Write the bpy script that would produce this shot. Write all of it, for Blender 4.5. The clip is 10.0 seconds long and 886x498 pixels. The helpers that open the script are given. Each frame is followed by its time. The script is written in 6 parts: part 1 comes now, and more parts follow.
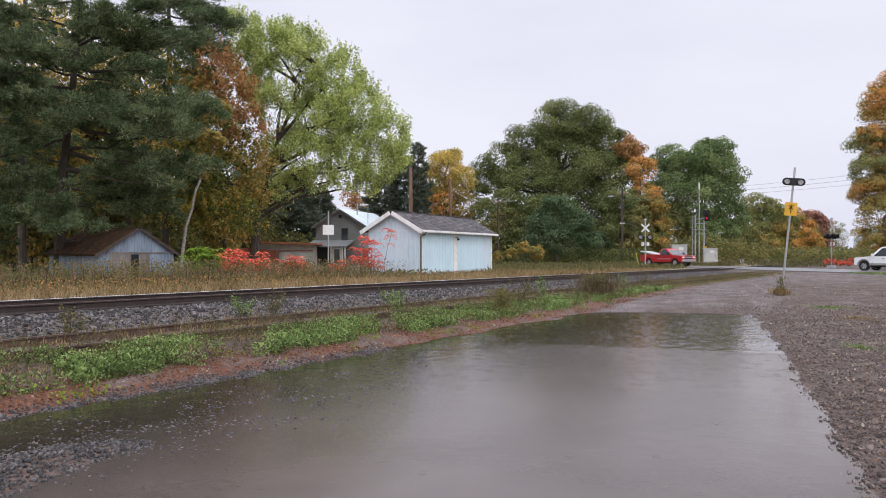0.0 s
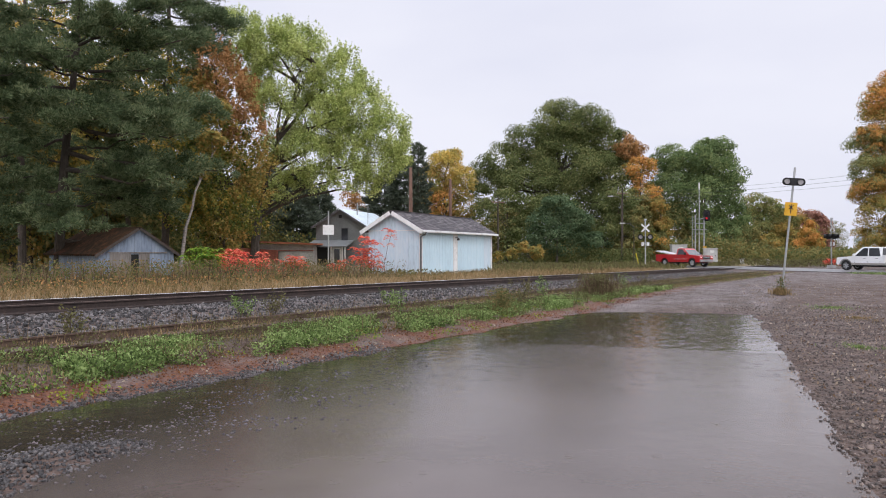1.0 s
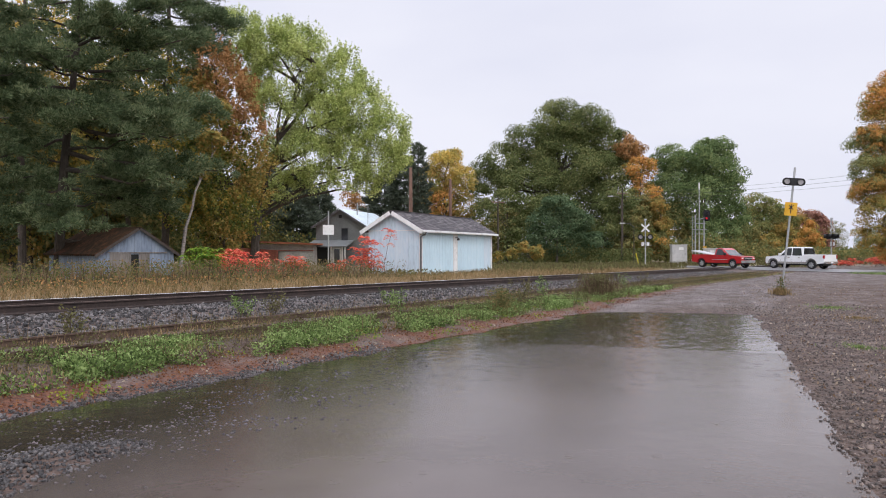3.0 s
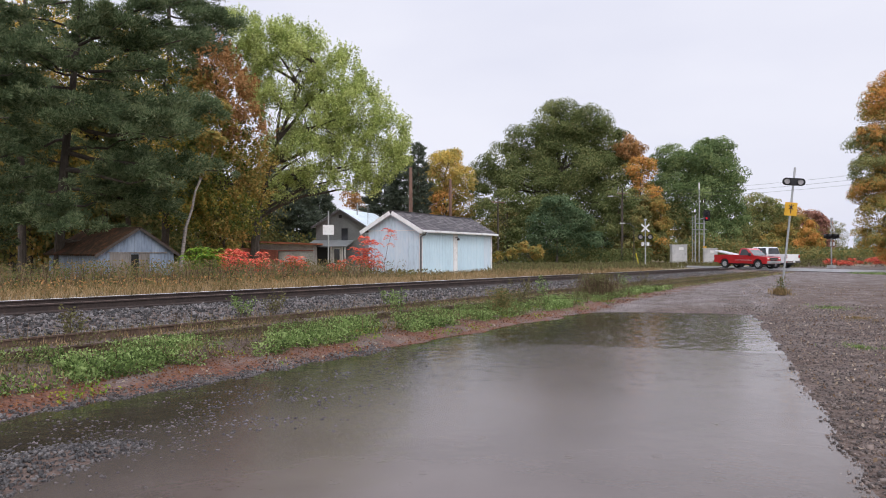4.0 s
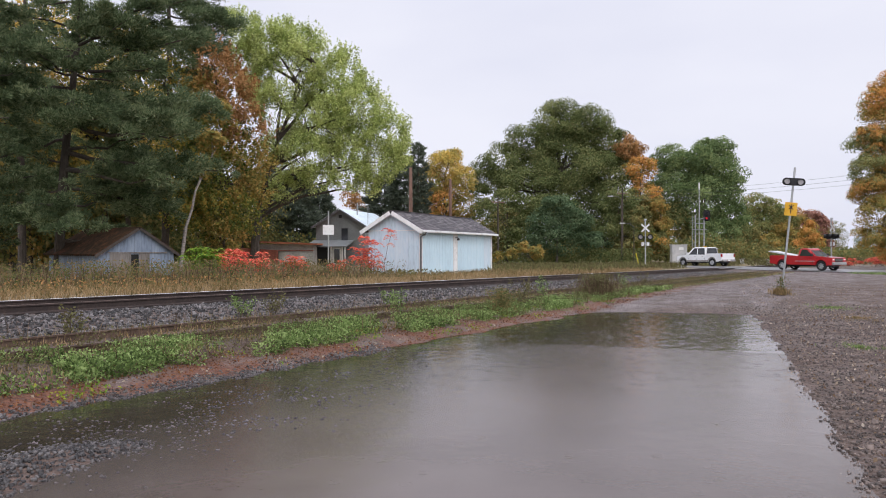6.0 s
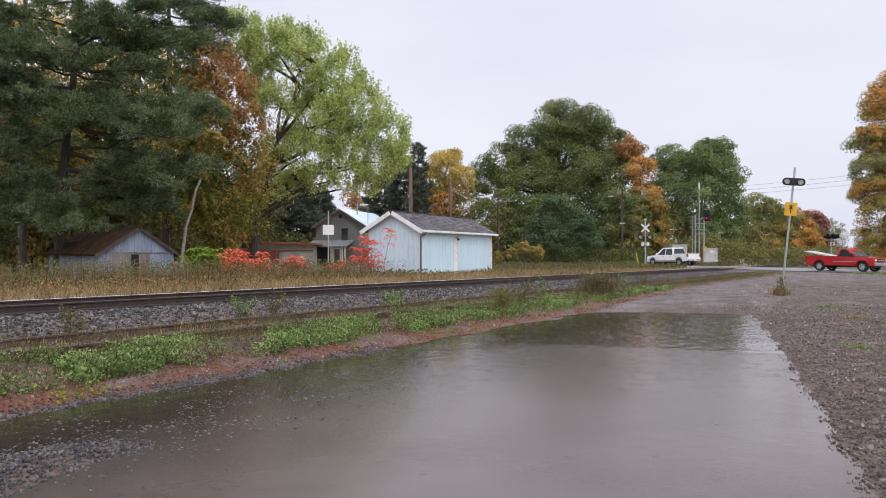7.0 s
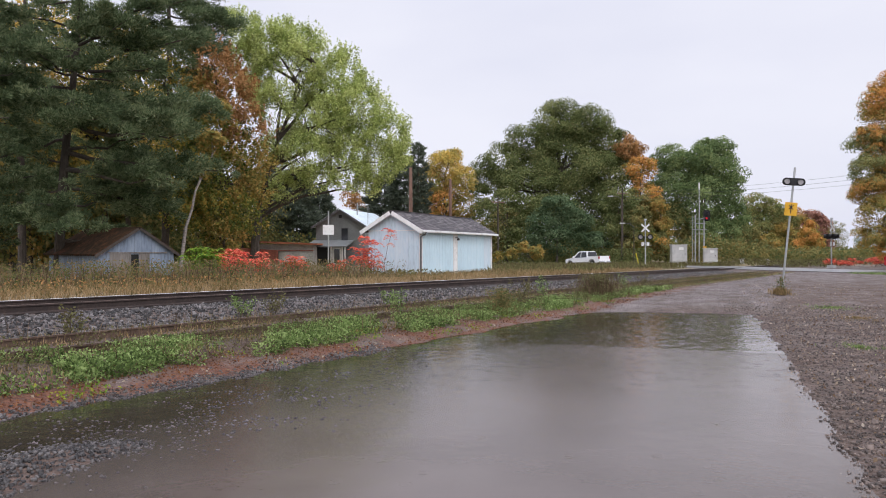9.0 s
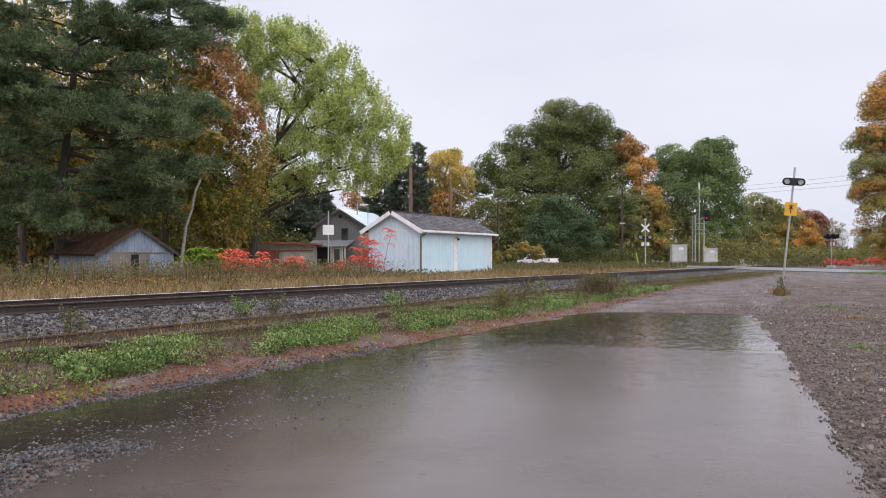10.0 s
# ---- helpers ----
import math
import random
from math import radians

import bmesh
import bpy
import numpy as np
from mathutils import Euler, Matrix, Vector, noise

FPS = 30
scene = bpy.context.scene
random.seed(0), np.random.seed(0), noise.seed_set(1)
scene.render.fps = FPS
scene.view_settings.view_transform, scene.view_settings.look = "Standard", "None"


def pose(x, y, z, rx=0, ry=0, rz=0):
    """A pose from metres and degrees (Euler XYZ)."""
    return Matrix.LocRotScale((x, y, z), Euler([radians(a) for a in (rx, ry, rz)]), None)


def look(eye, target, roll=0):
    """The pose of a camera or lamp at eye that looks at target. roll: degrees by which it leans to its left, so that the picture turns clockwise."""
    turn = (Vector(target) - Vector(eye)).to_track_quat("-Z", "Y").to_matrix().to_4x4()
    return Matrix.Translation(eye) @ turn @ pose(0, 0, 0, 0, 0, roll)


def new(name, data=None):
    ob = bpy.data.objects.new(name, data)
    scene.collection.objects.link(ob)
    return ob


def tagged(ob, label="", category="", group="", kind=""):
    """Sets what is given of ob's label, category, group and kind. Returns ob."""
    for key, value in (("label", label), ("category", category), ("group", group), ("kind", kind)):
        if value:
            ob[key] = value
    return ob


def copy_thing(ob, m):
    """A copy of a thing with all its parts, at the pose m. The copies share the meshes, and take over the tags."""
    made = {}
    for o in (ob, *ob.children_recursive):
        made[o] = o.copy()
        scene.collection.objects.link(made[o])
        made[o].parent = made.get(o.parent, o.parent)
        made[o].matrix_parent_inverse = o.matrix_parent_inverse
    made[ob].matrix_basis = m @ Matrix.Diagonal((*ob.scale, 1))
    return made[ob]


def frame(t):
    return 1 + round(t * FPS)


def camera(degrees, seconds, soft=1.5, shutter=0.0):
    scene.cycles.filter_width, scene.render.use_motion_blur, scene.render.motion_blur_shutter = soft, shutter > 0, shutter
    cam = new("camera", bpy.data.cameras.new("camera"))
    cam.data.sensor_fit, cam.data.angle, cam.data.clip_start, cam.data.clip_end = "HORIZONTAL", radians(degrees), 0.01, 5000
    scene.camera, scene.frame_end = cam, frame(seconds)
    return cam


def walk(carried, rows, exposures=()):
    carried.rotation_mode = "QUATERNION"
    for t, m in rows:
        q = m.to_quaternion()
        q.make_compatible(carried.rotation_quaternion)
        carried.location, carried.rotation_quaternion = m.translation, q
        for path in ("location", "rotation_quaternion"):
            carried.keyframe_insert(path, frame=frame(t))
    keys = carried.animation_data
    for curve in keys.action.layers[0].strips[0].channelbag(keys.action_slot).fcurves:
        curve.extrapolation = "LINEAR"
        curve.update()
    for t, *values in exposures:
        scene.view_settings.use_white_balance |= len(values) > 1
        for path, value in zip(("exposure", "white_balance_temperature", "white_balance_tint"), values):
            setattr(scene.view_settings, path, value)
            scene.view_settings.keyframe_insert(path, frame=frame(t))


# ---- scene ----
cam = camera(65.03, 10.0, 1.0)
EYE = (0.0, 0.0, 1.6)
HOLD = look(EYE, (0.0, 100.0, 1.925))
walk(cam, [(0.0, HOLD), (10.0, HOLD)])

# ---- overcast daylight ----
world = bpy.data.worlds.new("overcast_sky")
scene.world = world
world.use_nodes = True
wn, wl = world.node_tree.nodes, world.node_tree.links
sky = wn.new("ShaderNodeTexSky")
sky.sky_type, sky.sun_disc = "NISHITA", False
sky.sun_elevation, sky.sun_rotation = radians(42), radians(150)
sky.dust_density = 4.0
coord = wn.new("ShaderNodeTexCoord")
cloud = wn.new("ShaderNodeTexNoise")
cloud.inputs["Scale"].default_value, cloud.inputs["Detail"].default_value = 1.6, 4.0
squash = wn.new("ShaderNodeMapping")
squash.inputs["Scale"].default_value = (1.0, 1.0, 3.0)
wl.new(coord.outputs["Generated"], squash.inputs["Vector"])
wl.new(squash.outputs["Vector"], cloud.inputs["Vector"])
tone = wn.new("ShaderNodeValToRGB")
tone.color_ramp.elements[0].position, tone.color_ramp.elements[0].color = 0.3, (7.2, 7.35, 8.75, 1)
tone.color_ramp.elements[1].position, tone.color_ramp.elements[1].color = 0.7, (8.6, 8.65, 9.7, 1)
wl.new(cloud.outputs["Fac"], tone.inputs["Fac"])
# an overcast sky is brighter overhead than at its rim
rise = wn.new("ShaderNodeSeparateXYZ")
wl.new(coord.outputs["Generated"], rise.inputs["Vector"])
dome = wn.new("ShaderNodeMapRange")
dome.interpolation_type = "SMOOTHSTEP"
dome.inputs["From Min"].default_value, dome.inputs["From Max"].default_value = 0.3, 0.95
dome.inputs["To Min"].default_value, dome.inputs["To Max"].default_value = 1.0, 2.3
wl.new(rise.outputs["Z"], dome.inputs["Value"])
lift = wn.new("ShaderNodeVectorMath")
lift.operation = "SCALE"
wl.new(tone.outputs["Color"], lift.inputs[0])
wl.new(dome.outputs["Result"], lift.inputs["Scale"])
veil = wn.new("ShaderNodeMix")
veil.data_type = "RGBA"
veil.inputs["Factor"].default_value = 0.93
wl.new(sky.outputs["Color"], veil.inputs["A"])
wl.new(lift.outputs["Vector"], veil.inputs["B"])
wn["Background"].inputs["Strength"].default_value = 0.105
wl.new(veil.outputs["Result"], wn["Background"].inputs["Color"])
sun = new("sun", bpy.data.lights.new("sun", "SUN"))
sun.data.energy, sun.data.angle, sun.data.color = 1.15, radians(60), (1.0, 0.97, 0.93)
sun.matrix_world = look((22, -42, 42), (0, 0, 0))
scene.view_settings.exposure = 0.0


# ---- materials ----
def mat(name, stops, rough=0.7, metal=0.0, grain=8.0, blotch=0.7, bump=0.2, spec=0.5, island=False, random_object=0.0, coat=0.0, mode="Object", stretch=(1, 1, 1), dist=0.02):
    """A surface whose colour runs through stops by grain and blotches."""
    m = bpy.data.materials.new(name)
    m.use_nodes = True
    n, l = m.node_tree.nodes, m.node_tree.links
    b = n["Principled BSDF"]
    b.inputs["Roughness"].default_value, b.inputs["Metallic"].default_value = rough, metal
    b.inputs["Specular IOR Level"].default_value, b.inputs["Coat Weight"].default_value = spec, coat
    tc = n.new("ShaderNodeTexCoord")
    mp = n.new("ShaderNodeMapping")
    mp.inputs["Scale"].default_value = stretch
    l.new(tc.outputs[mode], mp.inputs["Vector"])
    fine, big = n.new("ShaderNodeTexNoise"), n.new("ShaderNodeTexNoise")
    fine.inputs["Scale"].default_value, fine.inputs["Detail"].default_value = grain, 6.0
    big.inputs["Scale"].default_value, big.inputs["Detail"].default_value = blotch, 3.0
    for t in (fine, big):
        l.new(mp.outputs["Vector"], t.inputs["Vector"])
    mix = n.new("ShaderNodeMath")
    mix.operation = "MULTIPLY_ADD"
    mix.inputs[1].default_value = 0.5
    half = n.new("ShaderNodeMath")
    half.operation = "MULTIPLY"
    half.inputs[1].default_value = 0.5
    l.new(big.outputs["Fac"], half.inputs[0])
    l.new(fine.outputs["Fac"], mix.inputs[0])
    l.new(half.outputs[0], mix.inputs[2])
    fac = mix.outputs[0]
    if island:
        geo = n.new("ShaderNodeNewGeometry")
        add = n.new("ShaderNodeMath")
        add.operation = "MULTIPLY_ADD"
        add.inputs[1].default_value = 0.4
        sub = n.new("ShaderNodeMath")
        sub.operation = "SUBTRACT"
        sub.inputs[1].default_value = 0.2
        l.new(fac, sub.inputs[0])
        l.new(geo.outputs["Random Per Island"], add.inputs[0])
        l.new(sub.outputs[0], add.inputs[2])
        fac = add.outputs[0]
    if random_object:
        info = n.new("ShaderNodeObjectInfo")
        add = n.new("ShaderNodeMath")
        add.operation = "MULTIPLY_ADD"
        add.inputs[1].default_value = random_object
        l.new(info.outputs["Random"], add.inputs[0])
        l.new(fac, add.inputs[2])
        fac = add.outputs[0]
    ramp = n.new("ShaderNodeValToRGB")
    lo, hi = 0.3, 0.7
    el = ramp.color_ramp.elements
    while len(el) < len(stops):
        el.new(0.5)
    for i, c in enumerate(stops):
        el[i].position = lo + (hi - lo) * i / max(1, len(stops) - 1)
        el[i].color = (*c, 1)
    l.new(fac, ramp.inputs["Fac"])
    l.new(ramp.outputs["Color"], b.inputs["Base Color"])
    if bump:
        bp = n.new("ShaderNodeBump")
        bp.inputs["Strength"].default_value, bp.inputs["Distance"].default_value = bump, dist
        l.new(fine.outputs["Fac"], bp.inputs["Height"])
        l.new(bp.outputs["Normal"], b.inputs["Normal"])
    return m


def leaf_mat(name, stops, blotch=0.35):
    """Foliage: each leaf and each spray has its tint, drifting from limb to limb, and some light comes through the blade."""
    m = mat(name, stops, rough=0.8, grain=3.0, blotch=blotch, bump=0.0, spec=0.07, island=True)
    n, l = m.node_tree.nodes, m.node_tree.links
    b, out = n["Principled BSDF"], n["Material Output"]
    colour = b.inputs["Base Color"].links[0].from_socket
    fac = colour.node.inputs["Fac"].links[0].from_socket
    spray = n.new("ShaderNodeAttribute")
    spray.attribute_name = "tint"
    add = n.new("ShaderNodeMath")
    add.operation = "MULTIPLY_ADD"
    add.inputs[1].default_value = 0.34
    drop = n.new("ShaderNodeMath")
    drop.operation = "SUBTRACT"
    drop.inputs[1].default_value = 0.17
    l.new(fac, drop.inputs[0])
    l.new(spray.outputs["Fac"], add.inputs[0])
    l.new(drop.outputs[0], add.inputs[2])
    l.new(add.outputs[0], colour.node.inputs["Fac"])
    thin = n.new("ShaderNodeBsdfTranslucent")
    l.new(colour, thin.inputs["Color"])
    both = n.new("ShaderNodeMixShader")
    both.inputs["Fac"].default_value = 0.38
    l.new(b.outputs[0], both.inputs[1])
    l.new(thin.outputs[0], both.inputs[2])
    l.new(both.outputs[0], out.inputs["Surface"])
    return m


M = {}
M["pine"] = leaf_mat("pine_needles", [(0.068, 0.098, 0.05), (0.14, 0.19, 0.094), (0.28, 0.325, 0.18)])
# spruce greens are lifted and greyed to paint in the rain haze
M["spruce"] = leaf_mat("hazed_spruce_needles", [(0.075, 0.095, 0.072), (0.125, 0.15, 0.11), (0.19, 0.215, 0.155)])
M["maple_green"] = leaf_mat("green_maple_leaves", [(0.26, 0.32, 0.1), (0.48, 0.55, 0.19), (0.68, 0.72, 0.3)])
M["oak"] = leaf_mat("dark_green_oak_leaves", [(0.09, 0.115, 0.043), (0.165, 0.195, 0.073), (0.27, 0.285, 0.115)])
M["mixed"] = leaf_mat("turning_leaves", [(0.13, 0.16, 0.065), (0.22, 0.225, 0.085), (0.34, 0.265, 0.1)])
M["ochre"] = leaf_mat("ochre_leaves", [(0.2, 0.21, 0.07), (0.36, 0.285, 0.085), (0.5, 0.31, 0.1)])
M["yellow"] = leaf_mat("yellow_leaves", [(0.36, 0.33, 0.1), (0.58, 0.45, 0.12), (0.7, 0.48, 0.14)])
M["orange"] = leaf_mat("orange_maple_leaves", [(0.26, 0.27, 0.08), (0.6, 0.33, 0.09), (0.72, 0.36, 0.12)])
M["turning"] = leaf_mat("half_turned_leaves", [(0.10, 0.14, 0.04), (0.26, 0.27, 0.07), (0.48, 0.33, 0.08)])
M["wine"] = leaf_mat("wine_red_leaves", [(0.22, 0.12, 0.095), (0.36, 0.17, 0.135), (0.46, 0.26, 0.19)])
M["young"] = leaf_mat("blue_green_leaves", [(0.06, 0.1, 0.05), (0.11, 0.165, 0.085), (0.19, 0.25, 0.13)])
M["rust"] = leaf_mat("rusty_leaves", [(0.28, 0.17, 0.07), (0.46, 0.25, 0.1), (0.58, 0.34, 0.16)])
M["green"] = leaf_mat("mid_green_leaves", [(0.11, 0.16, 0.065), (0.19, 0.26, 0.105), (0.3, 0.36, 0.15)])
M["sumac_red"] = leaf_mat("red_sumac_leaves", [(0.5, 0.06, 0.045), (0.8, 0.15, 0.11), (0.86, 0.36, 0.22)])
M["sumac_green"] = leaf_mat("green_sumac_leaves", [(0.1, 0.2, 0.03), (0.2, 0.33, 0.05), (0.36, 0.38, 0.06)])
# green paled towards the haze over the far trees
M["pale_green"] = leaf_mat("hazed_pale_green_leaves", [(0.16, 0.195, 0.075), (0.26, 0.285, 0.115), (0.39, 0.32, 0.12)])
M["weed"] = leaf_mat("green_weed_leaves", [(0.07, 0.105, 0.034), (0.19, 0.275, 0.085), (0.4, 0.51, 0.2)], 1.2)
M["brush"] = leaf_mat("dull_brush_leaves", [(0.09, 0.07, 0.04), (0.15, 0.14, 0.06), (0.2, 0.2, 0.09)], 0.8)
M["stalk"] = leaf_mat("dead_brown_stalks", [(0.08, 0.055, 0.035), (0.16, 0.11, 0.07), (0.28, 0.2, 0.13)], 0.8)
M["field_weed"] = leaf_mat("field_weed_leaves", [(0.08, 0.11, 0.035), (0.17, 0.165, 0.065), (0.29, 0.19, 0.09)], 0.3)
M["straw"] = leaf_mat("dry_grass", [(0.15, 0.12, 0.05), (0.32, 0.22, 0.11), (0.48, 0.35, 0.2)], 0.25)
M["needle"] = leaf_mat("fallen_pine_needles", [(0.08, 0.035, 0.018), (0.2, 0.08, 0.035), (0.34, 0.17, 0.08)], 2.0)
M["fallen"] = leaf_mat("fallen_leaves", [(0.14, 0.085, 0.05), (0.3, 0.22, 0.15), (0.55, 0.47, 0.38)], 2.0)
M["bark"] = mat("bark", [(0.03, 0.025, 0.02), (0.07, 0.055, 0.045), (0.13, 0.11, 0.09)], 0.9, grain=9, blotch=1.5, bump=0.8, stretch=(3, 3, 0.6))
M["birch"] = mat("pale_birch_bark", [(0.1, 0.085, 0.07), (0.3, 0.265, 0.235), (0.45, 0.41, 0.37)], 0.8, grain=6, blotch=2, stretch=(1, 1, 4))
M["rail"] = mat("rusty_rail_steel", [(0.018, 0.013, 0.012), (0.042, 0.029, 0.025), (0.075, 0.048, 0.04)], 0.85, 0.0, grain=20, blotch=2)
M["rust_rail"] = mat("flaking_rusty_rail", [(0.045, 0.029, 0.022), (0.09, 0.056, 0.041), (0.16, 0.105, 0.075)], 0.8, 0.0, grain=20, blotch=2)
# polished steel, its colour raised to carry the white sky sheen
M["rail_top"] = mat("polished_rail_head", [(0.75, 0.75, 0.76), (0.88, 0.88, 0.88)], 0.42, 0.9, grain=30, blotch=3, bump=0.02)
M["tie"] = mat("dark_wooden_tie", [(0.02, 0.016, 0.014), (0.045, 0.035, 0.03), (0.08, 0.065, 0.055)], 0.8, grain=14, blotch=3, bump=0.6, random_object=0.15)
M["stone"] = mat("wet_ballast_stone", [(0.012, 0.011, 0.011), (0.04, 0.035, 0.034), (0.21, 0.19, 0.185)], 0.55, grain=25, blotch=4, bump=0.3, island=True)
M["shoal_stone"] = mat("wet_shoal_stones", [(0.012, 0.01, 0.01), (0.04, 0.035, 0.034), (0.15, 0.135, 0.13)], 0.5, grain=25, blotch=4, bump=0.3, island=True)
M["pebble"] = mat("dark_wet_pebbles", [(0.026, 0.018, 0.014), (0.077, 0.054, 0.043), (0.2, 0.152, 0.127)], 0.55, grain=25, blotch=4, bump=0.3, island=True)
M["lane_stone"] = mat("wet_lane_stones", [(0.045, 0.038, 0.036), (0.12, 0.103, 0.098), (0.32, 0.285, 0.27)], 0.55, grain=25, blotch=4, bump=0.3, island=True)
M["blue_siding"] = mat("weathered_pale_blue_paint", [(0.4, 0.47, 0.53), (0.58, 0.7, 0.79), (0.68, 0.76, 0.82)], 0.7, grain=9, blotch=0.8, bump=0.15, stretch=(1, 1, 0.25))
M["blue_door"] = mat("pale_blue_door_paint", [(0.5, 0.64, 0.72), (0.58, 0.75, 0.84), (0.65, 0.78, 0.85)], 0.65, grain=10, blotch=0.7, bump=0.1, stretch=(1, 1, 0.3))
M["white_trim"] = mat("worn_white_paint", [(0.55, 0.54, 0.52), (0.8, 0.8, 0.79), (0.85, 0.85, 0.85)], 0.6, grain=7, blotch=1.2, bump=0.08)
M["shingle"] = mat("dark_asphalt_shingles", [(0.04, 0.036, 0.04), (0.085, 0.076, 0.08), (0.145, 0.128, 0.13)], 0.8, grain=14, blotch=1.2, bump=0.4, island=True)
M["mossy"] = mat("mossy_rusty_roof", [(0.014, 0.014, 0.008), (0.05, 0.03, 0.018), (0.15, 0.06, 0.034)], 0.95, grain=5, blotch=1.3, spec=0.1, bump=0.5)
# faded blue-grey paint, its colour lowered for the shade of the pines
M["barn_wall"] = mat("faded_shaded_blue_grey_boards", [(0.1, 0.12, 0.15), (0.2, 0.25, 0.33), (0.29, 0.35, 0.43)], 0.8, grain=8, blotch=0.9, bump=0.3, stretch=(1, 1, 0.3))
M["barn_door"] = mat("bare_grey_door_boards", [(0.1, 0.09, 0.08), (0.2, 0.18, 0.165), (0.28, 0.26, 0.24)], 0.85, grain=8, blotch=1.2, bump=0.3, stretch=(2, 2, 0.3))
# near-black that paints shade in the barn door gap and under the porch
M["dark"] = mat("interior_shade_black", [(0.008, 0.008, 0.008), (0.015, 0.014, 0.014)], 0.9)
M["grey_siding"] = mat("grey_clapboard", [(0.13, 0.135, 0.135), (0.19, 0.2, 0.2), (0.24, 0.25, 0.25)], 0.7, grain=8, blotch=0.6, bump=0.1)
M["tin"] = mat("pale_metal_roof", [(0.5, 0.6, 0.65), (0.68, 0.78, 0.82), (0.75, 0.82, 0.85)], 0.35, 0.2, grain=5, blotch=0.8, bump=0.03)
M["rust_roof"] = mat("rust_red_sheet_roof", [(0.22, 0.08, 0.05), (0.4, 0.14, 0.07), (0.48, 0.2, 0.12)], 0.7, 0.1, grain=5, blotch=1.0)
M["red_wall"] = mat("dull_red_boards", [(0.14, 0.05, 0.035), (0.34, 0.11, 0.075), (0.42, 0.17, 0.12)], 0.8, grain=8, blotch=1.0)
M["off_white"] = mat("dirty_off_white_wall", [(0.3, 0.29, 0.27), (0.55, 0.54, 0.51), (0.66, 0.65, 0.62)], 0.8, grain=6, blotch=0.8)
M["tan_wall"] = mat("faded_tan_boards", [(0.22, 0.2, 0.17), (0.4, 0.37, 0.33), (0.5, 0.47, 0.43)], 0.8, grain=6, blotch=0.9)
M["glass"] = mat("dark_window_glass", [(0.02, 0.022, 0.025), (0.045, 0.048, 0.052)], 0.06, grain=2, bump=0.0, spec=0.6)
# grey base stands in for pale sky reflected in the windscreen
M["screen"] = mat("sky_paled_wet_windscreen", [(0.07, 0.075, 0.08), (0.13, 0.14, 0.145)], 0.08, grain=2, bump=0.0, spec=1.0)
M["galv"] = mat("galvanised_steel", [(0.3, 0.31, 0.31), (0.45, 0.46, 0.46), (0.55, 0.56, 0.56)], 0.45, 0.6, grain=14, blotch=2)
M["cabinet"] = mat("light_grey_cabinet_paint", [(0.42, 0.42, 0.42), (0.55, 0.55, 0.55), (0.62, 0.62, 0.61)], 0.5, 0.2, grain=5, blotch=0.9)
M["black"] = mat("matt_black_paint", [(0.012, 0.012, 0.013), (0.025, 0.025, 0.026)], 0.6, grain=10)
M["lens_dull"] = mat("unlit_red_grey_lens", [(0.5, 0.48, 0.48), (0.65, 0.62, 0.61)], 0.25, grain=12)
M["yellow_sign"] = mat("yellow_sign_sheet", [(0.62, 0.32, 0.015), (0.75, 0.4, 0.02), (0.78, 0.45, 0.04)], 0.45, grain=6, blotch=3)
M["pole_wood"] = mat("weathered_pole_wood", [(0.1, 0.06, 0.045), (0.2, 0.115, 0.085), (0.28, 0.18, 0.14)], 0.85, grain=8, blotch=0.6, stretch=(2, 2, 0.3))
M["rubber"] = mat("tyre_rubber", [(0.012, 0.012, 0.012), (0.03, 0.03, 0.03)], 0.8, grain=20)
M["alloy"] = mat("wheel_alloy", [(0.45, 0.45, 0.46), (0.65, 0.65, 0.66)], 0.35, 0.3, grain=6)
M["chrome"] = mat("chrome", [(0.6, 0.6, 0.6), (0.75, 0.75, 0.75)], 0.15, 1.0, grain=4, bump=0)
M["red_paint"] = mat("wet_red_car_paint", [(0.42, 0.012, 0.018), (0.5, 0.018, 0.024)], 0.3, grain=3, bump=0, coat=0.8)
M["white_paint"] = mat("wet_white_car_paint", [(0.82, 0.82, 0.82), (0.88, 0.88, 0.87)], 0.4, grain=3, bump=0, coat=0.8)
M["tan_trim"] = mat("tan_lower_trim", [(0.3, 0.28, 0.25), (0.36, 0.34, 0.3)], 0.5, grain=6)
M["plastic"] = mat("grey_bumper_plastic", [(0.09, 0.09, 0.095), (0.14, 0.14, 0.145)], 0.55, grain=8)
M["tail"] = mat("red_tail_lens", [(0.35, 0.01, 0.015), (0.45, 0.02, 0.02)], 0.2, grain=5, bump=0)
M["clear_lens"] = mat("clear_headlight_lens", [(0.6, 0.6, 0.6), (0.75, 0.75, 0.75)], 0.12, grain=5, bump=0)
M["cable"] = mat("wire", [(0.05, 0.05, 0.05), (0.08, 0.08, 0.08)], 0.6)
M["yellow_post"] = mat("yellow_marker_post", [(0.6, 0.5, 0.02), (0.7, 0.6, 0.04)], 0.5)

lit = bpy.data.materials.new("red_signal_light")
lit.use_nodes = True
lb = lit.node_tree.nodes["Principled BSDF"]
lb.inputs["Base Color"].default_value = (0.6, 0.01, 0.02, 1)
lb.inputs["Emission Color"].default_value = (1.0, 0.03, 0.06, 1)
lb.inputs["Emission Strength"].default_value = 0.5
M["lit"] = lit
beam = bpy.data.materials.new("lit_headlight")
beam.use_nodes = True
bb = beam.node_tree.nodes["Principled BSDF"]
bb.inputs["Emission Color"].default_value = (1.0, 0.93, 0.8, 1)
bb.inputs["Emission Strength"].default_value = 0.12
M["beam"] = beam


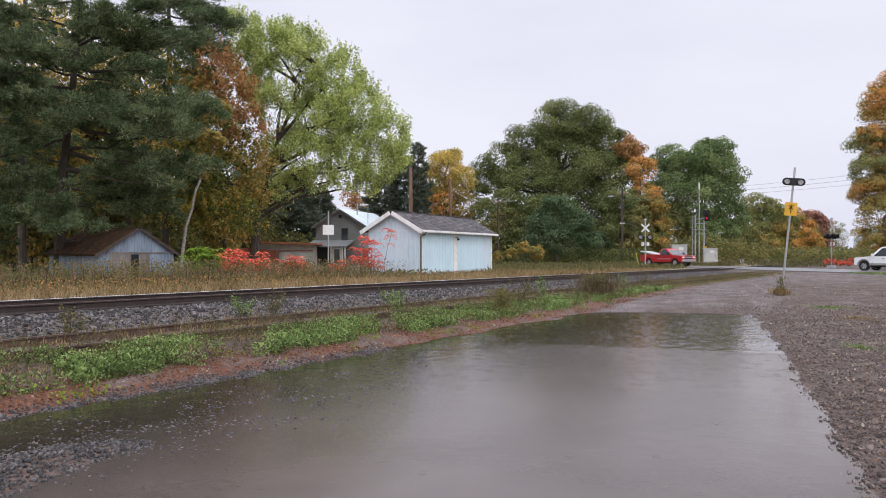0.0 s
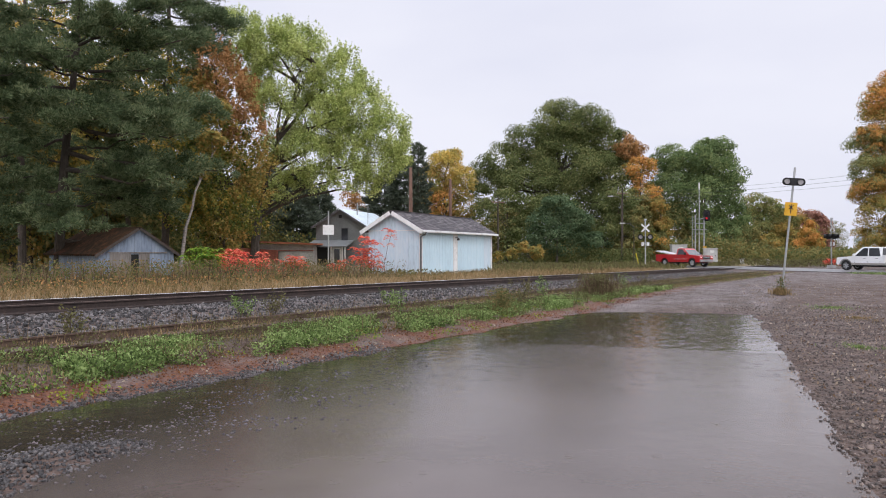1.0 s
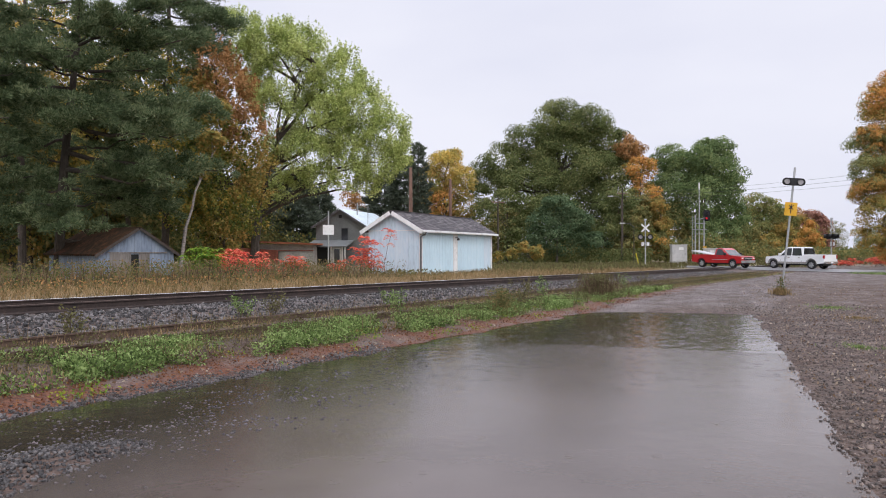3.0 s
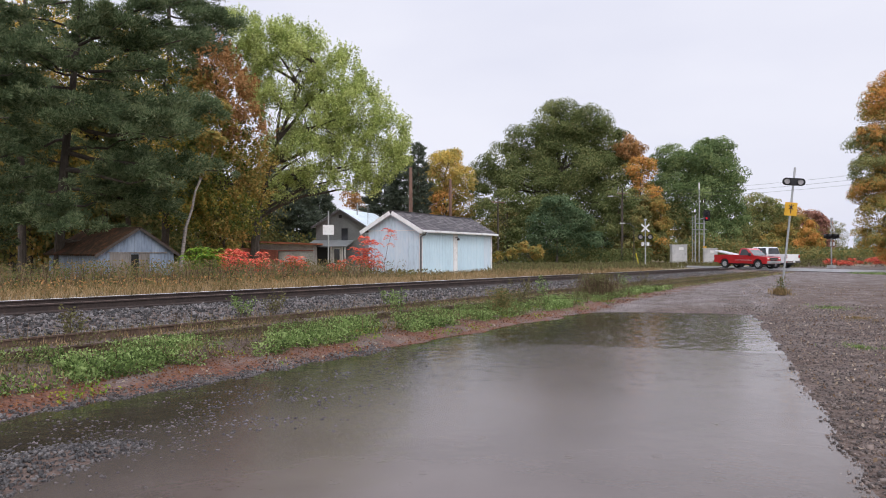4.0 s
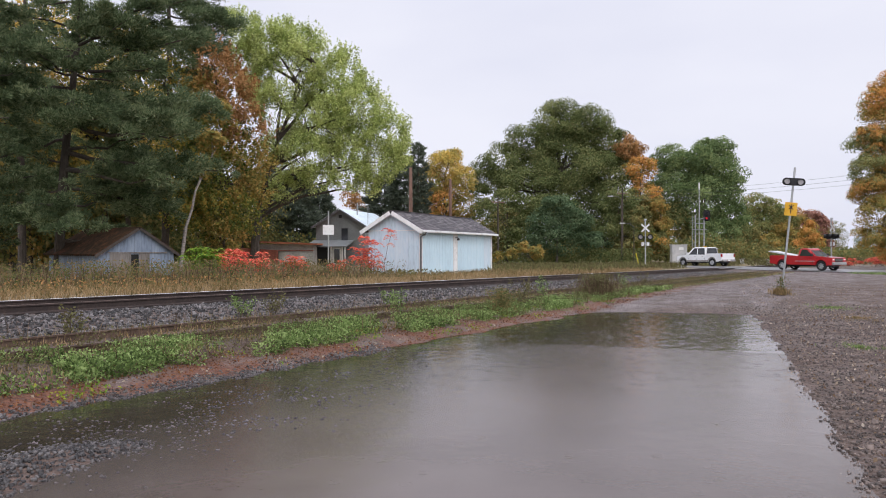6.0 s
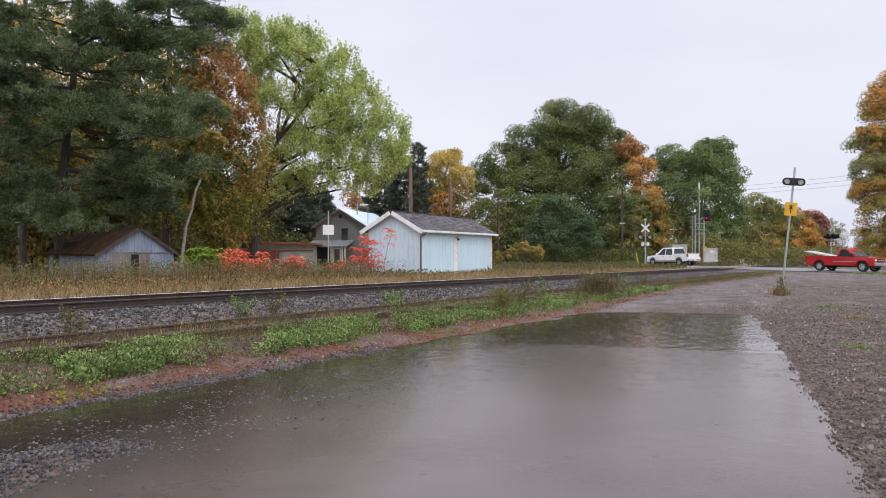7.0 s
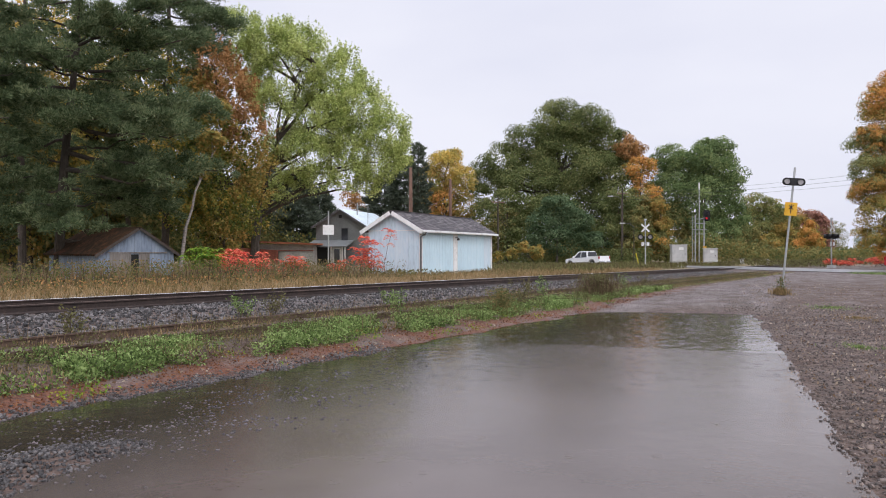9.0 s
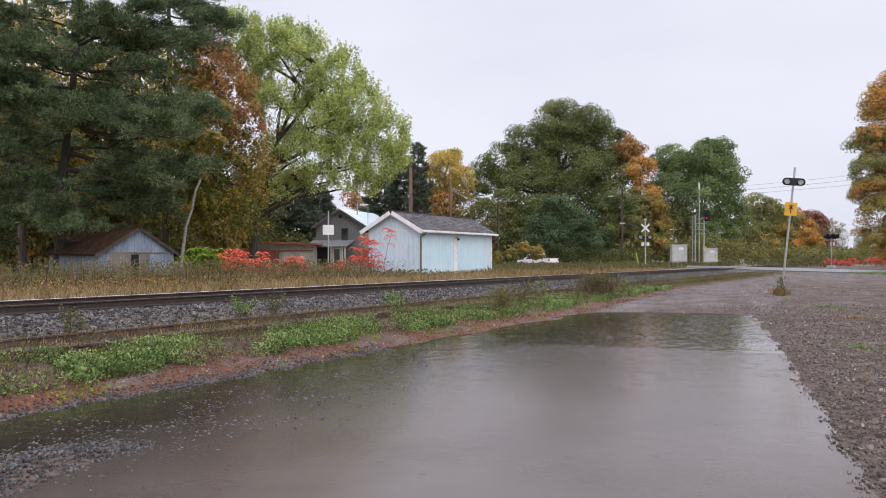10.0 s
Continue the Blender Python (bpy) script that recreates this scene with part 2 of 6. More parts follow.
# ---- mesh helpers ----
def finish(me, material, smooth=False):
    me.materials.append(material)
    if smooth:
        me.shade_smooth()
    return me


def quads_mesh(name, q, material, tint=None, slots=None):
    """One mesh of many separate quads, q being n x 4 x 3; tint: a shade of leaf for each; material may be a list that slots picks from."""
    q = np.ascontiguousarray(q, dtype=np.float32)
    n = len(q)
    me = bpy.data.meshes.new(name)
    me.vertices.add(4 * n)
    me.vertices.foreach_set("co", q.ravel())
    me.loops.add(4 * n)
    me.loops.foreach_set("vertex_index", np.arange(4 * n, dtype=np.int32))
    me.polygons.add(n)
    me.polygons.foreach_set("loop_start", np.arange(0, 4 * n, 4, dtype=np.int32))
    me.update(calc_edges=True)
    at = me.attributes.new("tint", "FLOAT", "FACE")
    at.data.foreach_set("value", np.full(n, 0.5, np.float32) if tint is None else np.asarray(tint, np.float32))
    if slots is None:
        return finish(me, material)
    for m in material:
        me.materials.append(m)
    me.polygons.foreach_set("material_index", np.asarray(slots, np.int32))
    me.update()
    return me


def grid_mesh(name, v, f, material, smooth=False):
    me = bpy.data.meshes.new(name)
    me.from_pydata([tuple(p) for p in v], [], [tuple(t) for t in f])
    me.update()
    return finish(me, material, smooth)


def part(name, bm, material, parent=None, label=""):
    me = bpy.data.meshes.new(name)
    bm.normal_update()
    bm.to_mesh(me)
    bm.free()
    finish(me, material)
    ob = new(name, me)
    ob.parent = parent
    return tagged(ob, label)


def mesh_part(name, me, parent=None, label=""):
    ob = new(name, me)
    ob.parent = parent
    return tagged(ob, label)


def thing(name, m, label, category, group="", kind=""):
    ob = new(name)
    ob.matrix_basis = m
    return tagged(ob, label, category, group, kind)


def box(bm, x0, x1, y0, y1, z0, z1, bevel=0.0, m=None):
    r = bmesh.ops.create_cube(bm, size=1.0)
    vs = r["verts"]
    for v in vs:
        v.co = Vector((x0 + (v.co.x + 0.5) * (x1 - x0), y0 + (v.co.y + 0.5) * (y1 - y0), z0 + (v.co.z + 0.5) * (z1 - z0)))
    if bevel:
        es = {e for v in vs for e in v.link_edges}
        r = bmesh.ops.bevel(bm, geom=list(es), offset=bevel, segments=2, affect="EDGES")
        vs = list({v for f in r["faces"] for v in f.verts} | {v for v in vs if v.is_valid})
    if m is not None:
        bmesh.ops.transform(bm, matrix=m, verts=vs)
    return bm


def boxed(x0, x1, y0, y1, z0, z1, bevel=0.0, m=None):
    return box(bmesh.new(), x0, x1, y0, y1, z0, z1, bevel, m)


def tube(bm, pts, radii, sides=8, cap=True):
    """A round tube through points."""
    pts = [Vector(p) for p in pts]
    rings = []
    for i, p in enumerate(pts):
        d = (pts[min(i + 1, len(pts) - 1)] - pts[max(i - 1, 0)]).normalized()
        a = d.orthogonal().normalized() if i == 0 else (a - d * a.dot(d)).normalized()
        b = d.cross(a)
        r = float(radii[i] if isinstance(radii, (list, tuple)) else radii)
        rings.append([bm.verts.new(p + r * (a * math.cos(k * math.tau / sides) + b * math.sin(k * math.tau / sides))) for k in range(sides)])
    for r0, r1 in zip(rings, rings[1:]):
        for k in range(sides):
            bm.faces.new((r0[k], r0[(k + 1) % sides], r1[(k + 1) % sides], r1[k]))
    if cap:
        bm.faces.new(rings[0][::-1])
        bm.faces.new(rings[-1])
    return bm


def prism(bm, profile, y0, y1, top=None):
    """A side outline (x, z) drawn out across from y0 to y1. top: (z, inset) narrows it above that height."""
    def ring(y):
        out = []
        for x, z in profile:
            yy = y
            if top and z > top[0]:
                yy = y * (1 - top[1] * (z - top[0]))
            out.append(bm.verts.new((x, yy, z)))
        return out
    a, b = ring(y0), ring(y1)
    n = len(profile)
    for i in range(n):
        bm.faces.new((a[i], a[(i + 1) % n], b[(i + 1) % n], b[i]))
    bm.faces.new(a[::-1])
    bm.faces.new(b)
    bmesh.ops.recalc_face_normals(bm, faces=bm.faces[:])
    return bm


# ---- the lie of the land: p metres across from the camera to the tracks, s metres along them ----
BEAR = radians(34.5)
SN, CS = math.sin(BEAR), math.cos(BEAR)


def plan(p, s):
    return (-CS * p + SN * s, SN * p + CS * s)


def ps(x, y):
    return (-CS * x + SN * y, SN * x + CS * y)


def step(a, b, v):
    t = np.clip((v - a) / (b - a), 0, 1)
    return t * t * (3 - 2 * t)


def rail_z(s):
    return 0.66 - 0.0081 * np.clip(s, -40, 95)


def siding_z(s):
    return 0.37 - 0.006 * np.clip(s, -40, 75)


def wave(x, y, size, seed):
    r = np.random.RandomState(seed)
    z = 0
    for k in range(7):
        a, f, ph = r.uniform(0, math.tau), r.uniform(0.6, 1.7) / size, r.uniform(0, math.tau)
        z = z + np.sin(math.tau * f * (x * math.cos(a) + y * math.sin(a)) + ph)
    return z / 7


# centre line of the away-going lane of the cross road, by distance from the crossing
ROAD_A = np.arange(-260.0, 260.0, 0.25)
ROAD_H = np.radians(np.clip(60 - 0.7 * np.maximum(ROAD_A - 10, 0), 44, 60))
ROAD_X, ROAD_Y = np.cumsum(-np.cos(ROAD_H) * 0.25), np.cumsum(np.sin(ROAD_H) * 0.25)
ROAD_X += 27.0 - np.interp(0, ROAD_A, ROAD_X)
ROAD_Y += 69.9 - np.interp(0, ROAD_A, ROAD_Y)


def road_z(a):
    return np.interp(a, [-60, -18, -10, -1, 4, 12, 24, 60], [-0.1, 0.0, 0.02, 0.08, 0.04, -0.12, -0.62, -1.0])


def road_at(a, off=0.0):
    """A place on the road: a metres along, off metres to the camera's side of the away-going lane."""
    h = np.interp(a, ROAD_A, ROAD_H)
    return (np.interp(a, ROAD_A, ROAD_X) - off * np.sin(h), np.interp(a, ROAD_A, ROAD_Y) - off * np.cos(h), road_z(a), h)


def puddle(x, y):
    """Above nought inside the flooded hollow, about in metres from its rim."""
    p, s = ps(x, y)
    n = 0.35 * wave(x, y, 2.2, 5) + 0.2 * wave(x, y, 0.6, 6)
    left = 7.25 + n - p - 0.03 * np.maximum(s - 14, 0)
    right = (2.95 + 0.385 * (y - 4.74) - x) * 0.93 + n * 0.4
    far = 18.4 + n - y - 0.32 * np.maximum(x - 5.2, 0)
    return np.minimum(np.minimum(left, right), far)


def land(x, y):
    p, s = ps(x, y)
    inside = puddle(x, y)
    lot = np.where(inside > 0, -0.11 * (1 - np.exp(-np.abs(inside) / 0.9)), 0.17 * (1 - np.exp(-np.abs(inside) / 2.2)))
    lot = lot + (0.016 * wave(x, y, 1.3, 2) + 0.010 * wave(x, y, 0.45, 3)) * step(0.0, 1.2, np.abs(inside))
    lot = lot + 0.15 * np.exp(-((p - 5.4) / 0.72) ** 2) * step(5.0, 2.0, s + 0.5 * wave(x, y, 0.8, 9)) * step(-0.5, 0.6, inside)
    lot = np.where(s > 30, lot * (1 - step(30, 50, s)) + 0.04 * step(30, 50, s), lot)
    bank = siding_z(s) - 0.13 + 0.04 * wave(x, y, 1.7, 4)
    w = step(7.0, 9.3, p)
    z = lot * (1 - w) + bank * w
    bed = rail_z(s) - 0.21
    w = step(11.0, 12.9, p)
    z = z * (1 - w) + bed * w
    sc = np.clip(s, -20, 85)
    field = 0.5 - 0.0075 * sc - 0.8 * step(20, 33, p) * step(48, 28, s) - 0.5 * step(30, 70, p) * step(50, 70, s) + 0.08 * wave(x, y, 5, 8)
    w = step(16.2, 18.5, p)
    z = z * (1 - w) + field * w
    # the road keeps its own level
    d2 = np.full(np.shape(x), 1e9)
    az = np.zeros(np.shape(x))
    for a in np.arange(-50, 60, 1.0):
        rx, ry, rz, h = road_at(a, 1.7)
        d = (x - rx) ** 2 + (y - ry) ** 2
        az = np.where(d < d2, rz, az)
        d2 = np.minimum(d, d2)
    w = step(9.5, 5.0, np.sqrt(d2))
    return z * (1 - w) + (az - 0.03) * w


def ground_z(x, y):
    return float(land(np.array([float(x)]), np.array([float(y)]))[0])


def spread(lo, hi, fine, grow=1.12, far=2600):
    v = list(np.arange(lo, hi, fine))
    d, out = fine, v[-1]
    up = []
    while out < far:
        d *= grow
        out += d
        up.append(out)
    d, out = fine, v[0]
    down = []
    while out > -far:
        d *= grow
        out -= d
        down.append(out)
    return np.array(down[::-1] + v + up)


# cover of the ground: gravel, dry grass, needle litter, greenery under the weeds
def ground_material():
    m = bpy.data.materials.new("ground_cover")
    m.use_nodes = True
    n, l = m.node_tree.nodes, m.node_tree.links
    b = n["Principled BSDF"]
    geo = n.new("ShaderNodeNewGeometry")

    def noise_tex(size, detail=5.0):
        t = n.new("ShaderNodeTexNoise")
        t.inputs["Scale"].default_value, t.inputs["Detail"].default_value = 1 / size, detail
        l.new(geo.outputs["Position"], t.inputs["Vector"])
        return t.outputs["Fac"]

    def ramp(fac, stops, lo=0.3, hi=0.7):
        r = n.new("ShaderNodeValToRGB")
        el = r.color_ramp.elements
        while len(el) < len(stops):
            el.new(0.5)
        for i, c in enumerate(stops):
            el[i].position, el[i].color = lo + (hi - lo) * i / (len(stops) - 1), (*c, 1)
        l.new(fac, r.inputs["Fac"])
        return r.outputs["Color"]

    def mixed(fac, a, c):
        x = n.new("ShaderNodeMix")
        x.data_type = "RGBA"
        l.new(fac, x.inputs["Factor"])
        l.new(a, x.inputs["A"])
        l.new(c, x.inputs["B"])
        return x.outputs["Result"]

    cells = n.new("ShaderNodeTexVoronoi")
    cells.inputs["Scale"].default_value = 28.0
    l.new(geo.outputs["Position"], cells.inputs["Vector"])
    bw = n.new("ShaderNodeSeparateColor")
    l.new(cells.outputs["Color"], bw.inputs["Color"])
    stone = ramp(bw.outputs["Red"], [(0.038, 0.028, 0.023), (0.102, 0.073, 0.06), (0.19, 0.147, 0.124)], 0.1, 0.95)
    earth = ramp(noise_tex(0.5), [(0.034, 0.023, 0.017), (0.095, 0.067, 0.053), (0.165, 0.122, 0.1)])
    gravel = mixed(ramp(noise_tex(1.1), [(0.25, 0.25, 0.25), (0.9, 0.9, 0.9)]), earth, stone)
    turn = n.new("ShaderNodeMapping")
    turn.vector_type = "TEXTURE"
    turn.inputs["Rotation"].default_value, turn.inputs["Scale"].default_value = (0, 0, radians(-25)), (0.55, 4.5, 1)
    l.new(geo.outputs["Position"], turn.inputs["Vector"])
    ruts = n.new("ShaderNodeTexNoise")
    ruts.inputs["Scale"].default_value, ruts.inputs["Detail"].default_value = 1.0, 4.0
    l.new(turn.outputs["Vector"], ruts.inputs["Vector"])
    fines = ramp(noise_tex(0.03, 3.0), [(0.046, 0.036, 0.033), (0.138, 0.109, 0.102), (0.31, 0.255, 0.24)])
    gravel = mixed(ramp(ruts.outputs["Fac"], [(0.0, 0.0, 0.0), (1.0, 1.0, 1.0)], 0.42, 0.58), gravel, fines)
    straw = ramp(noise_tex(0.25), [(0.12, 0.09, 0.045), (0.22, 0.17, 0.085), (0.3, 0.22, 0.11)])
    litter = ramp(noise_tex(0.05), [(0.045, 0.018, 0.01), (0.13, 0.046, 0.022), (0.22, 0.088, 0.045)])
    turf = ramp(noise_tex(0.15), [(0.04, 0.05, 0.02), (0.08, 0.1, 0.035), (0.13, 0.13, 0.06)])
    mask = n.new("ShaderNodeAttribute")
    mask.attribute_name = "cover"
    sep = n.new("ShaderNodeSeparateColor")
    l.new(mask.outputs["Color"], sep.inputs["Color"])
    c = mixed(sep.outputs["Red"], gravel, straw)
    c = mixed(sep.outputs["Green"], c, litter)
    c = mixed(sep.outputs["Blue"], c, turf)
    soil = ramp(noise_tex(0.12, 6.0), [(0.034, 0.019, 0.013), (0.083, 0.051, 0.037), (0.15, 0.1, 0.075)])
    c = mixed(mask.outputs["Alpha"], c, soil)
    l.new(c, b.inputs["Base Color"])
    wet = n.new("ShaderNodeMapRange")
    l.new(noise_tex(0.8), wet.inputs["Value"])
    wet.inputs["From Min"].default_value, wet.inputs["From Max"].default_value = 0.35, 0.65
    wet.inputs["To Min"].default_value, wet.inputs["To Max"].default_value = 0.5, 0.85
    l.new(wet.outputs["Result"], b.inputs["Roughness"])
    add = n.new("ShaderNodeMath")
    add.operation = "SUBTRACT"
    l.new(noise_tex(0.06, 8.0), add.inputs[0])
    l.new(cells.outputs["Distance"], add.inputs[1])
    bp = n.new("ShaderNodeBump")
    b.inputs["Specular IOR Level"].default_value = 0.4
    bp.inputs["Strength"].default_value, bp.inputs["Distance"].default_value = 0.8, 0.03
    l.new(add.outputs[0], bp.inputs["Height"])
    l.new(bp.outputs["Normal"], b.inputs["Normal"])
    return m


def build_ground():
    gp = spread(-14.0, 20.0, 0.17)
    gs = spread(-2.0, 46.0, 0.24)
    P, S = np.meshgrid(gp, gs, indexing="ij")
    X, Y = plan(P, S)
    Z = land(X, Y)
    far = np.hypot(X, Y)
    Z = np.where(far > 160, Z * np.clip(1 - (far - 160) / 300, 0, 1) - 0.3 * step(160, 460, far), Z)
    v = np.stack([X, Y, Z], -1).reshape(-1, 3)
    ni, nj = P.shape
    idx = np.arange(ni * nj).reshape(ni, nj)
    f = np.stack([idx[:-1, :-1], idx[1:, :-1], idx[1:, 1:], idx[:-1, 1:]], -1).reshape(-1, 4)
    me = bpy.data.meshes.new("ground")
    me.vertices.add(len(v))
    me.vertices.foreach_set("co", v.astype(np.float32).ravel())
    me.loops.add(f.size)
    me.loops.foreach_set("vertex_index", f.astype(np.int32).ravel())
    me.polygons.add(len(f))
    me.polygons.foreach_set("loop_start", np.arange(0, f.size, 4, dtype=np.int32))
    me.update(calc_edges=True)
    x, y, p, s = X.ravel(), Y.ravel(), P.ravel(), S.ravel()
    n1, n2 = wave(x, y, 1.5, 11), wave(x, y, 0.6, 12)
    beyond = step(16.6, 17.6, p + 0.4 * n1)
    verge = step(8.1, 8.9, p + 0.6 * n1) * step(12.1, 11.5, p + 0.3 * n2)
    litter = step(7.0, 7.3, p + 0.4 * n2) * step(9.2, 8.4, p + 0.8 * n1) * step(34, 24, s) * step(-0.7, 0.0, n1 + n2)
    litter = np.maximum(litter, 0.8 * step(9.5, 10.2, p) * step(11.6, 11.0, p) * step(0.0, 0.3, n1 + 0.6 * n2))
    turf = verge * step(-0.3, 0.2, n2 + 0.4 * n1)
    away = step(10, 22, x - 0.45 * y) * step(60, 30, y) * step(-0.1, 0.5, n1)
    earthy = 0.85 * np.maximum(step(-0.4, 0.6, x - 0.48 * y + 0.5 * n1), step(-2.2, -0.2, -np.abs(puddle(x, y)))) * step(40, 26, y) * step(-1.2, -0.2, n1 + 0.5 * n2) * (p < 6)
    earthy = np.maximum(earthy, 0.9 * step(4.0, 4.6, p) * step(7.3, 6.9, p) * step(14, 10, s))
    col = np.stack([np.maximum(beyond, 0.7 * step(60, 110, far.ravel())), litter, np.maximum(turf, 0.35 * away), np.maximum(earthy, np.maximum(0.5 * step(11.2, 11.8, p) * step(17, 16.4, p), 0.85 * step(7.6, 8.2, p) * step(11.7, 11.3, p)))], -1)
    at = me.color_attributes.new("cover", "FLOAT_COLOR", "POINT")
    at.data.foreach_set("color", col.astype(np.float32).ravel())
    finish(me, ground_material(), True)
    ob = new("ground", me)
    return tagged(ob, "wet gravel, dry grass and needle litter ground", "ground", kind="structure")


build_ground()


def water_material():
    """Muddy rain water: calm at its far end, roughened by drops nearer by."""
    m = bpy.data.materials.new("muddy_rain_water")
    m.use_nodes = True
    n, l = m.node_tree.nodes, m.node_tree.links
    b = n["Principled BSDF"]
    b.inputs["IOR"].default_value = 1.46
    geo = n.new("ShaderNodeNewGeometry")

    def tex(size, detail=3.0, scale=(1, 1, 1)):
        mp = n.new("ShaderNodeMapping")
        mp.inputs["Scale"].default_value = scale
        t = n.new("ShaderNodeTexNoise")
        t.inputs["Scale"].default_value, t.inputs["Detail"].default_value = 1 / size, detail
        l.new(geo.outputs["Position"], mp.inputs["Vector"])
        l.new(mp.outputs["Vector"], t.inputs["Vector"])
        return t.outputs["Fac"]

    def calc(op, a, c, d=None):
        k = n.new("ShaderNodeMath")
        k.operation = op
        for i, v in enumerate((a, c, d)):
            if v is None:
                continue
            if isinstance(v, (int, float)):
                k.inputs[i].default_value = v
            else:
                l.new(v, k.inputs[i])
        return k.outputs[0]

    ramp = n.new("ShaderNodeValToRGB")
    ramp.color_ramp.elements[0].position, ramp.color_ramp.elements[0].color = 0.35, (0.086, 0.065, 0.056, 1)
    ramp.color_ramp.elements[1].position, ramp.color_ramp.elements[1].color = 0.7, (0.138, 0.11, 0.1, 1)
    l.new(tex(2.6), ramp.inputs["Fac"])
    # edge of the rain-pocked water, a slanting line across the puddle
    pos = n.new("ShaderNodeSeparateXYZ")
    l.new(geo.outputs["Position"], pos.inputs["Vector"])
    line = calc("MULTIPLY_ADD", pos.outputs["X"], 0.31, pos.outputs["Y"])
    line = calc("MULTIPLY_ADD", tex(1.5), 0.5, line)
    edge = n.new("ShaderNodeMapRange")
    l.new(line, edge.inputs["Value"])
    edge.inputs["From Min"].default_value, edge.inputs["From Max"].default_value = 12.76, 12.88
    edge.inputs["To Min"].default_value, edge.inputs["To Max"].default_value = 1.0, 0.0
    # shallow water by the shoal lies calmer
    side = calc("MULTIPLY_ADD", pos.outputs["Y"], 0.566, calc("MULTIPLY", pos.outputs["X"], -0.824))
    side = calc("MULTIPLY_ADD", tex(0.9), 1.0, side)
    calm = n.new("ShaderNodeMapRange")
    l.new(side, calm.inputs["Value"])
    calm.inputs["From Min"].default_value, calm.inputs["From Max"].default_value = 5.7, 6.9
    calm.inputs["To Min"].default_value, calm.inputs["To Max"].default_value = 1.0, 0.25
    # mud colour darkens over the shallows, partly painting in the dark pine reflections
    bed = n.new("ShaderNodeMix")
    bed.data_type = "RGBA"
    shallow = n.new("ShaderNodeMapRange")
    l.new(side, shallow.inputs["Value"])
    shallow.inputs["From Min"].default_value, shallow.inputs["From Max"].default_value = 4.4, 6.5
    l.new(shallow.outputs["Result"], bed.inputs["Factor"])
    l.new(ramp.outputs["Color"], bed.inputs["A"])
    bed.inputs["B"].default_value = (0.036, 0.027, 0.021, 1)
    l.new(bed.outputs["Result"], b.inputs["Base Color"])
    pocked = calc("MULTIPLY", edge.outputs["Result"], calm.outputs["Result"])
    l.new(calc("MULTIPLY_ADD", pocked, 0.19, 0.02), b.inputs["Roughness"])
    small = tex(0.05, 3.0)
    drops = n.new("ShaderNodeTexVoronoi")
    drops.inputs["Scale"].default_value = 2.6
    l.new(geo.outputs["Position"], drops.inputs["Vector"])
    ring = calc("SINE", calc("MULTIPLY", drops.outputs["Distance"], 90.0), 0.0)
    inner = calc("LESS_THAN", drops.outputs["Distance"], 0.16)
    high = calc("MULTIPLY_ADD", calc("MULTIPLY", ring, inner), 0.3, calc("MULTIPLY", small, 0.5))
    high = calc("MULTIPLY_ADD", tex(0.24, 2.0), 3.0, high)
    high = calc("MULTIPLY_ADD", tex(0.09, 3.0), 0.5, high)
    bp = n.new("ShaderNodeBump")
    bp.inputs["Distance"].default_value = 0.01
    l.new(calc("MULTIPLY_ADD", pocked, -0.18, 0.3), bp.inputs["Strength"])
    l.new(high, bp.inputs["Height"])
    l.new(bp.outputs["Normal"], b.inputs["Normal"])
    return m


def build_rain_rings(m):
    """Low rings that falling drops raise on the puddle."""
    r = np.random.RandomState(8)
    n, k = 2600, 14
    y = 8.0 + 10.4 * r.uniform(0, 1, n) ** 0.7
    x = y * r.uniform(-0.6, 0.5, n)
    keep = puddle(x, y) > 0.15
    x, y = x[keep], y[keep]
    n = len(x)
    rad = r.uniform(0.025, 0.085, n)
    wide, high = 0.012 + 0.12 * rad, r.uniform(0.0008, 0.0024, n) * np.clip((y - 6.5) / 6, 0.2, 1)
    a = np.arange(k) * math.tau / k
    rings = []
    for off, up in ((-1, 0.0), (0, 1), (1, 0.0)):
        q = rad + off * wide
        rings.append(np.stack([x[:, None] + q[:, None] * np.cos(a), y[:, None] + q[:, None] * np.sin(a), np.repeat((0.0012 + up * high)[:, None], k, 1)], -1))
    v = np.stack(rings, 1).reshape(-1, 3)
    j = np.arange(k)
    f = np.concatenate([np.stack([j + b * k, (j + 1) % k + b * k, (j + 1) % k + (b + 1) * k, j + (b + 1) * k], -1) for b in (0, 1)])
    f = (f[None] + (np.arange(n) * 3 * k)[:, None, None]).reshape(-1, 4)
    me = bpy.data.meshes.new("rain_rings")
    me.vertices.add(len(v))
    me.vertices.foreach_set("co", v.astype(np.float32).ravel())
    me.loops.add(f.size)
    me.loops.foreach_set("vertex_index", f.astype(np.int32).ravel())
    me.polygons.add(len(f))
    me.polygons.foreach_set("loop_start", np.arange(0, f.size, 4, dtype=np.int32))
    me.update(calc_edges=True)
    finish(me, m, True)
    tagged(new("rain_rings", me), "small rings of rain drops on the puddle", "ripples", kind="stuff")


def build_water():
    bm = bmesh.new()
    vs = [bm.verts.new((*plan(p, s), 0.0)) for p, s in ((-9, -22), (8.0, -22), (8.0, 19), (4, 22), (-2, 22), (-6, 10))]
    bm.faces.new(vs)
    m = water_material()
    ob = part("puddle_water", bm, m)
    build_rain_rings(m)
    tagged(ob, "shallow muddy rain puddle on a gravel lane", "puddle", kind="structure")


build_water()


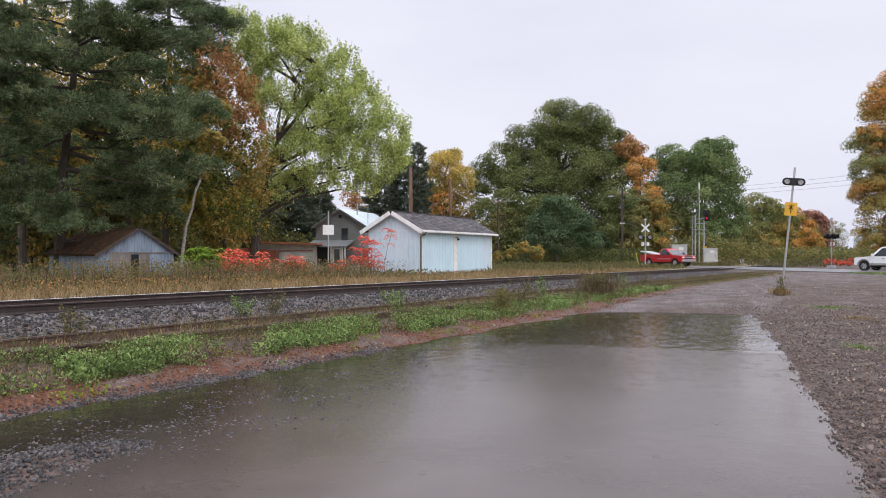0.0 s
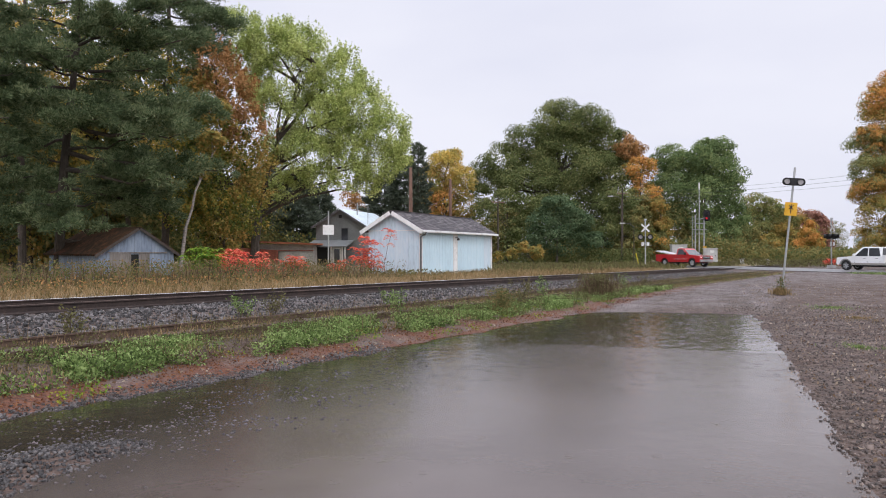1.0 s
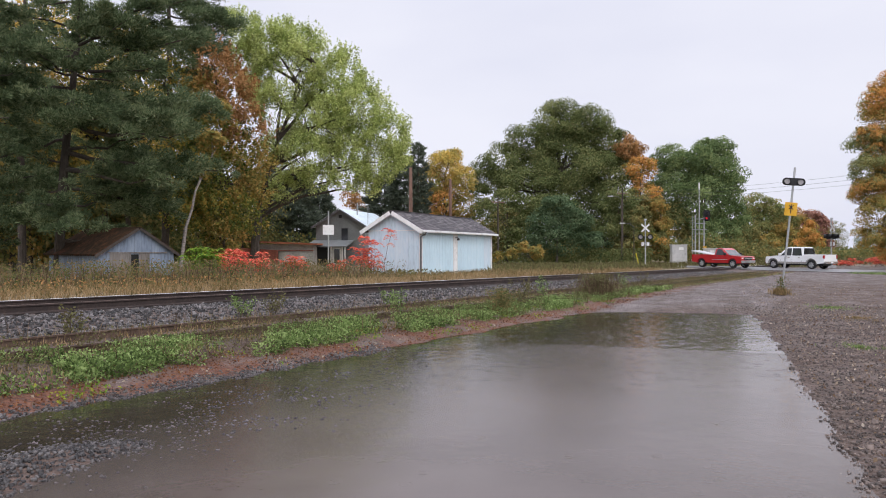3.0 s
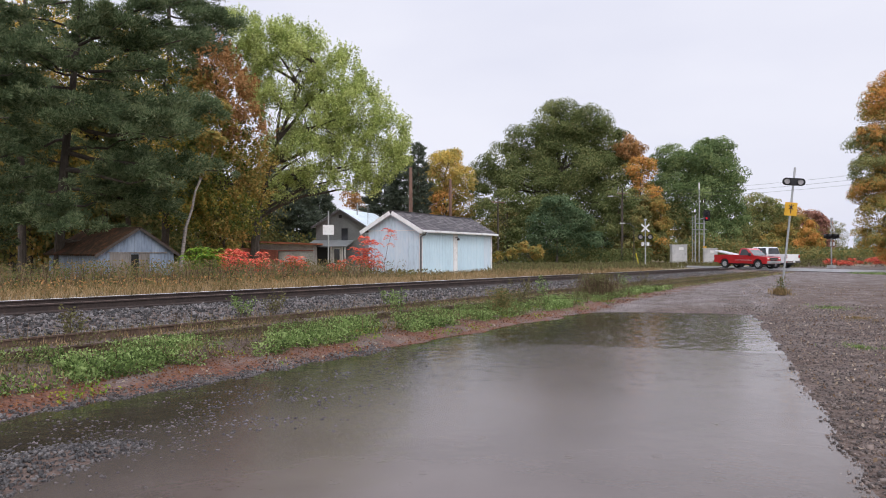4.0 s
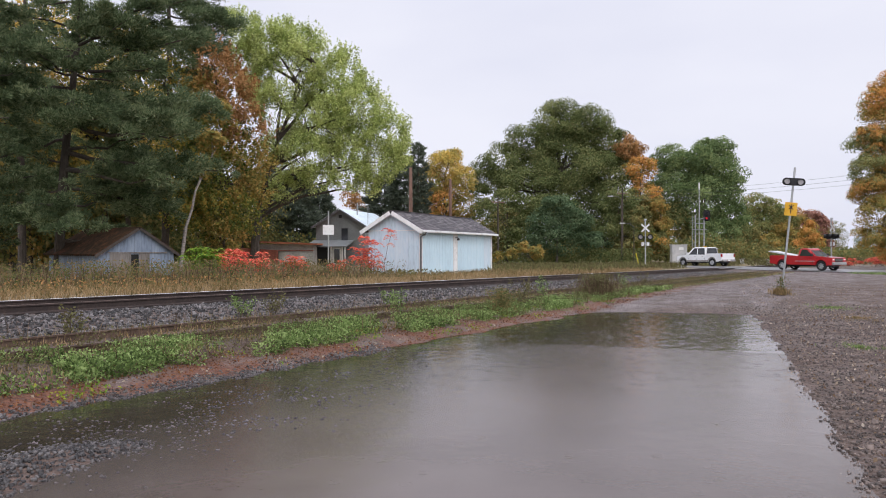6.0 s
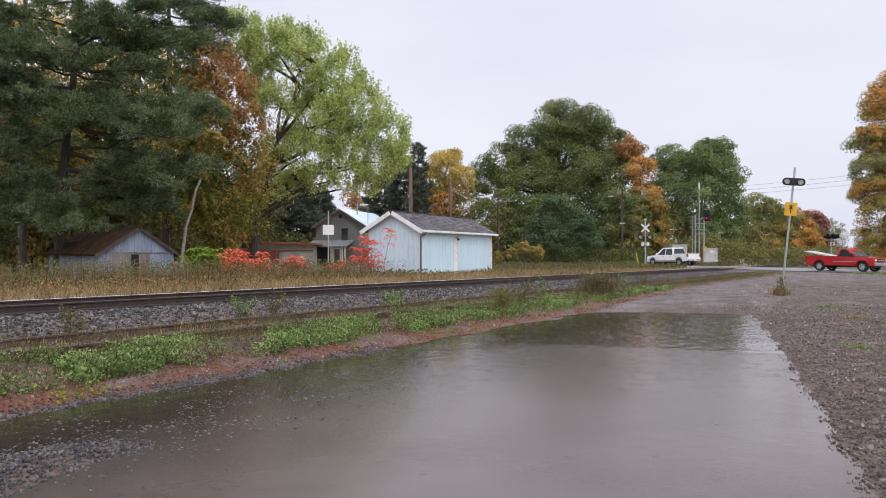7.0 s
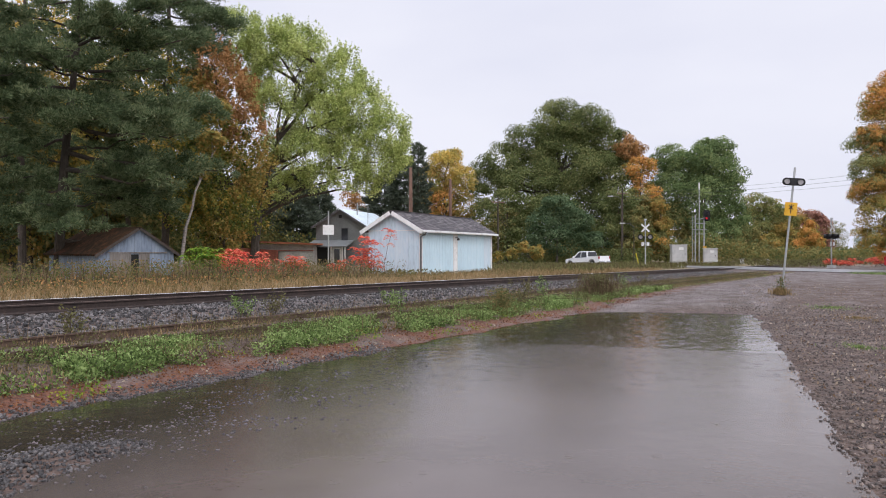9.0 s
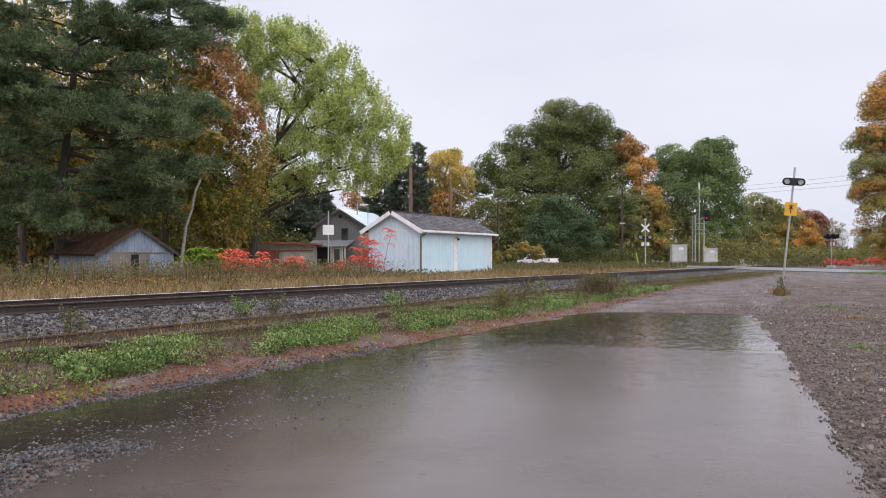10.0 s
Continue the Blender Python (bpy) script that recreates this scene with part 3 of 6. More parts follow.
def build_road():
    m = mat("worn_wet_asphalt", [(0.09, 0.088, 0.09), (0.15, 0.148, 0.15), (0.22, 0.215, 0.215)], 0.35, grain=5, blotch=0.4, bump=0.2, mode="Object")
    v, f = [], []
    a = np.arange(-70, 120, 1.5)
    for t in a:
        for off in (-2.3, 1.7, 5.7):
            x, y, z, h = road_at(t, off)
            v.append((x, y, z + (0.05 if off == 1.7 else 0.01)))
    for i in range(len(a) - 1):
        for k in range(2):
            q = i * 3 + k
            f.append((q, q + 1, q + 4, q + 3))
    ob = new("road", grid_mesh("road", v, f, m))
    tagged(ob, "wet grey asphalt road over the railway crossing", "road", kind="structure")


build_road()


# ---- railway ----
def rail_bm(p, z_of, s0, s1, head_only=False):
    prof = [(-0.07, -0.17), (0.07, -0.17), (0.07, -0.155), (0.012, -0.13), (0.012, -0.045), (0.036, -0.03), (0.036, -0.004), (-0.036, -0.004), (-0.036, -0.03), (-0.012, -0.045), (-0.012, -0.13), (-0.07, -0.155)]
    if head_only:
        prof = [(-0.034, -0.0035), (0.034, -0.0035), (0.026, 0.0), (-0.026, 0.0)]
    bm = bmesh.new()
    rings = []
    for s in np.arange(s0, s1 + 0.1, 5.0):
        rings.append([bm.verts.new((*plan(p + a, s), float(z_of(s)) + z)) for a, z in prof])
    n = len(prof)
    for r0, r1 in zip(rings, rings[1:]):
        for k in range(n):
            bm.faces.new((r0[k], r0[(k + 1) % n], r1[(k + 1) % n], r1[k]))
    bm.faces.new(rings[0][::-1])
    bm.faces.new(rings[-1])
    bmesh.ops.recalc_face_normals(bm, faces=bm.faces[:])
    return bm


def build_track(name, pc, z_of, s0, s1, label, shiny, ties):
    th = thing(name, pose(0, 0, 0), label, "railway track")
    for p in (pc - 0.7175, pc + 0.7175):
        r = part("rail", rail_bm(p, z_of, s0, s1), M["rail"] if shiny else M["rust_rail"], th)
        if shiny:
            # only the far head gets the sky sheen colour; the near one stays dull
            part("rail_head", rail_bm(p, z_of, s0, s1, True), M["rail_top"] if p > pc else M["rust_rail"], r, "polished running surface" if p > pc else "")
    bm = boxed(-1.3, 1.3, -0.11, 0.11, -0.16, 0.0, 0.012)
    tie_me = bpy.data.meshes.new("tie")
    bm.to_mesh(tie_me)
    bm.free()
    finish(tie_me, M["tie"])
    rng = random.Random(3)
    for s in ties:
        t = new("tie", tie_me)
        x, y = plan(pc + rng.uniform(-0.05, 0.05), s)
        t.matrix_basis = pose(x, y, float(z_of(s)) - 0.172 + rng.uniform(-0.015, 0.0), 0, 0, 180 - math.degrees(BEAR) + rng.uniform(-1.5, 1.5))
        t.parent = th
    return th


build_track("main_track", 14.4, rail_z, -60, 120, "main railway track with polished rails on grey ballast", True, np.arange(-12, 90, 0.52))
build_track("siding_track", 10.1, siding_z, -60, 75, "rusty disused siding track sunk in weeds", False, np.arange(-6, 40, 0.56))


def stones(name, n, fn, size, material, seed, label, category="gravel"):
    """Loose stones as squashed, skewed blocks; fn gives their places."""
    r = np.random.RandomState(seed)
    c = fn(r, n)
    n = len(c)
    cube = np.array([(x, y, z) for z in (-1, 1) for y in (-1, 1) for x in (-1, 1)], float)
    sc = r.uniform(0.5, 1.0, (n, 1, 3)) * (size * r.uniform(0.45, 1.0, (n, 1, 1)) ** 1.3)
    v = cube[None] * r.uniform(0.55, 1.0, (n, 8, 3)) * sc
    a, t = r.uniform(0, math.tau, n), r.uniform(-0.7, 0.7, n)
    ca, sa, ct, st = np.cos(a)[:, None], np.sin(a)[:, None], np.cos(t)[:, None], np.sin(t)[:, None]
    x, y, z = v[..., 0], v[..., 1], v[..., 2]
    y, z = y * ct - z * st, y * st + z * ct
    v = np.stack([x * ca - y * sa, x * sa + y * ca, z], -1) + c[:, None, :]
    f = np.array([(4, 5, 7, 6), (0, 1, 5, 4), (2, 6, 7, 3), (0, 4, 6, 2), (1, 3, 7, 5)])
    faces = (f[None] + (np.arange(n) * 8)[:, None, None]).reshape(-1, 4)
    me = bpy.data.meshes.new(name)
    me.vertices.add(n * 8)
    me.vertices.foreach_set("co", v.astype(np.float32).ravel())
    me.loops.add(faces.size)
    me.loops.foreach_set("vertex_index", faces.astype(np.int32).ravel())
    me.polygons.add(len(faces))
    me.polygons.foreach_set("loop_start", np.arange(0, faces.size, 4, dtype=np.int32))
    me.update(calc_edges=True)
    finish(me, material)
    return tagged(new(name, me), label, category, kind="stuff")


def ballast_places(r, n):
    s = -4 + 62 * r.uniform(0, 1, n) ** 1.6
    p = np.where(r.uniform(0, 1, n) < 0.75, r.uniform(11.3, 13.6, n), r.uniform(13.6, 16.9, n))
    keep = ~((np.abs(p - 13.68) < 0.12) | (np.abs(p - 15.12) < 0.12))
    p, s = p[keep], s[keep]
    x, y = plan(p, s)
    z = land(x, y) + r.uniform(-0.01, 0.035, len(p))
    return np.stack([x, y, z], -1)


stones("ballast_stones", 30000, ballast_places, 0.046, M["stone"], 1, "grey crushed stone ballast beside the rails")


# ---- plants ----
def unit(v):
    return v / np.maximum(np.linalg.norm(v, axis=-1, keepdims=True), 1e-9)


def blades(c, size, r, up=0.0, long=1.5):
    """Folded rhomb leaves at places c."""
    n = len(c)
    a = unit(r.normal(size=(n, 3)) + (0, 0, up))
    b = unit(np.cross(a, r.normal(size=(n, 3))))
    s = size * r.uniform(0.6, 1.25, (n, 1))
    nn = np.cross(a, b) * s * 0.25
    return np.stack([c - a * s * long * 0.5, c + b * s * 0.5 + nn, c + a * s * long * 0.5, c - b * s * 0.5 + nn], 1)


def limb(bm, p0, p1, r0, r1, rng, sag=0.0, sides=5, seg=4):
    p0, p1 = Vector(p0), Vector(p1)
    d = (p1 - p0).length
    pts = []
    for k in range(seg + 1):
        t = k / seg
        w = Vector((rng.uniform(-1, 1), rng.uniform(-1, 1), rng.uniform(-1, 1))) * d * 0.035 * (0 < k < seg)
        pts.append(p0.lerp(p1, t) + w + Vector((0, 0, sag * d * 4 * t * (1 - t))))
    tube(bm, pts, [r0 + (r1 - r0) * k / seg for k in range(seg + 1)], sides, False)


def facing(c, nrm, size, r, long=1.4):
    """Folded rhomb leaves at places c that turn their faces along nrm."""
    n = len(c)
    a = unit(np.cross(nrm, r.normal(size=(n, 3))))
    b = np.cross(nrm, a)
    s = size * r.uniform(0.6, 1.3, (n, 1))
    fold = nrm * s * 0.18
    return np.stack([c - a * s * long * 0.5, c + b * s * 0.5 + fold, c + a * s * long * 0.5, c - b * s * 0.5 + fold], 1)


def broadleaf(name, foot, lobes, leaves, material, size, label, seed, trunk=0.3, bark="bark", lean=(0, 0), group="", bushy=1.0, fork=0.35, puff=(0.26, 0.46), spray=False, swell=1.1):
    """A tree from its foot: lobes are (x, y, z, radius) of the crown in the world, with the name of their leaf where it differs.
    Each lobe is a heap of leafy billows, or of upright sprays."""
    r, rng = np.random.RandomState(seed), random.Random(seed)
    fx, fy = foot
    fz = ground_z(fx, fy)
    th = thing(name, pose(fx, fy, fz), label, "tree", group)
    o = np.array([fx, fy, fz])
    kinds = [material] + [M[k] for k in sorted({q[4] for q in lobes if len(q) > 4})]
    lobes = [(np.array(q[:3]) - o, q[3] * swell, kinds.index(M[q[4]]) if len(q) > 4 else 0) for q in lobes]
    top = max(c[2] + q * 0.6 for c, q, _ in lobes)
    mid = np.mean([c for c, _, _ in lobes], 0)
    bm = bmesh.new()
    spine = [Vector((0, 0, -0.2))]
    for k in range(1, 9):
        t = k / 8
        w = t * t
        spine.append(Vector((mid[0] * w + lean[0] * t + rng.uniform(-0.1, 0.1), mid[1] * w + lean[1] * t + rng.uniform(-0.1, 0.1), top * 0.78 * t)))
    tube(bm, spine, [trunk * (1.35 if k == 0 else 1 - 0.11 * k) for k in range(9)], 9, False)
    total = sum(q ** 2 for _, q, _ in lobes)
    quads, tints, slots = [], [], []
    for c, q, slot in lobes:
        share = leaves * q * q / total
        k = max(7, int(26 * bushy))
        d = unit(r.normal(size=(k, 3)) + (0, 0, 0.25))
        cc = c + d * q * r.uniform(0.55, 0.8, (k, 1)) * np.array([1, 1, 0.9])
        root = min(range(9), key=lambda i: abs(spine[i].z - max(top * fork, c[2] - q * 1.3)))
        hub = Vector(c) * 0.75 + spine[min(root + 1, 8)] * 0.25
        limb(bm, spine[root], hub, trunk * 0.42, trunk * 0.16, rng, 0.06, 6)
        rads = q * r.uniform(*puff, k)
        weight = rads ** 2 / np.sum(rads ** 2)
        order = np.argsort(np.linalg.norm(cc - np.array(hub), axis=1))
        joints, girth = [np.array(hub)], [trunk * 0.15]
        for j in order:
            near = min(range(len(joints)), key=lambda i: np.linalg.norm(joints[i] - cc[j]) + 0.25 * np.linalg.norm(joints[i] - joints[0]))
            limb(bm, joints[near], cc[j], girth[near], girth[near] * 0.5, rng, 0.04, 4, 3)
            joints.append(cc[j])
            girth.append(max(0.012, girth[near] * 0.55))
            per = max(8, int(share * weight[j]))
            shade = np.clip(r.normal(0.5, 0.24), 0, 1)
            if spray:
                # upright twigs, leaves set along each
                tw = max(3, per // 16)
                base = cc[j] + unit(r.normal(size=(tw, 3))) * rads[j] * r.uniform(0.2, 1.0, (tw, 1))
                way = unit(d[j] * 0.45 + r.normal(0, 0.3, (tw, 3)) + (0, 0, 1.0)) * r.uniform(0.5, 1.25, (tw, 1))
                m = np.repeat(np.arange(tw), 16)
                t = r.uniform(0, 1, (len(m), 1))
                pt = base[m] + way[m] * t + r.normal(0, 0.15, (len(m), 3)) * (1.15 - t)
                nr = unit(r.normal(0, 0.75, (len(m), 3)) + d[j] * 0.5 + (0, 0, 0.45))
                quads.append(facing(pt, nr, size, r, 1.7))
            else:
                g = unit(r.normal(size=(per, 3)) + (0, 0, 0.35) + d[j] * 0.3)
                pt = cc[j] + g * rads[j] * r.uniform(0.0, 1.0, (per, 1)) ** 0.3 * np.array([1.1, 1.1, 0.75])
                nr = unit(g * 0.8 + d[j] * 0.35 + (0, 0, 0.3) + r.normal(0, 0.42, (per, 3)))
                quads.append(facing(pt, nr, size, r))
            got = len(quads[-1])
            tints.append(np.full(got, shade))
            slots.append(np.full(got, slot))
    mesh_c = quads_mesh("crown", np.concatenate(quads), kinds, np.concatenate(tints), np.concatenate(slots))
    part("trunk", bm, M[bark], th)
    mesh_part("crown", mesh_c, th)
    return th


def plume_tree(name, foot, height, label, seed, boughs, trunk=0.4, lean=(0.0, 0.0), extra=0, reach=6.0, start=0.3, dense=1.0, material="pine"):
    """A white pine: each bough bears a row of soft needle pads, full above and hollow below.
    boughs: (x, y, z) of the tip in the world, height on the trunk, half thickness; extra more are spread round the trunk."""
    r, rng = np.random.RandomState(seed), random.Random(seed)
    fx, fy = foot
    fz = ground_z(fx, fy)
    th = thing(name, pose(fx, fy, fz), label, "tree")
    bm = bmesh.new()
    steps = np.linspace(0, 1, 11)
    tube(bm, [(lean[0] * t + 0.12 * math.sin(9 * t + seed), lean[1] * t, -0.2 + height * t) for t in steps], [trunk * (1 - 0.88 * t) + 0.02 for t in steps], 10, False)
    rows = [(Vector((x - fx, y - fy, z - fz)), z0 - fz, half) for x, y, z, z0, half in boughs]
    for k in range(extra):
        t = start + (0.98 - start) * ((k + rng.random()) / extra)
        az = k * 2.4 + rng.uniform(-0.4, 0.4)
        ln = reach * (0.2 + 0.8 * (1 - t) ** 0.6) * rng.uniform(0.55, 1.1)
        base = height * t
        rows.append((Vector((lean[0] * t + math.cos(az) * ln, lean[1] * t + math.sin(az) * ln, base + ln * rng.uniform(-0.05, 0.25))), base, rng.uniform(0.45, 0.8)))
    quads, tints = [], []
    for end, z0, half in rows:
        t0 = z0 / height
        base = Vector((lean[0] * t0, lean[1] * t0, z0))
        run = end - base
        ln = run.length
        limb(bm, base, end, 0.05 + 0.012 * ln, 0.015, rng, -0.04, 6, 5)
        along = np.array(run.normalized())
        across = unit(np.array([-along[1], along[0], 0.0]))
        pads = max(6, int(ln * 3.4))
        for k in range(pads):
            u = 0.3 + 0.72 * (k + rng.random()) / pads
            swell = half * (0.65 + 0.6 * math.sin(min(1.0, (u - 0.2) / 0.8) * 2.6))
            c = np.array(base.lerp(end, u)) + across * rng.gauss(0, 0.7) * (0.7 + swell) * (1.25 - 0.6 * u) + np.array((0, 0, rng.uniform(-0.5, 0.75) * swell))
            rad = np.array([1.0, 1.0, 0.55]) * swell * rng.uniform(0.35, 0.8)
            n = int(190 * dense * (swell / 0.8) ** 1.5)
            d = unit(r.normal(size=(n, 3)) + (0, 0, 0.45))
            p = c + d * rad * r.uniform(0, 1, (n, 1)) ** 0.45
            a = unit(d * 0.8 + along * 0.75 + (0, 0, 0.3) + r.normal(0, 0.45, (n, 3)))
            size = 0.28 * r.uniform(0.6, 1.25, (n, 1))
            b = unit(np.cross(a, r.normal(0, 0.5, (n, 3)) + d)) * size * 0.11
            quads.append(np.stack([p, p + a * size * 0.5 + b, p + a * size, p + a * size * 0.5 - b], 1))
            tints.append(np.full(n, np.clip(rng.gauss(0.5, 0.2), 0, 1)))
    part("trunk", bm, M["bark"], th)
    mesh_part("crown", quads_mesh("crown", np.concatenate(quads), M[material], np.concatenate(tints)), th)
    return th


def conifer(name, foot, height, reach, material, label, seed, start=0.12, boughs=70, tufts=46, needles=11, size=0.34, droop=0.05, trunk=0.35, open_=0.0, lean=(0.0, 0.0), tip=0.15):
    """Whorled boughs with flat plates of needle tufts."""
    r, rng = np.random.RandomState(seed), random.Random(seed)
    fx, fy = foot
    fz = ground_z(fx, fy)
    th = thing(name, pose(fx, fy, fz), label, "tree")
    bm = bmesh.new()
    tube(bm, [(lean[0] * t, lean[1] * t, -0.2 + height * t) for t in np.linspace(0, 1, 9)], [trunk * (1 - 0.9 * t) + 0.02 for t in np.linspace(0, 1, 9)], 9, False)
    tips = []
    dirs = []
    for k in range(boughs):
        t = start + (1 - start) * ((k + rng.random()) / boughs) ** 0.9
        az = k * 2.4 + rng.uniform(-0.4, 0.4)
        ln = reach * (tip + (1 - tip) * (1 - t) ** 0.75) * rng.uniform(0.6, 1.12)
        if t < 0.3:
            ln *= 0.65 + t
        rise = rng.uniform(0.02, 0.22) + 0.25 * t - droop * (1 - t) * 3
        base = Vector((lean[0] * t, lean[1] * t, height * t))
        d = Vector((math.cos(az), math.sin(az), rise))
        end = base + d * ln
        limb(bm, base, end, trunk * 0.26 * (1.1 - t), 0.015, rng, -0.03, 5, 4)
        n = max(8, int(tufts * ln / reach))
        u = r.uniform(0.25 + open_, 1.02, n) ** 0.8
        side = r.normal(0, 0.2, n) * (1.15 - 0.7 * u) * ln
        q = np.array(base) + np.outer(u, np.array(d * ln))
        perp = np.array([-math.sin(az), math.cos(az), 0])
        q = q + np.outer(side, perp) + np.outer(np.abs(r.normal(0, 0.13, n)) - 0.02 * np.abs(side), (0, 0, 1)) - np.outer(0.03 * ln * 4 * u * (1 - u), (0, 0, 1))
        tips.append(q)
        w = np.outer(np.ones(n), np.array((d.x, d.y, 0.35))) + np.outer(np.sign(side) * 0.6, perp)
        dirs.append(unit(w))
    q, w = np.concatenate(tips), np.concatenate(dirs)
    q, w = np.repeat(q, needles, 0), np.repeat(w, needles, 0)
    n = len(q)
    a = unit(w + r.normal(0, 0.55, (n, 3)))
    q = q + r.normal(0, 0.12, (n, 3)) * (1, 1, 0.5)
    ln = size * r.uniform(0.7, 1.3, (n, 1))
    b = unit(np.cross(a, r.normal(size=(n, 3)))) * ln * 0.1
    quad = np.stack([q, q + a * ln * 0.55 + b, q + a * ln, q + a * ln * 0.55 - b], 1)
    part("trunk", bm, M["bark"], th)
    mesh_part("crown", quads_mesh("crown", quad, material), th)
    return th


def tufts(name, n, fn, material, height, width, seed, label, category="grass", lean=0.35):
    """Standing blades at places from fn."""
    r = np.random.RandomState(seed)
    c = fn(r, n)
    n = len(c)
    h = height * r.uniform(0.45, 1.15, (n, 1))
    az = r.uniform(0, math.tau, n)
    side = np.stack([np.cos(az), np.sin(az), np.zeros(n)], -1) * width * r.uniform(0.6, 1.3, (n, 1))
    d = np.stack([r.normal(0, lean, n), r.normal(0, lean, n), np.ones(n)], -1)
    top = c + unit(d) * h
    mid = c + unit(d * (0.6, 0.6, 1)) * h * 0.5
    q = np.stack([c - side * 0.3, mid - side, top, mid + side], 1)
    return tagged(new(name, quads_mesh(name, q, material)), label, category, kind="stuff")


def leafy(name, n, fn, material, size, seed, label, category="weeds", tall=0.3, up=0.6):
    """Low leafy growth at places from fn."""
    r = np.random.RandomState(seed)
    c = fn(r, n)
    c = c + np.stack([np.zeros(len(c)), np.zeros(len(c)), tall * r.uniform(0, 1, len(c)) ** 1.2], -1)
    tint = np.clip(0.5 + 0.55 * wave(c[:, 0], c[:, 1], 0.5, seed) + r.normal(0, 0.15, len(c)), 0, 1)
    return tagged(new(name, quads_mesh(name, blades(c, size, r, up, 1.8), material, tint)), label, category, kind="stuff")


def off_road(c):
    """Those of the places c that lie clear of the cross road."""
    near = np.full(len(c), 1e9)
    for a in np.arange(-50, 60, 1.5):
        x, y, _, _ = road_at(a, 1.7)
        near = np.minimum(near, np.hypot(c[:, 0] - x, c[:, 1] - y))
    return c[near > 5.2]


def lie(r, p, s, dz=0.0):
    x, y = plan(p, s)
    return np.stack([x, y, land(x, y) + dz], -1)


# ---- trees ----
PINE = "tall dark green white pine with wide plumed boughs"
plume_tree("pine_tree", (-25.6, 46.0), 27, PINE, 21, [
    (-15.8, 45.0, 15.6, 14.4, 1.15), (-17.6, 43.5, 13.3, 13.9, 0.7), (-16.0, 44.0, 17.6, 17.0, 0.85), (-13.7, 43.0, 10.4, 11.0, 0.85), (-15.2, 42.0, 8.9, 10.2, 0.95),
    (-14.2, 44.0, 6.7, 8.2, 0.7), (-16.4, 42.5, 5.9, 7.0, 0.75), (-21.2, 39.6, 2.9, 4.6, 0.6), (-23.6, 40.5, 4.3, 5.2, 0.55), (-22.4, 41.0, 9.4, 10.2, 0.9),
    (-24.0, 41.0, 13.4, 13.6, 1.0), (-28.8, 43.0, 12.3, 12.4, 1.0), (-29.5, 43.0, 15.3, 15.0, 1.0), (-18.0, 47.0, 4.3, 6.0, 0.8), (-22.5, 43.0, 16.9, 16.4, 0.8),
    (-19.2, 42.5, 15.9, 15.2, 1.0), (-18.8, 48.0, 5.6, 7.2, 0.9), (-20.0, 41.5, 9.8, 10.8, 0.9)], 0.33, (1.9, 0.4), 34, 6.5, 0.1)
plume_tree("pine_tree", (-28.8, 43.0), 24, PINE, 22, [
    (-25.4, 41.0, 12.1, 12.4, 0.9), (-25.9, 40.5, 10.6, 11.0, 0.8), (-27.6, 39.5, 8.4, 9.0, 0.9), (-26.7, 39.5, 5.6, 6.5, 0.75), (-27.4, 39.0, 3.2, 4.8, 0.8),
    (-25.6, 40.0, 3.2, 4.5, 0.6), (-27.0, 40.0, 14.2, 14.0, 0.9), (-27.5, 40.0, 10.0, 10.4, 0.9), (-25.0, 40.5, 7.8, 8.6, 0.8), (-28.0, 39.0, 1.9, 3.4, 0.7), (-26.2, 39.5, 4.6, 5.4, 0.6)], 0.3, (0.3, 0.0), 28, 5.5, 0.06)
plume_tree("pine_tree", (-23.1, 58.0), 33, "tall white pine behind other pines", 23, [
    (-17.4, 58.0, 20.6, 20.4, 1.3), (-19.0, 58.0, 22.4, 22.0, 1.2), (-17.6, 57.0, 24.0, 23.4, 1.0), (-20.0, 57.0, 18.4, 19.0, 1.1), (-18.4, 56.5, 18.6, 18.8, 1.0), (-19.2, 57.0, 16.2, 17.0, 0.9), (-27.5, 58.0, 9.0, 10.0, 1.2), (-19.0, 58.0, 7.4, 9.0, 1.1), (-27.0, 58.0, 5.2, 6.5, 1.2)], 0.32, (0.4, 0.0), 26, 6.0, 0.12)
plume_tree("pine_tree", (-34.0, 56.0), 34, "slim tall white pine deep in the wood", 27, [
    (-30.5, 55.0, 6.5, 8.0, 1.2), (-31.0, 55.0, 10.0, 11.0, 1.2), (-29.5, 55.0, 4.0, 5.5, 1.1), (-30.0, 55.0, 14.0, 14.5, 1.1)], 0.32, (0.3, 0.0), 22, 6.0, 0.2)
conifer("spruce_tree", (-19.16, 91.00), 12.5, 5.6, M["spruce"], "dark green spruce behind the grey house", 24, 0.03, 110, 70, 11, 0.5, 0.08, 0.22)
conifer("spruce_tree", (-23.63, 95.00), 13.5, 5.2, M["spruce"], "dark green spruce behind the grey house", 25, 0.03, 100, 60, 11, 0.5, 0.08, 0.22)
conifer("spruce_tree", (-17.43, 97.00), 11.0, 4.6, M["spruce"], "dark green spruce behind the grey house", 28, 0.03, 95, 60, 11, 0.5, 0.08, 0.22)
conifer("spruce_tree", (-8.79, 104.00), 13.5, 6.0, M["spruce"], "dark spruce behind the sheds", 29, 0.03, 110, 60, 11, 0.5, 0.06, 0.25)
conifer("spruce_tree", (-5.61, 100.00), 15.5, 5.2, M["spruce"], "dark spruce behind the sheds", 30, 0.03, 100, 60, 11, 0.5, 0.06, 0.25)
conifer("spruce_tree", (-3.43, 96.00), 17, 3.4, M["spruce"], "narrow dark spruce behind a maple", 26, 0.05, 80, 40, 11, 0.5, 0.03, 0.22)
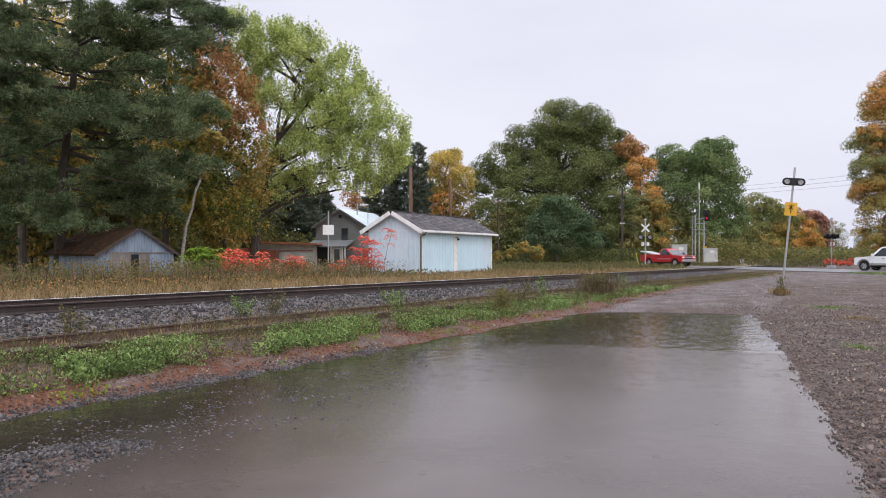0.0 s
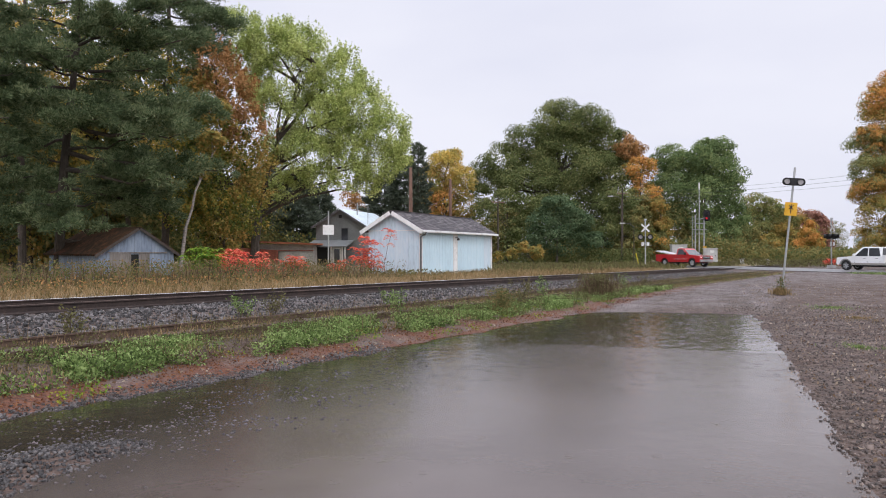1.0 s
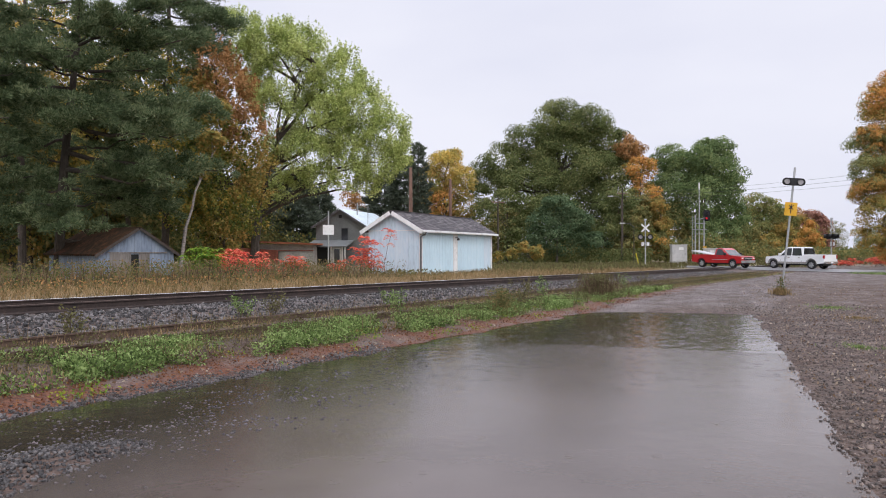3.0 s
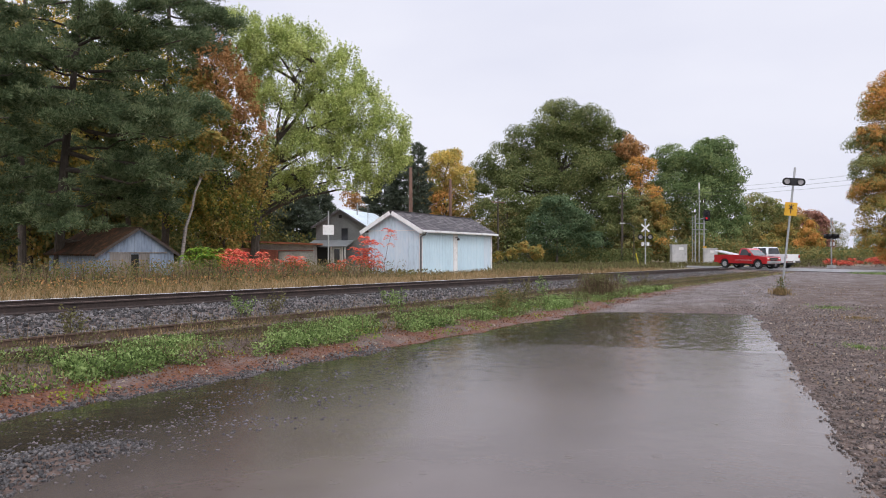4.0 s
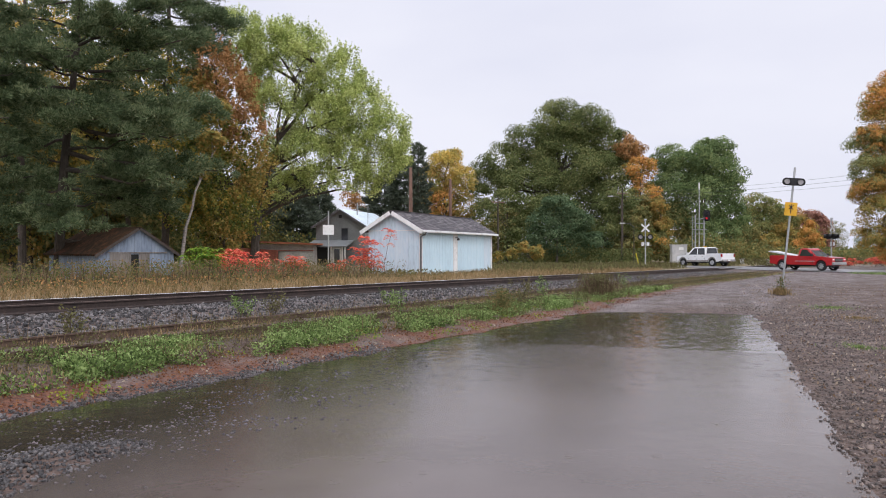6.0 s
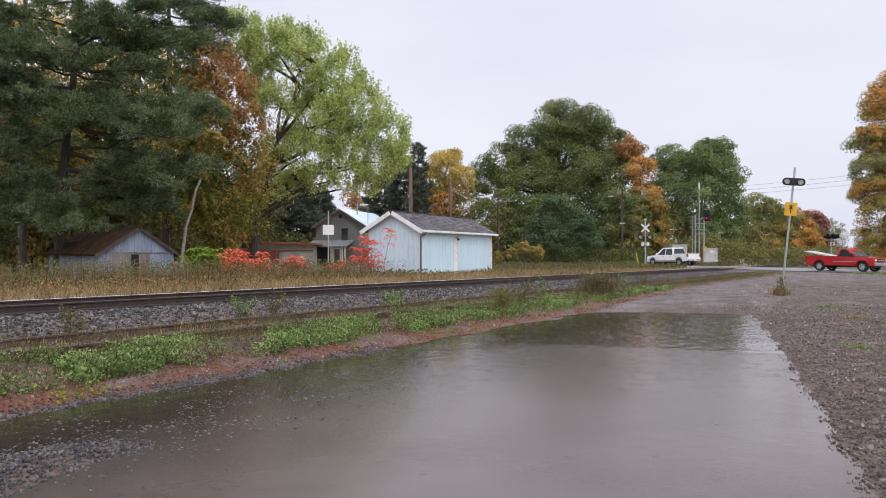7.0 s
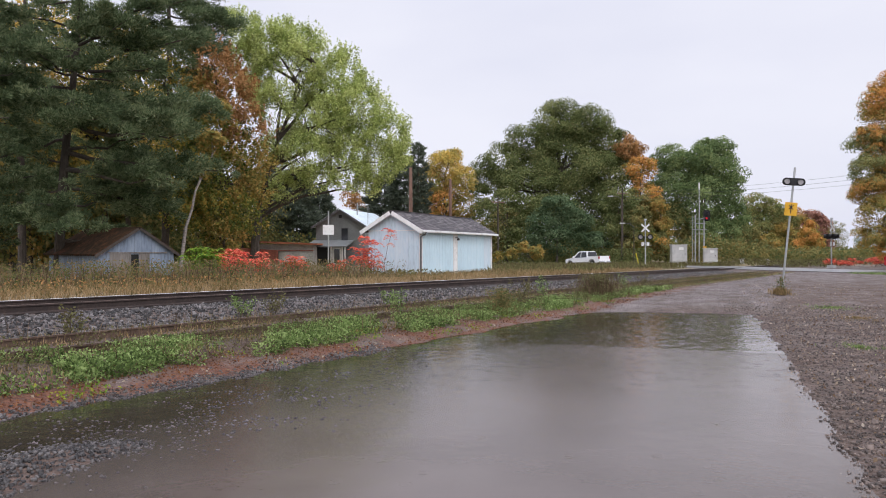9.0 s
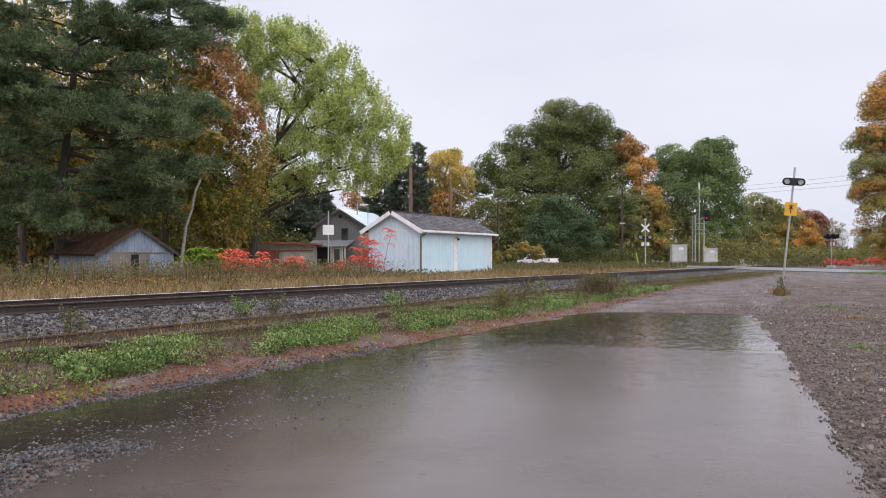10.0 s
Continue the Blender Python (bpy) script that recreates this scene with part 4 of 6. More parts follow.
broadleaf("maple_tree", (-17.00, 63.00), [(-16.1, 63.0, 19.8, 3.2), (-13.0, 63.0, 18.6, 3.6), (-10.1, 64.0, 17.2, 3.5), (-7.4, 63.0, 14.4, 3.3), (-4.9, 62.0, 11.6, 2.5), (-12.0, 66.0, 13.7, 4.0), (-14.8, 62.0, 14.5, 2.8), (-8.4, 63.0, 10.0, 3.0), (-12.1, 61.0, 9.8, 2.4), (-5.7, 62.0, 8.9, 2.3), (-4.2, 62.0, 9.6, 1.8), (-6.8, 62.0, 7.2, 1.4), (-15.4, 64.0, 10.7, 2.2), (-19.4, 66.0, 22.6, 2.2), (-14.8, 64.0, 21.6, 1.6), (-18.6, 65.0, 19.0, 2.3), (-10.0, 62.0, 13.4, 2.6), (-17.0, 64.0, 16.4, 2.2), (-8.4, 61.5, 8.0, 1.7), (-11.2, 62.0, 7.6, 1.7), (-14.2, 62.0, 7.0, 1.6)], 150000, M["maple_green"], 0.105, "large light green maple with dark spreading limbs", 31, 0.42, fork=0.2, bushy=1.5, puff=(0.16, 0.3), spray=True, swell=1.0)
broadleaf("turning_maple_tree", (-18.03, 57.00), [(-18.7, 57.0, 17.0, 1.9, "rust"), (-21.6, 58.0, 15.8, 2.4), (-22.0, 58.0, 11.8, 2.4), (-17.6, 57.0, 14.6, 2.3, "rust"), (-19.4, 57.0, 14.0, 2.2, "ochre"), (-16.2, 57.0, 11.6, 2.0, "rust"), (-15.6, 57.0, 8.6, 1.9, "ochre"), (-18.2, 57.0, 10.8, 2.7), (-20.2, 56.0, 8.4, 2.6), (-17.4, 56.5, 7.4, 2.4), (-15.9, 56.0, 4.4, 2.0), (-18.6, 55.5, 4.4, 2.5), (-21.4, 57.0, 5.0, 2.3), (-15.4, 56.0, 6.2, 1.5, "ochre"), (-17.4, 55.5, 2.4, 1.9, "ochre")], 44000, M["turning"], 0.14, "green, ochre and rust autumn tree at the wood's edge", 32, 0.25, bushy=1.5, puff=(0.2, 0.42), spray=True)
broadleaf("yellow_tree", (-29.73, 66.00), [(-31.3, 66.0, 16.9, 4.3), (-28.1, 66.0, 13.1, 4.3), (-34.6, 66.0, 12.1, 4.3), (-38.8, 66.0, 14.7, 4.3), (-38.8, 66.0, 22.3, 3.8), (-29.2, 66.0, 21.2, 3.2), (-31.4, 64.0, 7.6, 3.1)], 20400, M["yellow"], 0.24, "yellow autumn tree behind dark pines", 33, 0.3)
broadleaf("wood_edge_tree", (-43.48, 70.00), [(-43.5, 70.0, 8.1, 5.1), (-37.8, 70.0, 5.3, 4.0), (-32.1, 70.0, 5.9, 4.0), (-46.9, 70.0, 4.2, 5.1), (-28.3, 72.0, 10.1, 4.7), (-27.5, 70.0, 4.2, 3.4), (-46.6, 74.0, 13.9, 4.8)], 18700, M["mixed"], 0.26, "dull green and ochre tree deep in the wood", 34, 0.3)
broadleaf("yellow_maple_tree", (0.55, 112.00), [(0.5, 112.0, 14.8, 3.3), (-1.7, 112.0, 12.5, 3.1, "ochre"), (2.8, 112.0, 13.0, 2.7), (-0.8, 112.0, 9.3, 3.1, "orange"), (-3.5, 110.0, 10.1, 2.1), (2.8, 112.0, 8.9, 2.7, "ochre"), (1.5, 113.0, 16.8, 1.8)], 21000, M["yellow"], 0.22, "rounded yellow maple behind the sheds", 35, 0.3, bushy=1.6, puff=(0.22, 0.42))
broadleaf("oak_tree", (20.72, 118.00), [(19.3, 118.0, 22.5, 4.6), (24.4, 118.0, 22.3, 4.3), (22.1, 119.0, 23.2, 3.9), (15.0, 118.0, 19.3, 4.6), (10.2, 118.0, 16.5, 4.0), (7.0, 118.0, 14.4, 2.8), (20.4, 116.0, 15.3, 5.7), (13.7, 115.0, 11.4, 5.1), (26.0, 116.0, 14.3, 5.2), (8.3, 118.0, 11.7, 3.8), (30.8, 120.0, 15.7, 3.7), (27.4, 114.0, 8.6, 5.1), (17.8, 112.0, 6.6, 4.6), (10.7, 113.0, 5.7, 3.9), (22.0, 110.0, 3.8, 3.4), (7.3, 118.0, 6.9, 3.3), (28.4, 118.0, 19.2, 3.5), (26.2, 119.0, 19.7, 4.1), (20.1, 120.0, 18.2, 4.9), (19.4, 119.0, 11.3, 5.6), (24.6, 118.0, 9.3, 4.8), (14.6, 119.0, 15.1, 4.4)], 165000, M["oak"], 0.21, "broad domed dark green oak", 36, 0.6, bushy=1.1, puff=(0.24, 0.42), swell=1.17)
broadleaf("young_tree", (16.01, 98.00), [(16.0, 98.0, 7.4, 2.5), (14.0, 98.0, 5.6, 2.3), (18.4, 98.0, 5.2, 2.6), (16.0, 98.0, 3.2, 2.9), (12.8, 98.0, 2.4, 1.9), (20.4, 98.0, 2.6, 2.1), (17.4, 97.0, 7.0, 1.6)], 17000, M["young"], 0.19, "rounded dark green young tree before the oak", 37, 0.18)
broadleaf("edge_tree", (27.0, 106.00), [(26.6, 106.0, 8.4, 2.8), (29.0, 106.0, 6.0, 2.6, "mixed"), (25.0, 106.0, 5.2, 2.6), (27.4, 105.0, 2.8, 2.6, "mixed"), (23.4, 105.0, 2.6, 2.2, "young"), (30.4, 105.0, 3.0, 2.0, "turning")], 16000, M["oak"], 0.2, "olive green tree at the foot of the oak", 56, 0.2)
broadleaf("edge_tree", (9.6, 104.00), [(9.0, 104.0, 6.4, 2.4, "mixed"), (9.6, 105.0, 9.2, 2.3), (12.4, 106.0, 8.4, 2.5), (6.6, 105.0, 8.0, 2.0), (11.6, 104.0, 5.0, 2.2), (8.0, 104.0, 3.4, 2.0, "mixed"), (10.4, 103.0, 2.6, 2.2)], 9000, M["oak"], 0.2, "dull olive tree behind the garage shed", 57, 0.18)
broadleaf("orange_tree", (31.96, 112.00), [(31.5, 112.0, 14.8, 2.5, "orange"), (32.4, 112.0, 10.6, 2.7, "orange"), (30.7, 114.0, 18.4, 2.2, "rust"), (30.0, 110.0, 5.6, 3.2, "mixed"), (33.2, 110.0, 5.6, 2.3), (33.5, 108.0, 2.5, 1.9, "orange"), (28.2, 108.0, 2.0, 2.1, "mixed"), (31.0, 109.0, 8.4, 2.4, "mixed")], 20000, M["ochre"], 0.24, "half green half orange autumn tree", 38, 0.25)
broadleaf("orange_tree", (34.6, 108.00), [(33.4, 108.0, 8.4, 1.7, "ochre"), (34.4, 108.0, 5.2, 1.7, "ochre"), (32.8, 108.0, 4.0, 1.8, "mixed"), (34.6, 107.0, 2.2, 1.4)], 7000, M["ochre"], 0.24, "thin yellow-orange autumn tree by the crossing", 39, 0.2)
broadleaf("bare_tree", (31.34, 122.00), [(31.3, 122.0, 20.9, 2.0), (32.5, 122.0, 18.5, 2.0), (30.4, 122.0, 19.0, 1.6)], 250, M["rust"], 0.25, "leafless twiggy tree among autumn trees", 47, 0.16, bushy=3.0)
broadleaf("ochre_brush", (9.95, 76.00), [(8.7, 76.0, 1.9, 0.8), (10.3, 76.0, 1.4, 0.9), (7.5, 76.0, 1.3, 0.7), (5.9, 76.0, 1.0, 0.7)], 2500, M["ochre"], 0.16, "low ochre brush beside the shed", 48, 0.05)
broadleaf("bare_tree", (-14.67, 110.00), [(-14.7, 110.0, 10.1, 1.6), (-13.3, 110.0, 8.8, 1.4)], 450, M["rust"], 0.25, "pale pinkish bare tree behind the house", 49, 0.14, bushy=2.0)
broadleaf("poplar_tree", (44.49, 120.00), [(44.0, 120.0, 16.2, 4.2), (47.9, 120.0, 18.4, 2.8), (39.2, 120.0, 17.2, 2.8), (48.6, 120.0, 13.4, 3.6), (39.4, 120.0, 11.8, 4.0), (43.7, 118.0, 9.6, 4.8), (49.4, 120.0, 7.6, 3.3), (38.2, 118.0, 6.0, 3.6, "mixed"), (43.0, 116.0, 4.0, 3.4), (46.4, 121.0, 19.6, 1.9), (41.8, 121.0, 15.0, 3.6), (46.6, 119.0, 14.6, 3.6), (47.0, 118.0, 4.6, 3.4), (51.0, 119.0, 3.6, 2.6, "mixed")], 80000, M["green"], 0.22, "tall mid green poplar behind the signals", 40, 0.4, bushy=1.5, puff=(0.22, 0.4), swell=1.22)
broadleaf("edge_tree", (62.12, 135.00), [(61.0, 135.0, 10.4, 3.0), (63.6, 135.0, 9.0, 2.9), (59.9, 135.0, 6.0, 3.3), (65.4, 135.0, 4.6, 3.0, "ochre"), (61.6, 135.0, 2.6, 3.2, "mixed"), (58.0, 134.0, 3.0, 2.8, "mixed")], 16000, M["pale_green"], 0.25, "dull green edge tree with ochre leaves", 41, 0.3)
broadleaf("edge_tree", (69.5, 138.00), [(68.0, 138.0, 7.6, 2.6), (71.2, 138.0, 6.4, 2.6, "ochre"), (69.2, 138.0, 3.6, 2.8, "mixed"), (73.2, 138.0, 3.6, 2.6, "mixed"), (66.0, 137.0, 2.6, 2.4, "ochre")], 12000, M["mixed"], 0.25, "olive and ochre tree along the road's wood", 54, 0.25)
broadleaf("red_tree", (78.5, 145.00), [(77.0, 145.0, 8.0, 2.2), (78.8, 145.0, 7.2, 2.0), (77.6, 145.0, 4.4, 2.4), (79.4, 145.0, 3.0, 1.9), (75.6, 145.0, 3.6, 2.0, "mixed")], 9000, M["wine"], 0.26, "dark wine red tree along the road's wood", 55, 0.22)
broadleaf("small_orange_tree", (63.22, 120.00), [(63.0, 120.0, 4.4, 1.7), (64.5, 120.0, 3.0, 1.4), (61.9, 120.0, 2.6, 1.4), (63.2, 120.0, 6.2, 0.9)], 5000, M["orange"], 0.22, "small bright orange maple by the road", 42, 0.14)
broadleaf("small_orange_tree", (55.45, 118.00), [(55.3, 118.0, 3.0, 1.9), (54.1, 118.0, 1.6, 1.3), (56.4, 118.0, 1.6, 1.3)], 3400, M["ochre"], 0.26, "small ochre tree behind the road", 43, 0.14)
broadleaf("far_red_tree", (99.02, 190.00), [(95.2, 190.0, 8.6, 4.0), (99.8, 190.0, 9.3, 3.7), (102.9, 190.0, 7.8, 2.8), (93.6, 190.0, 3.9, 4.6), (101.3, 190.0, 3.9, 4.3), (99.2, 195.0, 11.9, 2.5)], 5950, M["rust"], 0.43, "hazy dull red tree in the distance", 44, 0.4)
broadleaf("roadside_maple_tree", (43.15, 62.00), [(39.4, 62.0, 15.2, 1.9, "orange"), (40.4, 62.0, 16.5, 1.7, "orange"), (39.1, 62.0, 12.6, 1.9), (38.4, 62.0, 10.6, 2.0, "pale_green"), (37.7, 61.0, 8.4, 1.8, "pale_green"), (38.6, 61.0, 6.6, 1.9), (37.8, 60.0, 4.8, 1.9, "ochre"), (42.5, 64.0, 13.3, 3.6, "orange"), (43.5, 64.0, 7.6, 3.6, "pale_green"), (37.3, 60.0, 2.9, 1.5), (38.8, 60.0, 1.8, 1.5, "orange"), (44.0, 64.0, 16.9, 2.6, "orange"), (46.6, 64.0, 11.7, 4.2), (40.6, 63.0, 10.0, 2.4, "orange"), (37.2, 61.0, 6.6, 1.5, "orange"), (38.0, 61.5, 11.6, 1.3, "orange")], 120000, M["ochre"], 0.11, "orange and green roadside maple", 45, 0.4, bushy=1.3, puff=(0.2, 0.4), swell=1.16)
broadleaf("birch_tree", (-19.02, 50.00), [(-17.1, 51.0, 9.7, 1.1), (-16.9, 52.0, 12.0, 1.1), (-17.6, 51.0, 7.6, 0.8)], 2975, M["ochre"], 0.18, "leaning pale birch with thin ochre crown", 46, 0.16, "birch", lean=(0.6, 0.2))

# woods that close the view behind
rng = random.Random(77)
proto = {}
proto["a"] = broadleaf("wood_tree", (-70, 95), [(-70 + 3.5 * math.cos(k * 1.9), 95 + 3.5 * math.sin(k * 1.9), 3 + 1.15 * k, 3.4) for k in range(10)], 7500, M["mixed"], 0.27, "dull green and ochre tree in the wood behind", 51, 0.3, group="woods behind")
proto["b"] = broadleaf("wood_tree", (-60, 100), [(-60 + 3 * math.cos(k * 2.2), 100 + 3 * math.sin(k * 2.2), 3 + 1.3 * k, 3.3) for k in range(9)], 7500, M["green"], 0.27, "mid green tree in the wood behind", 52, 0.3, group="woods behind")
proto["c"] = broadleaf("wood_tree", (-52, 92), [(-52 + 3 * math.cos(k * 2.5), 92 + 3 * math.sin(k * 2.5), 3 + 1.1 * k, 3.2) for k in range(9)], 7500, M["ochre"], 0.27, "ochre autumn tree in the wood behind", 53, 0.3, group="woods behind")
for k in range(30):
    key = "abc"[k % 3]
    if k < 17:
        u, d = -0.72 + 0.46 * (k / 16), rng.uniform(80, 105)
    else:
        u, d = 0.06 + 0.6 * ((k - 17) / 12), rng.uniform(140, 175)
    x, y = u * d, d
    scale = rng.uniform(0.62, 0.85) if k >= 9 else rng.uniform(0.9, 1.25)
    if 0.5 < u:
        scale *= 0.7
    t = copy_thing(proto[key], pose(x, y, ground_z(x, y), 0, 0, rng.uniform(0, 360)))
    t.scale = (scale, scale, scale)


for k in range(6):
    d = rng.uniform(64, 76)
    x = (-0.76 + 0.055 * k) * d
    big = rng.uniform(1.25, 1.5)
    tall = copy_thing(proto["ca"[k % 2]], pose(x, d, ground_z(x, d), 0, 0, rng.uniform(0, 360)))
    tall.scale = (big * 0.8, big * 0.8, big)


# ---- sumac and brush ----
def sumac(name, foot, height, spread_, leaves, material, label, seed):
    """A clump of thin stems with drooping feather leaves."""
    r, rng2 = np.random.RandomState(seed), random.Random(seed)
    fx, fy = foot
    th = thing(name, pose(fx, fy, ground_z(fx, fy)), label, "shrub")
    bm = bmesh.new()
    quads = []
    for k in range(leaves // 60):
        a = rng2.uniform(0, math.tau)
        d = spread_ * math.sqrt(rng2.random())
        top = Vector((d * math.cos(a), d * math.sin(a), height * rng2.uniform(0.3, 1.05) * (1 - 0.2 * d / spread_)))
        limb(bm, (top.x * 0.35, top.y * 0.35, -0.05), top, 0.025, 0.008, rng2, 0.05, 4, 3)
        whorl = top.copy()
        for j in range(11):
            if j > 5:
                whorl = top * rng2.uniform(0.6, 0.95)
            b = j * 0.9 + rng2.random()
            ln = rng2.uniform(0.25, 0.6)
            rise = rng2.uniform(0.0, 0.55)
            for q in range(6):
                t = (q + 1) / 6
                c = np.array(whorl) + np.array([math.cos(b) * ln * t, math.sin(b) * ln * t, rise * ln * t + 0.16 * math.sin(t * 2.6) - 0.22 * t * t])
                for sgn in (-1, 1):
                    ax = unit(np.array([-math.sin(b) * sgn + 0.4 * math.cos(b), math.cos(b) * sgn + 0.4 * math.sin(b), -0.45]))
                    w = np.array([math.cos(b), math.sin(b), 0]) * 0.045
                    l2 = 0.2 * (1.1 - 0.4 * t)
                    quads.append([c, c + ax * l2 * 0.5 + w, c + ax * l2, c + ax * l2 * 0.5 - w])
    part("woody_base", bm, M["bark"], th)
    mesh_part("foliage", quads_mesh("foliage", np.array(quads), material), th)
    return th


sumac("sumac_shrub", (-11.09, 38.00), 2.15, 1.5, 2100, M["sumac_red"], "bright red sumac shrub in dry grass", 61)
sumac("sumac_shrub", (-9.90, 37.00), 1.5, 0.9, 700, M["sumac_red"], "bright red sumac shrub in dry grass", 62)
sumac("sumac_shrub", (-12.35, 36.00), 2.3, 1.0, 1500, M["sumac_green"], "yellow-green sumac shrub in dry grass", 63)
sumac("sumac_shrub", (-3.7, 36.80), 3.0, 1.0, 640, M["sumac_red"], "red sumac shrub against the pale blue shed", 64)
sumac("sumac_shrub", (-8.33, 42.00), 1.9, 1.0, 560, M["sumac_red"], "thin red sumac shrub before the grey house", 65)
sumac("sumac_shrub", (-9.70, 42.00), 1.4, 0.9, 500, M["sumac_red"], "thin red sumac shrub before the low shed", 66)
sumac("sumac_shrub", (-6.80, 42.00), 1.5, 0.8, 500, M["sumac_red"], "thin red sumac shrub before the grey house", 67)
sumac("sumac_shrub", (-14.17, 36.00), 0.9, 1.0, 300, M["sumac_red"], "low rusty sumac by the old barn", 68)
for k, (u, d, h) in enumerate(((1478, 74, 0.8), (1515, 72, 0.9), (1545, 70, 1.0), (1570, 68, 1.0))):
    sumac("sumac_shrub", ((u - 784) / 1230 * d, d), h, 1.5, 480, M["sumac_red"], "low red sumac beside the road", 70 + k)


def verge(r, n, lo=7.6, hi=11.4, s0=-4, s1=60, cut=0.0, seed=12):
    s = s0 + (s1 - s0) * r.uniform(0, 1, n) ** 1.5
    p = r.uniform(lo, hi, n)
    x, y = plan(p, s)
    k = wave(x, y, 1.9, seed) + 0.6 * wave(x, y, 0.7, seed + 1) > cut
    return lie(r, p[k], s[k])


def field_grass(r, n):
    s = -6 + 62 * r.uniform(0, 1, n)
    p = 17.0 + 16 * r.uniform(0, 1, n) ** 1.6
    return lie(r, p, s)


tufts("dry_grass", 46000, field_grass, M["straw"], 0.34, 0.011, 81, "tall dry tan grass along the railway")
tufts("far_dry_grass", 16000, lambda r, n: off_road(lie(r, r.uniform(17.5, 34, n), r.uniform(40, 90, n))), M["brush"], 0.55, 0.03, 82, "tall dull grass beyond the railway")
leafy("field_weeds", 14000, lambda r, n: lie(r, 19.5 + 14 * r.uniform(0, 1, n), r.uniform(-4, 30, n)), M["brush"], 0.08, 83, "dull weeds before the old buildings", tall=0.42)
leafy("barn_weeds", 30000, lambda r, n: verge(r, n, 24, 33, 4, 34, -0.1, 33), M["brush"], 0.055, 84, "green and ochre weeds beside the old barn", tall=1.0)


leafy("green_weeds", 130000, lambda r, n: verge(r, n, 7.8, 9.15, -3, 27, -0.04, 14), M["weed"], 0.027, 85, "low leafy green weeds on the verge", tall=0.19)
leafy("brown_weeds", 42000, lambda r, n: verge(r, n, 7.9, 9.5, -3, 50, -0.12, 17), M["brush"], 0.024, 86, "dull brown weeds along the siding", tall=0.34)
leafy("siding_weeds", 5000, lambda r, n: verge(r, n, 9.3, 11.3, -3, 44, 0.35, 23), M["brush"], 0.03, 89, "scattered weeds between the siding rails", tall=0.3)
tufts("verge_grass", 34000, lambda r, n: verge(r, n, 8.0, 11.5, -3, 60, 0.0, 19), M["straw"], 0.13, 0.006, 87, "straggling dry grass between siding and lane")
tufts("dead_stalks", 5200, lambda r, n: verge(r, n, 8.0, 11.3, -3, 44, 0.05, 37), M["stalk"], 0.42, 0.0045, 108, "thin brown dead stalks among the weeds", "weeds", 0.22)
tufts("tall_field_stalks", 4000, lambda r, n: lie(r, r.uniform(19, 33, n), r.uniform(0, 25, n)), M["stalk"], 0.95, 0.012, 109, "tall brown weed stalks before the buildings", "weeds", 0.2)
leafy("tall_field_weeds", 60000, lambda r, n: verge(r, n, 19.0, 31, -2, 25, -0.15, 43), M["field_weed"], 0.045, 110, "mixed green and rusty weeds before the buildings", tall=0.95)
tufts("verge_green_grass", 6000, lambda r, n: verge(r, n, 7.9, 10.6, 13, 60, -0.1, 21), M["weed"], 0.1, 0.008, 88, "green grass on the lane's verge")
for k, (p, q, h) in enumerate(((11.3, 9.4, 0.55), (11.4, 10.2, 0.6), (11.3, 14.0, 0.5), (9.0, 16.8, 0.75), (9.2, 18.6, 0.8), (10.9, 5.6, 0.6), (9.4, 12.0, 0.6), (11.2, 21.5, 0.5), (9.8, 27.0, 0.8), (9.6, 29.0, 0.7))):
    x, y = plan(p, q)
    th = thing("tall_weed", pose(x, y, ground_z(x, y)), "thin tall weed with small grey-green leaves", "weed", "tall weeds")
    r, rng2 = np.random.RandomState(200 + k), random.Random(200 + k)
    bm = bmesh.new()
    spots = []
    for j in range(9):
        top = Vector((rng2.uniform(-0.3, 0.3), rng2.uniform(-0.3, 0.3), h * rng2.uniform(0.6, 1.0)))
        limb(bm, (0, 0, -0.03), top, 0.006, 0.002, rng2, 0.03, 4, 3)
        spots.append(np.array(top)[None] * r.uniform(0.3, 1.0, (26, 1)) + r.normal(0, 0.04, (26, 3)))
    part("stalk", bm, M["bark"], th)
    mesh_part("foliage", quads_mesh("foliage", blades(np.concatenate(spots), 0.034, r, 0.4, 1.8), M["brush"] if k % 2 else M["weed"]), th)


# brush that closes the foot of the woods
def undergrowth(r, n):
    x = np.where(r.uniform(0, 1, n) < 0.6, r.uniform(4, 90, n), r.uniform(-75, 5, n))
    y = np.where(x > 4, r.uniform(104, 122, n), r.uniform(84, 92, n))
    z = np.array(land(x, y))
    return np.stack([x, y, z + np.where(x > 50, 0.5, 1.0) * (2.6 + 1.8 * wave(x, y, 9, 31)) * r.uniform(0, 1.2, n)], -1)


leafy("undergrowth", 56000, undergrowth, M["mixed"], 0.28, 90, "dense dull green brush at the foot of the woods", "brush", tall=0.8)
leafy("field_flowers", 9000, lambda r, n: lie(r, 17.3 + 9 * r.uniform(0, 1, n), r.uniform(-4, 40, n)), M["brush"], 0.05, 101, "low green and rusty weeds among dry grass", tall=0.3)
leafy("rusty_weeds", 7000, lambda r, n: lie(r, 18.5 + 9 * r.uniform(0, 1, n), r.uniform(-4, 20, n)), M["rust"], 0.05, 102, "low rusty red weeds among dry grass", tall=0.4)
leafy("needle_litter", 16000, lambda r, n: verge(r, n, 7.05, 8.6, -2, 24, -0.15, 27), M["needle"], 0.02, 104, "rusty fallen pine needles and leaf scraps on the verge", "leaf litter", tall=0.012, up=0.0)
